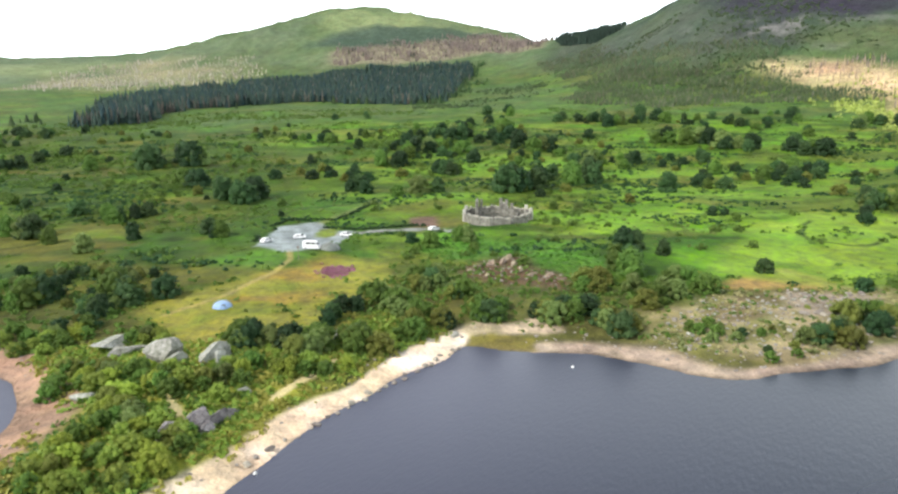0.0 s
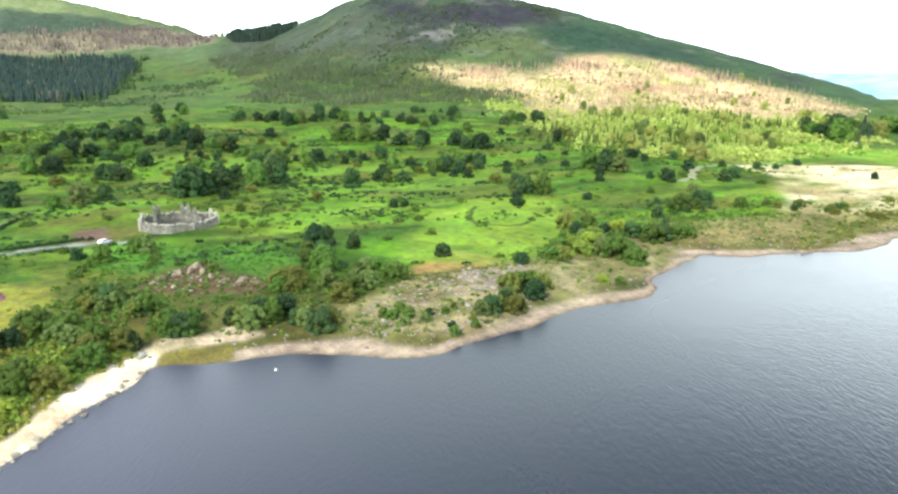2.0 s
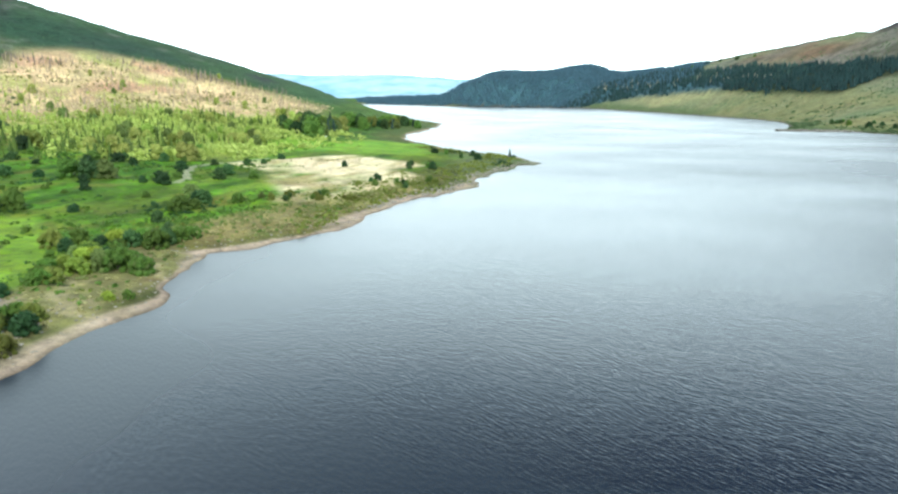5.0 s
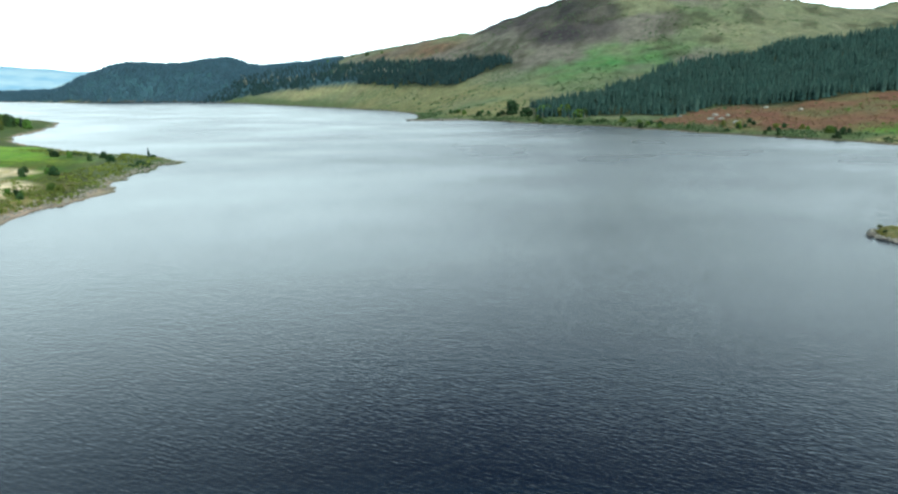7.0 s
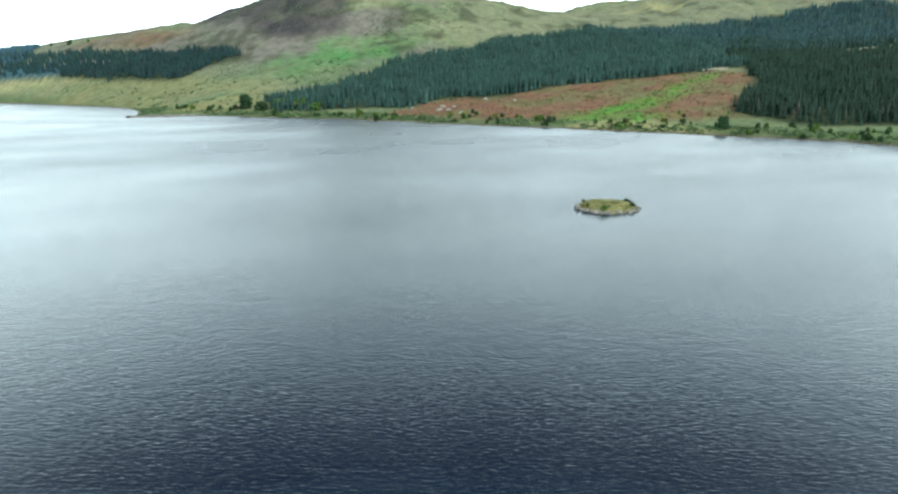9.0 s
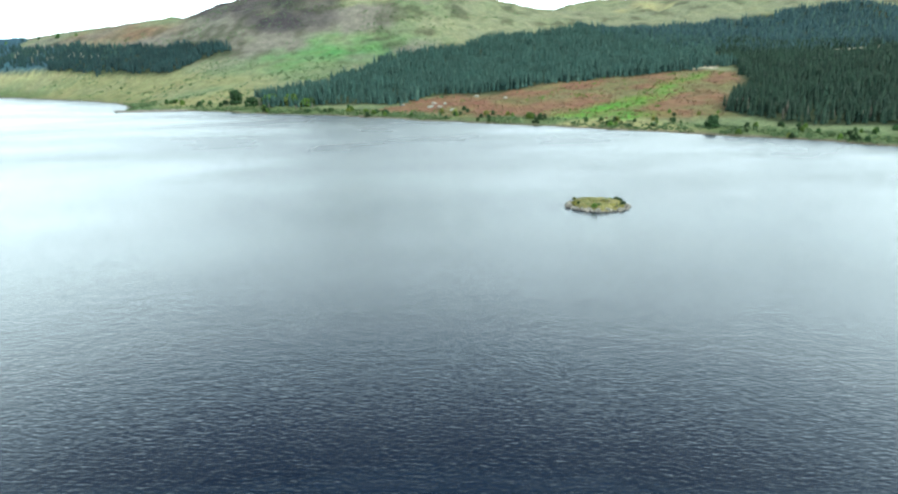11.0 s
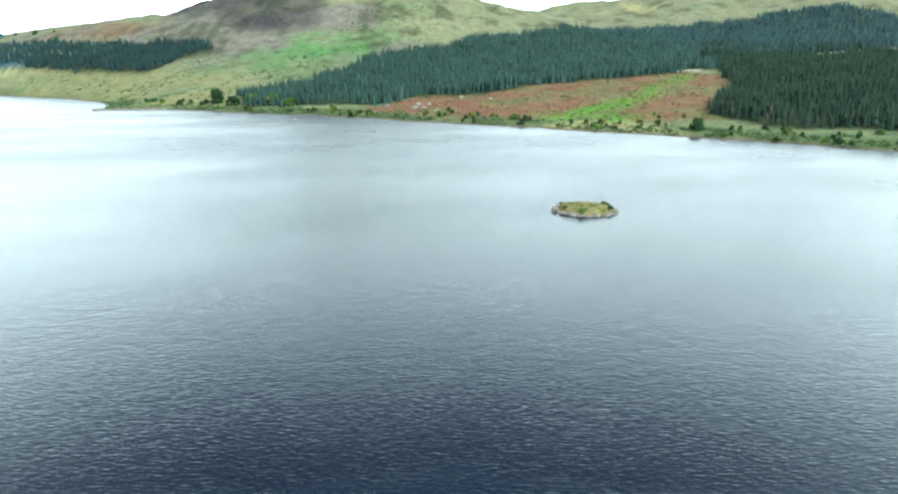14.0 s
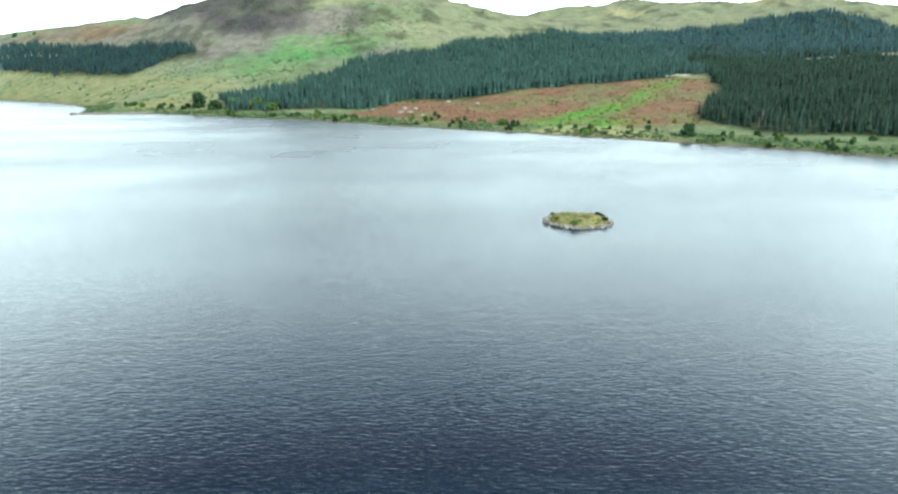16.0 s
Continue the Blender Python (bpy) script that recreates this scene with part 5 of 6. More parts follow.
woods("hill_spruce", "sparse dark spruces and heather on the hill flank", [HEATHER_HILL], 15, 2, 4, PLANTATION_GREEN, 3, 6, 0.4, seed=22, trim=0.15)
woods("larch_scrub", "pale grey birch scrub on the open slope", [PALE_SLOPE], 9, 5, 12, PALE_TWIGS, 3, 6, 0.22, seed=23, trim=0.4, ragged=80)
woods("light_wood", "yellow green young larch wood below the felled slope", [LIGHT_WOOD], 8, 6, 13, NEEDLE_YELLOW, 4, 7, 0.2, seed=15, trim=0.35)
woods("young_spruce_wood", "mid green young spruces at the foot of the felled slope", [YOUNG_SPRUCES], 7, 6, 13, LEAF_MID, 4, 7, 0.2, seed=38, trim=0.35, ragged=40)
woods("felled_top_larches", "brown dead larches along the upper edge of the felled slope", [[(417, 868), (499, 840), (583, 828), (673, 817), (785, 775), (849, 690), (905, 620), (880, 600), (820, 680), (760, 745), (660, 785), (570, 795), (490, 808), (420, 838)]], 8, 6, 13, PINK_LARCH, 3, 6, 0.12, seed=31, trim=0.7, ragged=30)
woods("forest_outliers", "scattered green trees round the edge of the spruce forest", [FOREST_WEST], 15, 4, 14, LEAF_BUSH, 3, 8, 0.34, seed=32, trim=0.5, ragged=150)
woods("forest_end_trees", "mid green trees stepping down from the end of the spruce forest", [[(-60, 985), (6, 970), (40, 1100), (85, 1420), (120, 1500), (85, 1640), (60, 1480), (10, 1150), (-40, 1040)]], 9, 5, 14, LEAF_BUSH, 3, 8, 0.34, seed=42, trim=0.7, ragged=70)
woods("felled_survivors", "young larches left standing on the felled slope", [FELLED], 26, 5, 11, NEEDLE_YELLOW, 4, 7, 0.2, seed=26, trim=0.5, ragged=60)
woods("skyline_spruce_wood", "dark spruce wood on the saddle between the hills", [[(285, 1740), (290, 1590), (340, 1500), (400, 1500), (430, 1630), (445, 1730)]], 5, 13, 23, NEEDLE, 3, 6, 0.2, seed=19)
woods("east_spruce_forest", "dark spruce forest on the far side of the loch", [FOREST_EAST_LOW], 5.0, 13, 21, NEEDLE_EAST, 3, 6, 0.165, seed=16, ragged=26)
woods("pale_sitka_trees", "lighter green spruces scattered through the forest across the loch", [FOREST_EAST_LOW, FOREST_EAST_HIGH], 13, 14, 21, SITKA_PALE, 3, 6, 0.17, seed=41, trim=0.7, ragged=60)
woods("near_spruce_block", "very dark spruce block above the far shore", [FOREST_EAST_NEAR], 4.8, 12, 20, NEEDLE_DEEP, 3, 6, 0.17, seed=35, ragged=14)
woods("east_larch_edge", "brown larches along the shoreward forest edge", [LARCH_EDGE_EAST, [(940, -245), (890, -318), (872, -300), (925, -235)]], 9, 10, 16, LARCH_TWIGS, 3, 6, 0.15, seed=27, trim=0.5, ragged=12)
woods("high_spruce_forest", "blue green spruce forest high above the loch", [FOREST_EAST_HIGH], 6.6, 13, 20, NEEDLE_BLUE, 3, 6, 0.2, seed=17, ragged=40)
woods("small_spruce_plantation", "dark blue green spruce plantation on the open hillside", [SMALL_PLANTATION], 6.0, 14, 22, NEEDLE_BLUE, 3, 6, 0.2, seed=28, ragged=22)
woods("mid_east_wood", "mixed green wood on the hillside above the pale field", [MID_EAST_WOOD], 11, 10, 20, SITKA_PALE, 3, 7, 0.36, seed=29, trim=0.6, ragged=40)
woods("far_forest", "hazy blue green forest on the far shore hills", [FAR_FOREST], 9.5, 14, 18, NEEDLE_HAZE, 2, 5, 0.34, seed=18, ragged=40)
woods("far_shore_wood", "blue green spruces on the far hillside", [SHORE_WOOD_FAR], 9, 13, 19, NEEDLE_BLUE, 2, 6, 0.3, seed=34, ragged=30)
woods("far_forest_edge", "pale bare trunks along the edge of the far forest", [FAR_EDGE], 13, 14, 24, PALE_TWIGS, 2, 5, 0.08, seed=30, trim=0.4, ragged=16)


# ---- undergrowth: bracken, heather and rushes too small to tell apart ----
def leafy_stuff(name, label, places, leaf, per, size, category, squash=0.7):
    """Low domes of leaves; places are x, y, z, radius."""
    rng = np.random.default_rng(len(places))
    p = np.repeat(np.array(places), per, axis=0)
    n = len(p)
    v = rng.normal(size=(n, 3))
    v[:, 2] = np.abs(v[:, 2])
    v /= np.linalg.norm(v, axis=1)[:, None]
    c = p[:, :3] + v * p[:, 3:4] * rng.uniform(0.4, 1.05, (n, 1)) * np.array((1, 1, squash))
    nrm = v + rng.normal(size=(n, 3)) * 0.5
    nrm /= np.linalg.norm(nrm, axis=1)[:, None]
    u = np.cross(nrm, rng.normal(size=(n, 3)))
    u /= np.linalg.norm(u, axis=1)[:, None]
    w = np.cross(nrm, u)
    s = size * p[:, 3:4] * rng.uniform(0.7, 1.3, (n, 1))
    q = np.stack([c - u * s - w * s * 0.6, c + u * s * 0.2 - w * s, c + u * s + w * s * 0.5, c - u * s * 0.3 + w * s], 1).reshape(-1, 3)
    me = bpy.data.meshes.new(name)
    me.vertices.add(len(q))
    me.vertices.foreach_set("co", q.ravel())
    me.loops.add(len(q))
    me.loops.foreach_set("vertex_index", np.arange(len(q)))
    me.polygons.add(n)
    me.polygons.foreach_set("loop_start", np.arange(n) * 4)
    me.update(calc_edges=True)
    me.materials.append(leaf)
    return tagged(new(name, me), label, category, kind="stuff")


def scatter(seed, count, az0, az1, r0, r1, want, radius):
    """Random places on land in a sector, kept where want(x, y, d) beats a die."""
    rng = np.random.default_rng(seed)
    a, r = np.radians(rng.uniform(az0, az1, count)), np.sqrt(rng.uniform(r0 ** 2, r1 ** 2, count))
    x, y = r * np.sin(a), r * np.cos(a)
    d = shore_distance(x, y)
    z = height(x, y, d)
    keep = (z > 0.4) & (rng.uniform(0, 1, count) < want(x, y, d)) & ~in_polygon(x, y, CAR_PARK) & (np.hypot(x - 22, y - 250) > 15)
    keep &= line_mask(x, y, ROAD, 2.5, 0.1) + line_mask(x, y, LOCH_ROAD, 2.5, 0.1) + sum(line_mask(x, y, line, 1.0, 0.1) for line in BEACH_PATHS) < 0.5
    return np.stack([x, y, z, rng.uniform(*radius, count)], 1)[keep]


def shore_scrub(x, y, d):
    return (1 - step(34, 62, d)) * step(7, 13, d) * (0.3 + 0.7 * step(-0.2, 0.4, fbm(x, y, 18, 3, 61))) * (1 - 0.85 * area_mask(x, y, MOOR, 3)) * (1 - 0.85 * area_mask(x, y, SHORE_BANK, 3)) * (1 - 0.7 * area_mask(x, y, BROWN_BANK, 3)) * (1 - area_mask(x, y, KNOLL, 2)) * (1 - 0.9 * area_mask(x, y, BRIGHT_MEADOW, 3))


leafy_stuff("undergrowth", "dark green bracken and brambles behind the shore", scatter(1, 26000, -36, 62, 80, 300, shore_scrub, (0.45, 1.3)), LEAF_MID, 8, 0.36, "undergrowth")
leafy_stuff("bank_tufts", "straw coloured grass tufts on the stony bank", scatter(51, 9000, 14, 68, 110, 400, lambda x, y, d: step(5, 9, d) * np.maximum(area_mask(x, y, SHORE_BANK, 3), area_mask(x, y, BROWN_BANK, 4)) * step(-0.4, 0.2, fbm(x, y, 9, 3, 145)), (0.3, 0.9)), LEAF_STRAW, 10, 0.36, "undergrowth", 0.7)
leafy_stuff("bank_scrub", "grey olive low scrub on the stony bank", scatter(52, 9000, 14, 68, 110, 400, lambda x, y, d: step(6, 10, d) * np.maximum(area_mask(x, y, SHORE_BANK, 3), area_mask(x, y, BROWN_BANK, 4)) * step(-0.2, 0.3, fbm(x, y, 9, 3, 146)) * 0.7, (0.5, 1.4)), LEAF_SHORE, 26, 0.24, "undergrowth", 0.8)
leafy_stuff("heath_undergrowth", "olive heather and rushes behind the shore", scatter(2, 24000, -36, 75, 80, 420, shore_scrub, (0.4, 1.1)), LEAF_OLIVE, 7, 0.36, "undergrowth")


leafy_stuff("peninsula_undergrowth", "olive green bracken and brambles between the peninsula bushes", scatter(9, 6500, -36, 1, 68, 150, lambda x, y, d: step(5, 9, d) * step(-0.25, 0.25, fbm(x, y, 11, 3, 73)) * (1 - area_mask(x, y, MOOR, 3)), (0.5, 1.3)), LEAF_SPRING, 9, 0.34, "undergrowth")
leafy_stuff("peninsula_heath", "yellow green grass and heath tufts between the peninsula bushes", scatter(10, 6500, -36, 1, 68, 150, lambda x, y, d: step(4, 8, d) * (1 - area_mask(x, y, MOOR, 3)) * step(-0.3, 0.2, fbm(x, y, 14, 3, 112)), (0.4, 1.0)), LEAF_OCHRE, 8, 0.34, "undergrowth")


def slope_scrub(x, y, d):
    return step(30, 60, d) * step(0.05, 0.5, fbm(x, y, 45, 4, 62) + 0.25 * area_mask(x, y, BRACKEN, 20)) * (1 - area_mask(x, y, STRAW, 3)) * (1 - area_mask(x, y, MOOR, 3)) * (1 - 0.8 * area_mask(x, y, BRIGHT_MEADOW, 3))


leafy_stuff("slope_undergrowth", "dark bracken and low gorse scattered over the grass", scatter(3, 22000, -36, 62, 170, 760, slope_scrub, (0.7, 2.2)), LEAF_MID, 9, 0.34, "undergrowth", 0.45)
leafy_stuff("bright_bracken", "bright green bracken fronds below the castle", scatter(20, 2600, -6, 18, 165, 245, lambda x, y, d: area_mask(x, y, BRIGHT_BRACKEN, 3, 4, 113) * 0.8, (0.35, 0.8)), BRACKEN_GREEN, 10, 0.4, "undergrowth", 0.6)
leafy_stuff("slope_gorse", "dark gorse and bracken clumps in the hollows of the slope", scatter(19, 26000, -36, 50, 170, 620, lambda x, y, d: step(30, 60, d) * step(0.2, 0.45, fbm(x * 0.6, y * 1.4, 26, 3, 110)) * (1 - area_mask(x, y, MOOR, 3)) * (1 - area_mask(x, y, STRAW, 3)) * (1 - 0.8 * area_mask(x, y, BRIGHT_MEADOW, 3)), (0.6, 1.7)), LEAF_DARK, 9, 0.34, "undergrowth", 0.6)
leafy_stuff("rush_tussocks", "light green rush tussocks in the wet grass", scatter(4, 12000, -36, 62, 170, 620, lambda x, y, d: step(30, 60, d) * step(0.0, 0.5, fbm(x, y, 60, 4, 63)), (0.4, 1.1)), LEAF_GREY, 7, 0.36, "undergrowth")
leafy_stuff("far_undergrowth", "low scrub along the far shore", scatter(5, 60000, 92, 160, 540, 1250, lambda x, y, d: (1 - step(22, 50, d)) * step(3, 7, d) * step(-0.45, 0.2, fbm(x, y, 30, 3, 74)), (0.8, 2.6)), PLANTATION_GREEN, 8, 0.4, "undergrowth")
leafy_stuff("clearing_bracken", "rust brown bracken over the clearing across the loch", scatter(13, 9000, 110, 150, 600, 1150, lambda x, y, d: area_mask(x, y, CLEARING, 8, 12, 12) * step(-0.5, 0.2, fbm(x, y, 25, 3, 75)), (0.6, 1.8)), BRACKEN_RUST, 7, 0.4, "undergrowth", 0.5)
leafy_stuff("clearing_scrub", "green scrub in the clearing across the loch", scatter(14, 5000, 110, 150, 600, 1150, lambda x, y, d: area_mask(x, y, CLEARING, 8, 12, 12) * np.maximum(step(0.25, 0.5, fbm(x, y, 30, 3, 76)), 0.8 * area_mask(x, y, GREEN_STRIP, 8, 20, 13)), (0.7, 2.2)), LEAF_MID, 8, 0.4, "undergrowth", 0.7)
leafy_stuff("east_field_tussocks", "olive rushes and heather on the fields across the loch", scatter(15, 14000, 88, 125, 900, 1900, lambda x, y, d: step(-0.1, 0.4, fbm(x, y, 60, 4, 77)) * 0.8, (1.0, 3.2)), PLANTATION_GREEN, 6, 0.45, "undergrowth", 0.4)
leafy_stuff("rosebay_patch", "pink purple rosebay flowers on the ochre grass", [(float(px), float(py), ground_z(px, py), 0.65) for px, py in zip(-28.3 + 1.9 * np.random.default_rng(9).normal(0, 1, 190), 182.5 + 2.6 * np.random.default_rng(10).normal(0, 1, 190))], HEATHER_BLOOM, 12, 0.36, "flowers")


leafy_stuff("young_wood", "yellow green young birch wood below the felled slope", scatter(6, 15000, 28, 66, 470, 940, lambda x, y, d: area_mask(x, y, LIGHT_WOOD, 45, 70, 4) * step(-0.5, 0.3, fbm(x, y, 40, 3, 66)), (1.3, 4.2)), LEAF_YELLOW, 15, 0.3, "woodland", 1.35)
leafy_stuff("felled_birches", "young birches spreading up the felled slope", scatter(18, 20000, 25, 66, 560, 1000, lambda x, y, d: area_mask(x, y, FELLED, 10, 20, 3) * area_mask(x, y, LIGHT_WOOD, 130, 70, 86) * step(-0.2, 0.3, fbm(x, y, 60, 3, 87)), (0.9, 2.8)), LEAF_YELLOW, 11, 0.3, "woodland", 1.4)
leafy_stuff("felled_brash", "straw coloured brash and dead grass on the felled slope", scatter(11, 9000, 22, 62, 640, 1150, lambda x, y, d: area_mask(x, y, FELLED, 10, 20, 3) * 0.8, (0.8, 2.2)), DEAD_LARCH, 6, 0.36, "brash", 0.5)
leafy_stuff("felled_regrowth", "young green growth among the felled brash", scatter(12, 7000, 22, 62, 640, 1150, lambda x, y, d: area_mask(x, y, FELLED, 10, 20, 3) * step(0.05, 0.5, fbm(x, y, 70, 3, 69)), (0.8, 2.4)), LEAF_OLIVE, 8, 0.36, "brash", 1.2)
leafy_stuff("hillside_scrub", "dark green scrub and young trees on the upper slope", scatter(7, 17000, -2, 36, 620, 1350, lambda x, y, d: step(-0.1, 0.4, fbm(x, y, 130, 4, 67)) * 0.5, (1.2, 3.4)), PLANTATION_GREEN, 12, 0.34, "woodland", 1.0)
leafy_stuff("forest_edge_scrub", "mixed scrub and heather on the upper slope by the forest", scatter(8, 8000, -36, -2, 420, 900, lambda x, y, d: step(0.0, 0.4, fbm(x, y, 110, 4, 68)) * 0.5 * (1 - area_mask(x, y, FOREST_WEST, 5)), (1.0, 2.6)), LEAF_MID, 10, 0.34, "woodland", 1.0)


leafy_stuff("spit_scrub", "low olive scrub and rushes on the gravel spit", scatter(16, 9000, 55, 78, 230, 640, lambda x, y, d: step(3, 7, d) * (1 - step(24, 44, d)) * step(-0.5, 0.2, fbm(x, y, 22, 3, 84)), (0.5, 1.7)), LEAF_OLIVE, 8, 0.38, "undergrowth", 0.8)
leafy_stuff("spit_thicket", "dark green bushes along the gravel spit", scatter(17, 2600, 55, 78, 230, 640, lambda x, y, d: step(4, 9, d) * (1 - step(24, 48, d)) * step(0.1, 0.4, fbm(x, y, 35, 3, 85)), (0.9, 2.4)), LEAF_DARK, 30, 0.26, "undergrowth", 1.0)
plant(("fir", 1), 512, 155, 8.5, np.random.default_rng(3), "lone dark conifer near the end of the spit", "headland trees", None, 1.2)


def hedge(line, seed):
    rng = np.random.default_rng(seed)
    pts = []
    for (ax, ay), (bx, by) in zip(line[:-1], line[1:]):
        n = int(math.hypot(bx - ax, by - ay) / 0.7)
        for k in range(n):
            x, y = ax + (bx - ax) * k / n + rng.uniform(-0.5, 0.5), ay + (by - ay) * k / n + rng.uniform(-0.5, 0.5)
            pts.append((x, y, ground_z(x, y), rng.uniform(0.6, 1.1)))
    return pts


leafy_stuff("hedge_growth", "dark low scrub hedge round the car park", hedge([(-60, 240), (-56, 248), (-38, 249), (-33, 262), (-28, 285)], 1) + hedge([(-40, 239), (-29, 236), (-16, 240), (-4, 243)], 2) + hedge([(-60, 224), (-59, 214)], 3), LEAF_DARK, 14, 0.34, "hedge", 1.0)


# ---- more bushes strewn over the slopes ----
def strew(seed, count, az0, az1, r0, r1, want, tall, kinds, label, group):
    rng = np.random.default_rng(seed)
    for x, y, z, h in scatter(seed, count, az0, az1, r0, r1, want, tall):
        key = kinds[rng.integers(len(kinds))]
        plant((key, int(rng.integers(3 if key == "spruce" else 4))), x, y, h, rng, label, group, z, rng.uniform(0.9, 1.35))


def copse(x, y, d):
    woods_here = np.maximum(area_mask(x, y, FOREST_WEST, 5), area_mask(x, y, PLANTATION, 5))
    return step(60, 110, d) * step(0.05, 0.35, fbm(x, y, 90, 3, 64)) * (1 - woods_here) * (1 - area_mask(x, y, STRAW, 28))


strew(21, 640, -33, 30, 280, 720, copse, (3.5, 8.5), ["slope", "slope", "tree"], "dark green bush scattered on the rough hillside", "hillside bushes")
strew(24, 700, -30, 38, 300, 660, lambda x, y, d: step(60, 90, d) * step(0.0, 0.3, fbm(x, y, 50, 3, 89)) * (1 - area_mask(x, y, FOREST_WEST, 5)) * (1 - area_mask(x, y, STRAW, 28)) * 0.75, (2.2, 5.5), ["thorn"], "rounded thorn bush in a loose row on the slope", "thorn bushes")
leafy_stuff("small_slope_bushes", "small green bushes strewn over the rough grass", scatter(23, 1700, -33, 40, 190, 620, lambda x, y, d: step(40, 70, d) * step(-0.1, 0.4, fbm(x, y, 60, 4, 83)) * (1 - area_mask(x, y, MOOR, 3)) * 0.6, (0.9, 2.4)), LEAF_MID, 60, 0.2, "bushes", 1.1)
strew(22, 200, 20, 60, 230, 560, copse, (3.0, 7.0), ["slope"], "green bush scattered on the sunny grass slope", "hillside bushes")


# ---- stones ----
def stone_mesh(name, seed, flat=0.7, sub=2, rough=0.3):
    bm = bmesh.new()
    bmesh.ops.create_icosphere(bm, subdivisions=sub, radius=1.0)
    rng = random.Random(seed)
    cuts = []
    for _ in range(11):
        cuts.append((Vector((rng.gauss(0, 1), rng.gauss(0, 1), rng.gauss(0, 0.8))).normalized(), rng.uniform(0.55, 0.85)))
    off = Vector((seed * 7.3, seed * 3.1, seed * 1.7))
    for v in bm.verts:
        q = v.co * (1 + rough * 0.5 * noise.noise(v.co * 1.1 + off))
        for face, far in cuts:
            over = q.dot(face) - far
            if over > 0:
                q = q - face * over
        q = q * (1 + 0.08 * noise.noise(v.co * 4.0 + off))
        v.co = Vector((q.x * 1.25, q.y * 1.25, q.z * flat * 1.3))
    me = bpy.data.meshes.new(name)
    bm.to_mesh(me)
    bm.free()
    return me


STONES = [stone_mesh("stone", k + 1, 0.6 + 0.08 * (k % 4), 3 if k < 3 else 2, 0.34) for k in range(6)]


def boulder(name, x, y, sx, sy, sz, turn, material, label, group="", parent=None, z=None, k=0, sink=0.3):
    me = STONES[k % 6].copy() if material.name not in STONES_BY else STONES_BY[material.name][k % 6]
    if material.name not in STONES_BY:
        STONES_BY[material.name] = []
        for s in STONES:
            c = s.copy()
            c.materials.append(material)
            STONES_BY[material.name].append(c)
        me = STONES_BY[material.name][k % 6]
    ob = new(name, me)
    zz = ground_z(x, y) if z is None else z
    ob.matrix_basis = pose(x, y, zz + sz * (0.5 - sink), 14 * math.sin(k * 2.1) if not parent else 0, 12 * math.cos(k * 1.3) if not parent else 0, turn) @ Matrix.Diagonal((sx, sy, sz, 1))
    if parent:
        ob.parent = parent
    elif label:
        tagged(ob, label, "rock", group)
    return ob


STONES_BY = {}


def crag_mesh(seed):
    """A jointed, weathered outcrop, unit size."""
    bm = bmesh.new()
    bmesh.ops.create_icosphere(bm, subdivisions=4, radius=1.0)
    rng = random.Random(seed)
    cuts = [(Vector((rng.gauss(0, 1), rng.gauss(0, 1), rng.gauss(0, 0.9))).normalized(), rng.uniform(0.34, 0.66)) for _ in range(10)]
    off = Vector((seed * 5.1, seed * 2.7, seed))
    for v in bm.verts:
        q = v.co.copy()
        for face, far in cuts:
            over = q.dot(face) - far
            if over > 0:
                q = q - face * over
        r = abs(noise.noise(v.co * 1.7 + off)) * 0.20 + abs(noise.noise(v.co * 5.3 + off)) * 0.13 + noise.noise(v.co * 11 + off) * 0.05
        v.co = q * (1.35 - r)
    me = bpy.data.meshes.new("crag")
    bm.to_mesh(me)
    bm.free()
    me.materials.append(ROCK)
    return me


CRAGS = [crag_mesh(k) for k in range(4)]
DARK_CRAGS = []
for crag in CRAGS:
    DARK_CRAGS.append(crag.copy())
    DARK_CRAGS[-1].materials[0] = GREY_ROCK


def outcrop(k, shapes, x, y, sx, sy, sz, turn, label):
    ob = new("rock_outcrop", shapes[k % 4])
    ob.matrix_basis = pose(x, y, ground_z(x, y) + sz * 0.25, 10 * math.sin(k * 2.1), 14 * math.cos(k * 1.3), turn) @ Matrix.Diagonal((sx, sy, sz, 1))
    tagged(ob, label, "rock", "rock outcrops")


for k, (x, y, sx, sy, sz, turn) in enumerate([(-65, 131.5, 8.0, 2.6, 1.3, 70), (-60.5, 127, 3.6, 2.2, 1.1, 40), (-52, 122, 4.0, 2.8, 2.6, 10), (-49, 119, 2.6, 2.0, 1.8, 60),
                                              (-42.5, 121, 3.6, 2.0, 2.2, 35), (-40.5, 120, 2.2, 1.6, 1.6, 80), (-60, 107, 2.4, 0.9, 0.7, 15), (-33, 108, 1.3, 1.0, 0.9, 0), (-21, 133, 1.6, 1.2, 1.2, 40)]):
    outcrop(k, CRAGS, x, y, sx, sy, sz, turn, "pale grey lichened rock outcrop among the peninsula bushes")
for k, (x, y, sx, sy, sz, turn) in enumerate([(-38.6, 93.6, 3.0, 1.6, 1.8, 40), (-36.3, 95.0, 2.6, 1.6, 2.0, 55), (-34.2, 97.2, 2.2, 1.5, 1.8, 50), (-37.4, 92.2, 1.8, 1.2, 1.1, 20), (-33.0, 99.4, 1.5, 1.0, 1.0, 60), (-35.0, 94.0, 1.6, 1.1, 1.0, 75)]):
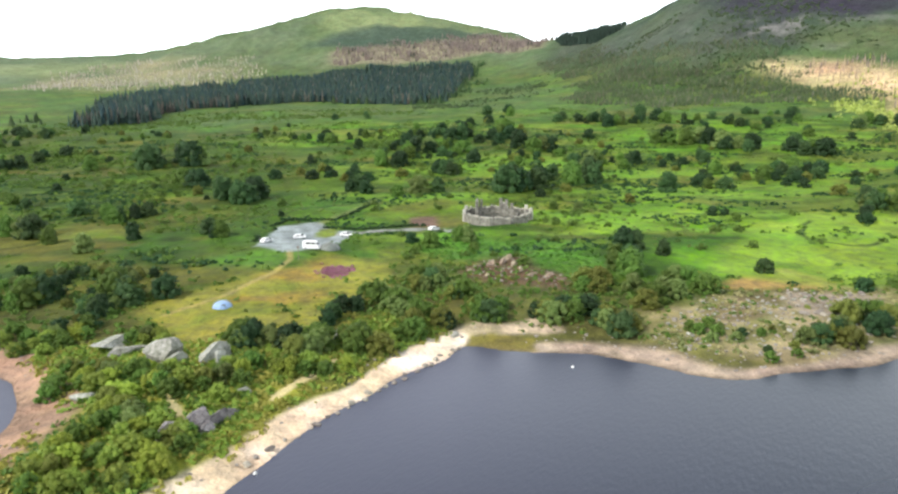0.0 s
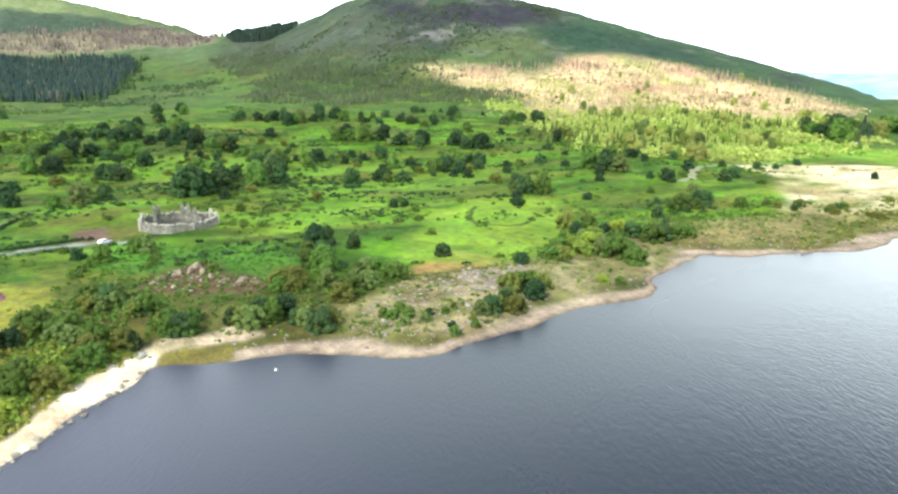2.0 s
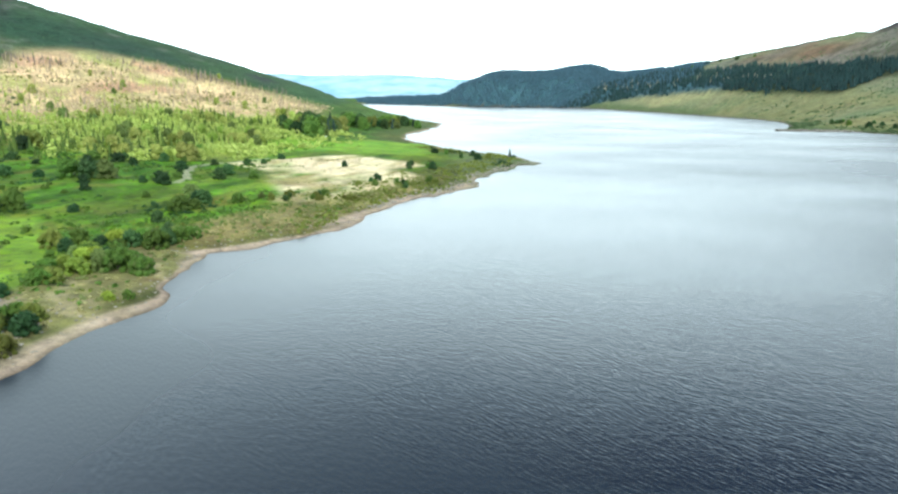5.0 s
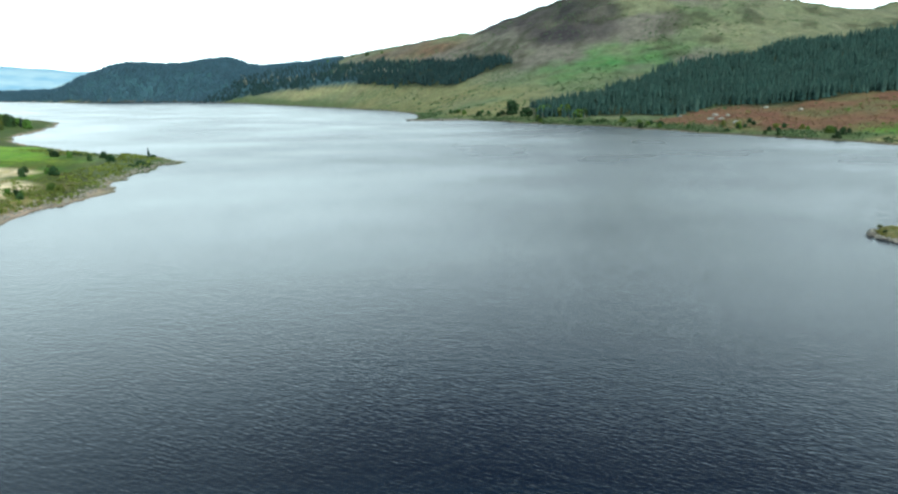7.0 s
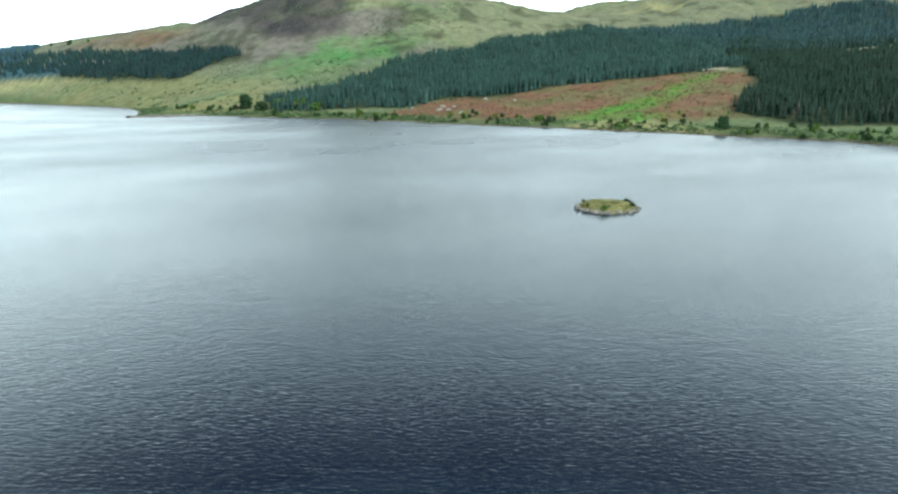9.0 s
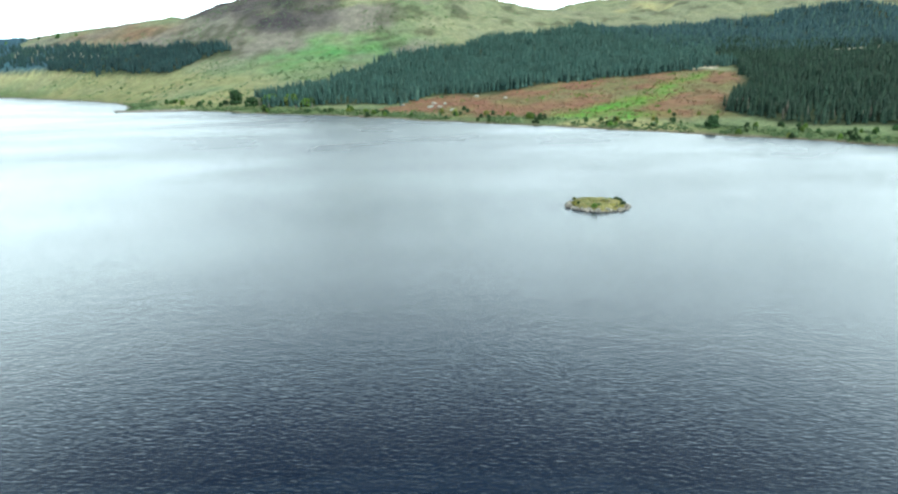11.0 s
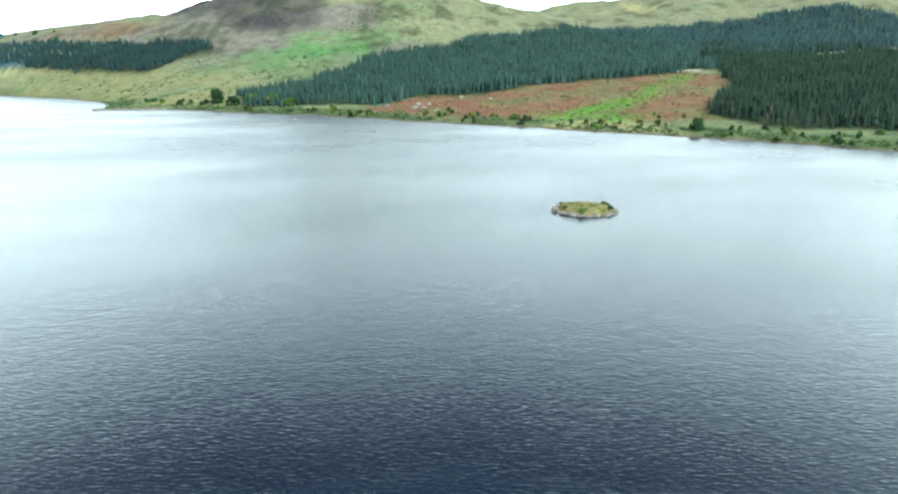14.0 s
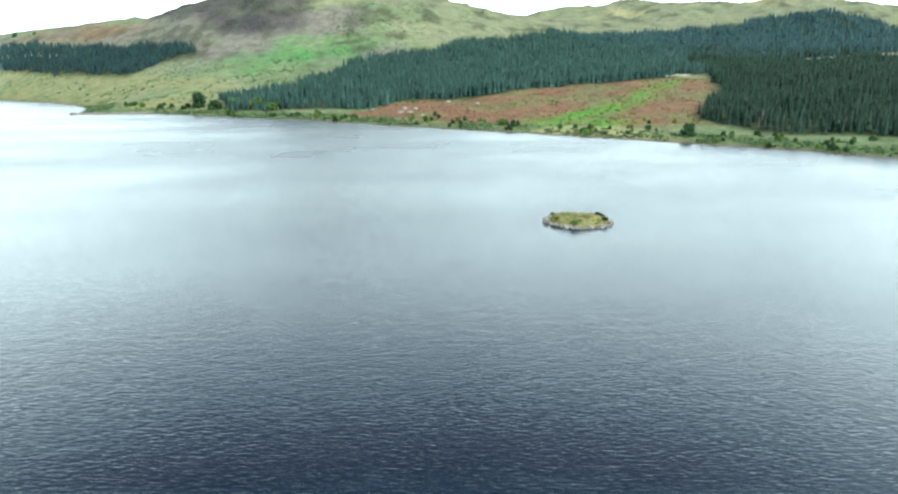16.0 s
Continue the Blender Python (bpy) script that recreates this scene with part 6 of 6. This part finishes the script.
    outcrop(k + 1, DARK_CRAGS, x, y, sx, sy, sz, turn, "dark jagged rock outcrop above the pale beach")
PALE_CRAGS = []
for crag in CRAGS:
    PALE_CRAGS.append(crag.copy())
    PALE_CRAGS[-1].materials[0] = TAN_ROCK
for k, (x, y, sx, sy, sz, turn) in enumerate([(8.5, 182, 1.1, 0.8, 0.8, 20), (11.5, 185.5, 1.4, 0.9, 1.0, 60), (15, 187, 1.8, 1.1, 1.3, 35), (18.5, 190, 1.6, 1.2, 1.7, 70), (20.5, 194.5, 1.5, 1.0, 1.6, 10), (21.5, 187, 1.4, 1.2, 1.5, 50),
                                              (22.5, 181, 1.3, 1.0, 1.2, 80), (25.5, 178, 1.6, 0.9, 1.0, 25), (29.5, 176, 1.9, 1.0, 0.9, 15), (17.5, 180, 1.0, 0.8, 0.8, 65), (26.5, 171, 1.2, 0.8, 0.8, 40), (32.5, 172, 1.3, 0.9, 0.8, 5), (13, 177, 0.9, 0.7, 0.7, 30)]):
    outcrop(k, PALE_CRAGS, x, y, sx, sy * 0.8, sz * 0.7, turn, "pale broken rock outcrop on the brown bank")
stone_rng = np.random.default_rng(31)
for k in range(34):
    q = stone_rng.uniform(0, 1)
    x, y = 9 + 22 * stone_rng.uniform(0, 1), 172 + 22 * stone_rng.uniform(0, 1)
    if in_polygon(np.array([x]), np.array([y]), SCREE)[0]:
        s = stone_rng.uniform(0.25, 0.6)
        boulder("boulder", x, y, s, s * stone_rng.uniform(0.6, 1), s * stone_rng.uniform(0.5, 0.9), stone_rng.uniform(0, 360), PALE_ROCK, "pale tumbled boulder on the bare bank", "boulders on the bank", k=k)
for k in range(230):
    x, y = stone_rng.uniform(42, 110), stone_rng.uniform(122, 157)
    if in_polygon(np.array([x]), np.array([y]), BOULDER_SHORE)[0] and ground_z(x, y) > 0.2:
        s = stone_rng.uniform(0.25, 0.62) * (1.5 if k % 23 == 0 else 1)
        boulder("boulder", x, y, s, s * stone_rng.uniform(0.6, 1), s * stone_rng.uniform(0.4, 0.8), stone_rng.uniform(0, 360), PALE_ROCK if k % 3 == 0 else ROCK, "pale grey boulder on the stony shore", "shore boulders", k=k)
for k in range(90):
    x, y = stone_rng.uniform(79, 107), stone_rng.uniform(141, 161)
    if in_polygon(np.array([x]), np.array([y]), ROCK_PILE)[0]:
        s = stone_rng.uniform(0.35, 0.8)
        boulder("boulder", x, y, s, s * stone_rng.uniform(0.6, 1), s * stone_rng.uniform(0.5, 0.9), stone_rng.uniform(0, 360), PALE_ROCK, "pale boulder heaped below the grassy bank", "boulder heap", k=k)
for k in range(26):
    t = k / 25
    x, y = -27 + 31 * t + stone_rng.uniform(-0.7, 0.7), 87 + 45 * t ** 0.9 + stone_rng.uniform(-0.7, 0.7)
    s = stone_rng.uniform(0.35, 0.8)
    boulder("boulder", x, y, s, s * 0.8, s * 0.7, stone_rng.uniform(0, 360), PALE_ROCK, "pinkish stone in the row along the beach", "beach stones", k=k, z=max(0.0, ground_z(x, y)))
boulder("boulder", 3.2, 137.5, 1.0, 0.8, 1.0, 20, ROCK, "dark upright rock at the end of the beach", k=3)
for k, (x, y) in enumerate([(796, -379), (748, -394), (760, -405), (751, -416), (712, -479), (764, -470), (735, -400), (705, -400)]):
    boulder("boulder", x, y, 4.2 - 0.3 * (k % 4), 2.3, 2.4, 40 * k, ROCK if k % 2 else PALE_ROCK, "pale rock in the bracken across the loch", "far rocks", k=k)


def loose_stones(name, label, places, material):
    """Small stones joined: low-poly lumps."""
    rng = np.random.default_rng(len(places))
    bm = bmesh.new()
    bmesh.ops.create_icosphere(bm, subdivisions=1, radius=1.0)
    base = np.array([v.co for v in bm.verts])
    tri = np.array([[v.index for v in f.verts] for f in bm.faces])
    bm.free()
    V, F = [], []
    for k, (x, y, z, r) in enumerate(places):
        s = r * rng.uniform(0.7, 1.3, 3) * np.array((1, 1, 0.6))
        a = rng.uniform(0, 6.28)
        v = base * (1 + 0.25 * rng.normal(size=(len(base), 1))) * s
        V.append(np.stack([v[:, 0] * math.cos(a) - v[:, 1] * math.sin(a) + x, v[:, 0] * math.sin(a) + v[:, 1] * math.cos(a) + y, v[:, 2] + z + r * 0.15], 1))
        F.append(tri + k * len(base))
    ob = mesh_object(name, np.concatenate(V), np.concatenate(F), material)
    return tagged(ob, label, "stones", kind="stuff")


def on_shore(x, y, d):
    return (1 - step(3, 8, d)) * step(200, 260, x) * 0.5 + (1 - step(6, 14, d)) * (0.12 + 0.4 * step(8, 30, x)) + area_mask(x, y, BOULDER_SHORE, 3) * 0.9 + area_mask(x, y, SCREE, 2) * 0.3


loose_stones("shore_stones", "small pale stones strewn along the shore", np.concatenate([scatter(41, 26000, -36, 76, 78, 300, on_shore, (0.12, 0.45))[:4200], scatter(42, 30000, 60, 78, 300, 640, on_shore, (0.25, 0.8))[:1200]]), PALE_ROCK)


# ---- the stony island ----
def build_island(cx, cy, radius):
    isle = thing("island", pose(cx, cy, 0), "small round grassy island ringed with grey stones", "island")
    rings, seg = 14, 64
    V, F = [], []
    for i in range(rings + 1):
        for j in range(seg):
            a, q = 6.2832 * j / seg, i / rings
            r = radius * q * (1 + 0.06 * math.sin(3 * a + 1) + 0.05 * math.sin(5 * a))
            x, y = r * math.cos(a), r * math.sin(a)
            z = 2.7 * (1 - q ** 3) + 0.55 * noise.noise((x * 0.35, y * 0.35, 3)) + 0.25 * noise.noise((x * 0.9, y * 0.9, 8)) - 0.6 * q ** 6
            if 0.55 < q < 0.8:
                z += 0.35
            V.append((x, y, z))
    for i in range(rings):
        for j in range(seg):
            k = (j + 1) % seg
            F.append((i * seg + j, (i + 1) * seg + j, (i + 1) * seg + k, i * seg + k))
    mesh_object("mound", V, F, TURF, isle, "yellow green rough turf", True)
    rng = np.random.default_rng(51)
    a, q = rng.uniform(0, 6.283, 420), np.sqrt(rng.uniform(0, 0.72, 420))
    for leaf, label, pick in ((LEAF_OLIVE, "olive rushes and heather over the island", a < 2.6), (LEAF_OCHRE, "pale ochre grass tufts over the island", (a >= 2.6) & (a < 5.2)), (LARCH_TWIGS, "brown dead bracken on the island", a >= 5.2)):
        places = [(cx + radius * w * math.cos(v * 2.7), cy + radius * w * math.sin(v * 2.7), 2.5 * (1 - w ** 3), rng.uniform(0.25, 0.6)) for v, w in zip(a[pick], q[pick])]
        leafy_stuff("island_tussocks", label, places, leaf, 9, 0.36, "undergrowth", 0.8)
    for k in range(96):
        a = 6.2832 * k / 96 + rng.uniform(-0.03, 0.03)
        r = radius * rng.uniform(0.9, 1.06)
        s = rng.uniform(0.5, 1.3)
        boulder("stone", r * math.cos(a), r * math.sin(a), s, s * rng.uniform(0.7, 1), s * rng.uniform(0.6, 1.1), rng.uniform(0, 360), PALE_ROCK if k % 4 == 0 else DARK_ROCK, "", parent=isle, z=0.05, k=k)
    for k, (da, q, h) in enumerate([(200, 0.75, 1.9), (214, 0.62, 1.3), (186, 0.8, 1.5), (172, 0.7, 1.0), (84, 0.7, 1.1), (72, 0.82, 1.4), (20, 0.72, 0.9), (326, 0.85, 1.2), (318, 0.7, 0.8), (246, 0.35, 0.6), (160, 0.86, 1.3)]):
        a = radians(da + 60)
        plant(("islet", k % 4), cx + radius * q * math.cos(a), cy + radius * q * math.sin(a), h, rng, "low dark green bush on the stony island", "island bushes", 1.55, 1.6)


build_island(198.5, -177.5, 11.4)


def build_gravel_bar(ax, ay, bx, by, half, tall):
    """A low bar of stones that runs out from the far shore, thinning towards its tip."""
    bar = thing("gravel_bar", pose(ax, ay, 0, 0, 0, math.degrees(math.atan2(by - ay, bx - ax))), "low dark stony bar running out from the far shore", "shoal")
    length, V, F, n, m = math.hypot(bx - ax, by - ay), [], [], 40, 12
    for i in range(n + 1):
        t = i / n
        w = half * (0.35 + 0.65 * math.sin(math.pi * min(1, 0.15 + t * 0.8))) * (1 + 0.25 * noise.noise((t * 7, 1, 0)))
        for j in range(m + 1):
            s = 2 * j / m - 1
            z = tall * (1 - s * s) * (0.5 + 0.5 * math.sin(math.pi * t)) * (1 + 0.6 * noise.noise((t * 15, s * 2, 4))) - 0.25
            V.append((t * length, s * w + 2 * noise.noise((t * 4, 9, 0)), z))
    for i in range(n):
        for j in range(m):
            F.append((i * (m + 1) + j, (i + 1) * (m + 1) + j, (i + 1) * (m + 1) + j + 1, i * (m + 1) + j + 1))
    mesh_object("bank", V, F, DARK_ROCK, bar, "", True)
    rng = np.random.default_rng(52)
    for k in range(60):
        s = rng.uniform(0.6, 1.9)
        boulder("stone", rng.uniform(0, length), rng.normal() * half * 0.4, s, s * 0.8, s * rng.uniform(0.6, 1.0), rng.uniform(0, 360), DARK_ROCK, "", parent=bar, z=tall * 0.5, k=k)


build_gravel_bar(1012, -150, 1016, -60, 10.0, 2.6)


# ---- the ruined castle: eleven-sided curtain wall ----
def ragged_wall(name, a, b, thick, heights, parent, gap=None, base=-0.8):
    """A wall from a to b, of blocks of uneven height; gap: (from, to, lintel height) along its length 0..1."""
    bm = bmesh.new()
    a, b = Vector((*a, 0)), Vector((*b, 0))
    run = b - a
    side = Vector((-run.y, run.x, 0)).normalized() * thick / 2
    n = len(heights)
    for k, h in enumerate(heights):
        t0, t1 = k / n, (k + 1) / n
        low = base
        if gap and gap[0] < (t0 + t1) / 2 < gap[1]:
            low = gap[2]
        p, q = a + run * t0, a + run * t1
        lean = 0.06
        c = [p + side, q + side, q - side, p - side]
        vs = [bm.verts.new((v.x, v.y, low)) for v in c]
        up = [bm.verts.new((v.x * (1 - lean * 0.02), v.y * (1 - lean * 0.02), h + 0.25 * noise.noise((v.x * 1.3, v.y * 1.3, k)))) for v in c]
        bm.faces.new(vs)
        bm.faces.new(up)
        for i in range(4):
            j = (i + 1) % 4
            bm.faces.new((vs[i], vs[j], up[j], up[i]))
    bmesh.ops.remove_doubles(bm, verts=bm.verts, dist=0.002)
    return part(name, bm, MASONRY, parent)


def build_castle(cx, cy, radius):
    castle = thing("castle_ruin", pose(cx, cy, ground_z(cx, cy - 8) - 0.2), "roofless grey stone castle ruin with an eleven-sided curtain wall", "castle")
    rng = np.random.default_rng(61)
    corner = [(radius * math.cos(radians(-90 + 16 + 360 / 11 * k)), radius * math.sin(radians(-90 + 16 + 360 / 11 * k))) for k in range(11)]
    inner = (radius - 1.1) / radius
    for k in range(11):
        a, b = [tuple(v * inner for v in corner[j % 11]) for j in (k, k + 1)]
        mid = (corner[k][1] + corner[(k + 1) % 11][1]) / 2 / radius
        left = (corner[k][0] + corner[(k + 1) % 11][0]) / 2 / radius
        base = 2.5 + 0.5 * max(0, mid) + 4.0 * max(0, abs(left) - 0.8)
        hs = [base + rng.normal() * 0.22 + (rng.uniform(0.4, 1.6) if mid > 0.3 and rng.uniform() < 0.25 else 0) - (0.8 if rng.uniform() < 0.12 else 0) for _ in range(9)]
        ragged_wall("curtain_wall", a, b, 1.0, hs, castle, gap=(0.38, 0.66, 2.2) if k == 1 else None)
        # paler stones along the wall tops give the bright rim by colour
        bm, u = bmesh.new(), Vector((b[0] - a[0], b[1] - a[1], 0)) / 9
        for q, h in enumerate(hs):
            if rng.uniform() < 0.75:
                cylinder(bm, Vector((*a, h + 0.05)) + u * q, Vector((*a, h + 0.05)) + u * (q + 1), 0.34, 0.34, 5)
        part("wallhead", bm, WALLHEAD, castle, "pale weathered wallhead stones, bright rim put into their colour")
        bm = bmesh.new()
        cylinder(bm, (*[v * inner for v in corner[k]], -0.8), (*[v * inner for v in corner[k]], base + rng.uniform(0, 0.6) + (1.2 if abs(corner[k][0]) > 0.88 * radius else 0)), 0.75, 0.65, 8)
        part("corner_pier", bm, WALLHEAD if abs(corner[k][0]) > 0.88 * radius else MASONRY, castle)
    for a, b, hs in (((-7.5, -3), (-7.5, 6), (0.8, 1.0, 1.6, 2.6, 7.0, 5.0)), ((-7.5, 5.5), (-4.5, 6.2), (7.2, 2.0, 6.8, 2.4)), ((1.5, 7.0), (7.5, 5.0), (7.0, 2.6, 6.6, 2.8, 5.2, 2.0)), ((4, -6), (8, 2), (1.2, 1.8, 1.4, 2.2)), ((-6, -6.5), (2, -7), (1.0, 1.6, 1.2, 0.9))):
        ragged_wall("inner_wall", a, b, 0.9, hs, castle)
    bm = bmesh.new()
    bmesh.ops.create_circle(bm, cap_ends=True, segments=22, radius=radius - 1.5)
    for v in bm.verts:
        v.co.z = 0.35
    part("courtyard", bm, COURT, castle, "worn grass and gravel courtyard")


COURT = surface("courtyard_gravel", (0.10, 0.095, 0.08), (0.07, 0.075, 0.05), 2.5, 0.4, 0.95)
build_castle(22.2, 249.8, 13.6)


# ---- vehicles, tents, post ----
def wheel(parent, x, y, r):
    bm = bmesh.new()
    cylinder(bm, (x, y - 0.11, r), (x, y + 0.11, r), r, r, 14)
    w = part("wheel", bm, TYRE, parent)
    bm = bmesh.new()
    cylinder(bm, (x, y - 0.125, r), (x, y + 0.125, r), r * 0.6, r * 0.6, 10)
    part("rim", bm, STEEL, w)


def profile_body(bm, outline, half, tuck=0.0):
    """Extrudes a side outline (x, z) across the vehicle; the upper part tucks in."""
    top = max(z for _, z in outline)
    rows = []
    for s in (-1, 1):
        rows.append([bm.verts.new((x, s * (half - tuck * (z / top) ** 2), z)) for x, z in outline])
    n = len(outline)
    for i in range(n):
        j = (i + 1) % n
        bm.faces.new((rows[0][i], rows[0][j], rows[1][j], rows[1][i]))
    bm.faces.new(rows[0])
    bm.faces.new(rows[1][::-1])


def vehicle(name, x, y, turn, label, category, outline, half, tuck, glass, wheels, radius, paint):
    v = thing(name, pose(x, y, ground_z(x, y) + 0.03, 0, 0, turn), label, category)
    bm = bmesh.new()
    profile_body(bm, outline, half, tuck)
    bmesh.ops.bevel(bm, geom=list(bm.edges), offset=0.05, segments=2, affect="EDGES")
    part("body", bm, paint, v)
    for (x0, z0), (x1, z1), w in glass:
        bm = bmesh.new()
        d = Vector((x1 - x0, 0, z1 - z0)).normalized()
        nrm = Vector((d.z, 0, -d.x)) * 0.012
        q = [bm.verts.new(Vector((px, s * w, pz)) + nrm) for px, pz, s in ((x0, z0, -1), (x0, z0, 1), (x1, z1, 1), (x1, z1, -1))]
        f = bm.faces.new(q)
        bmesh.ops.solidify(bm, geom=[f], thickness=-0.02)
        part("windscreen", bm, DARK_GLASS, v)
    top = max(z for _, z in outline)
    for s in (-1, 1):
        for x0, x1 in ((-0.28, 0.02), (0.06, 0.3)):
            bm = bmesh.new()
            length = abs(max(p[0] for p in outline) - min(p[0] for p in outline))
            box(bm, (x0 + x1) / 2 * length, s * (half - tuck * 0.62 + 0.012), top * 0.76, (x1 - x0) * length, 0.03, top * 0.24, 0.01)
            part("side_window", bm, DARK_GLASS, v)
    for wx in wheels:
        for s in (-1, 1):
            wheel(v, wx, s * (half - 0.1), radius)
    front = max(p[0] for p in outline)
    for s in (-1, 1):
        bm = bmesh.new()
        box(bm, front - 0.03, s * half * 0.72, top * 0.36, 0.1, 0.3, 0.16, 0.02)
        part("headlight", bm, STEEL, v)
        bm = bmesh.new()
        box(bm, -front + 0.03, s * half * 0.78, top * 0.42, 0.1, 0.16, 0.3, 0.02)
        part("tail_light", bm, RED_LENS, v)
    return v


VAN = [(-2.7, 0.35), (2.55, 0.35), (2.7, 0.6), (2.62, 1.1), (2.25, 1.3), (1.65, 2.25), (1.2, 2.6), (-2.6, 2.6), (-2.7, 2.4)]
CAR = [(-2.05, 0.28), (2.0, 0.28), (2.05, 0.6), (1.95, 0.78), (1.05, 0.95), (0.4, 1.42), (-1.3, 1.45), (-1.95, 0.98), (-2.05, 0.8)]


def camper(x, y, turn, label):
    vehicle("campervan", x, y, turn, label, "van", VAN, 1.02, 0.1, [((2.24, 1.34), (1.68, 2.2), 0.82)], (-1.7, 1.75), 0.34, WHITE_PAINT)


def hatchback(x, y, turn, label, paint):
    vehicle("car", x, y, turn, label, "car", CAR, 0.88, 0.16, [((1.02, 0.99), (0.44, 1.38), 0.66), ((-1.9, 1.02), (-1.34, 1.4), 0.62)], (-1.3, 1.3), 0.31, paint)


camper(-39.0, 205.0, -12, "white campervan parked at the gravel car park edge")
hatchback(-46.0, 221.5, 10, "white car parked in the middle of the gravel car park", WHITE_PAINT)
hatchback(-31.0, 225.5, -15, "small white car parked beside the access road", WHITE_PAINT)
hatchback(-55.0, 213.5, 60, "white and dark car at the car park edge", WHITE_PAINT)
hatchback(-1.5, 236.5, 40, "white car on the track below the castle wall", WHITE_PAINT)


hatchback(584, 367, 30, "white car parked on the lane below the headland wood", WHITE_PAINT)


def dome_tent(x, y, radius, tall, turn, cloth, label):
    tent = thing("tent", pose(x, y, ground_z(x, y), 0, 0, turn), label, "tent")
    V, F, seg, rings = [], [], 20, 7
    for i in range(rings):
        q = i / (rings - 1)
        for j in range(seg):
            a = 6.2832 * j / seg
            r = radius * math.cos(q * 1.5) * (1 + 0.05 * math.cos(4 * a))
            V.append((r * math.cos(a) * 1.15, r * math.sin(a) * 0.9, tall * math.sin(q * 1.5) - 0.05))
    for i in range(rings - 1):
        for j in range(seg):
            k = (j + 1) % seg
            F.append((i * seg + j, i * seg + k, (i + 1) * seg + k, (i + 1) * seg + j))
    F.append([(rings - 1) * seg + j for j in range(seg)])
    mesh_object("flysheet", V, F, cloth, tent, "", True)
    for s in (-1, 1):
        bm = bmesh.new()
        for k in range(12):
            a0, a1 = math.pi * k / 12, math.pi * (k + 1) / 12
            p = [(math.cos(a) * radius * 1.17 * s, math.cos(a) * radius * 0.9, math.sin(a) * (tall + 0.06)) for a in (a0, a1)]
            cylinder(bm, p[0], p[1], 0.03, 0.03, 5)
        part("pole", bm, STEEL, tent)
    bm = bmesh.new()
    box(bm, 0.2, -radius * 0.78, tall * 0.34, radius * 0.75, 0.14, tall * 0.6, 0.03, 0.5)
    part("door_flap", bm, CANVAS_GREY, tent, "dark zipped door flap")


dome_tent(-50.2, 151.5, 1.85, 1.7, 20, CANVAS_BLUE, "pale blue dome tent pitched on ochre grass")
dome_tent(-33.4, 205.0, 2.7, 2.3, 0, CANVAS_GREY, "grey green dome awning beside the campervan")


def sign_post(x, y):
    p = thing("sign_post", pose(x, y, ground_z(x, y)), "tall thin timber post on the ochre grass", "post")
    bm = bmesh.new()
    cylinder(bm, (0, 0, -0.3), (0, 0, 4.2), 0.09, 0.07, 8)
    part("post", bm, TIMBER, p)
    bm = bmesh.new()
    box(bm, 0, -0.09, 3.7, 0.7, 0.05, 0.5, 0.01)
    part("board", bm, TIMBER, p)


sign_post(-40.5, 192.0)


def buoy(x, y):
    b = thing("buoy", pose(x, y, 0), "small round white mooring buoy on the water", "buoy")
    bm = bmesh.new()
    bmesh.ops.create_uvsphere(bm, u_segments=14, v_segments=9, radius=0.3)
    for v in bm.verts:
        v.co.z = v.co.z * 0.85 + 0.12
    part("float", bm, BUOY, b, "", True)
    bm = bmesh.new()
    cylinder(bm, (0, 0, 0.34), (0, 0, 0.5), 0.05, 0.07, 8)
    part("ring", bm, STEEL, b)


buoy(25.3, 121.0)
buoy(-25.6, 85.0)


# ---- the furthest hills, beyond the head of the loch ----
def build_backdrop():
    V, F = [], []
    n = 160
    for i in range(n + 1):
        a = radians(48 + 46 * i / n)
        q = i / n
        top = 50 + 4750 * (0.0262 + 0.0045 * math.sin(q * 7 + 0.5) + 0.0016 * math.sin(q * 23)) + 6 * noise.noise((q * 30, 2, 0))
        for k in range(6):
            r = 4560 + 50 * k
            V.append((r * math.sin(a), r * math.cos(a), -5 + (top + 5) * math.sin(k / 5 * 1.5708)))
    for i in range(n):
        for k in range(5):
            F.append((i * 6 + k, (i + 1) * 6 + k, (i + 1) * 6 + k + 1, i * 6 + k + 1))
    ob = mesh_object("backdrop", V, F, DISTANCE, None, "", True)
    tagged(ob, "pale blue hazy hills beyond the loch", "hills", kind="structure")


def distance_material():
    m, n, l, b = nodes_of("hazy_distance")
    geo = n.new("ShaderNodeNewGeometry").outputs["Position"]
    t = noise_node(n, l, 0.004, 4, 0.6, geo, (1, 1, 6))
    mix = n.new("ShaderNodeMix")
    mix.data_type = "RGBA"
    # haze is painted as pale blue, and the hills glow faintly to keep it
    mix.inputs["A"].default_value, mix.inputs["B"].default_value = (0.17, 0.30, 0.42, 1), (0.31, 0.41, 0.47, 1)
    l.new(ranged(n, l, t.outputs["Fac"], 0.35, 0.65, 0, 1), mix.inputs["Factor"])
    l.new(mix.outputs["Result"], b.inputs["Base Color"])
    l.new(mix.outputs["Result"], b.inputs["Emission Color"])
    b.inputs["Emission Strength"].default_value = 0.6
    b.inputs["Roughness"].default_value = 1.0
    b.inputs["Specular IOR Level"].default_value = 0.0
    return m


DISTANCE = distance_material()
build_backdrop()
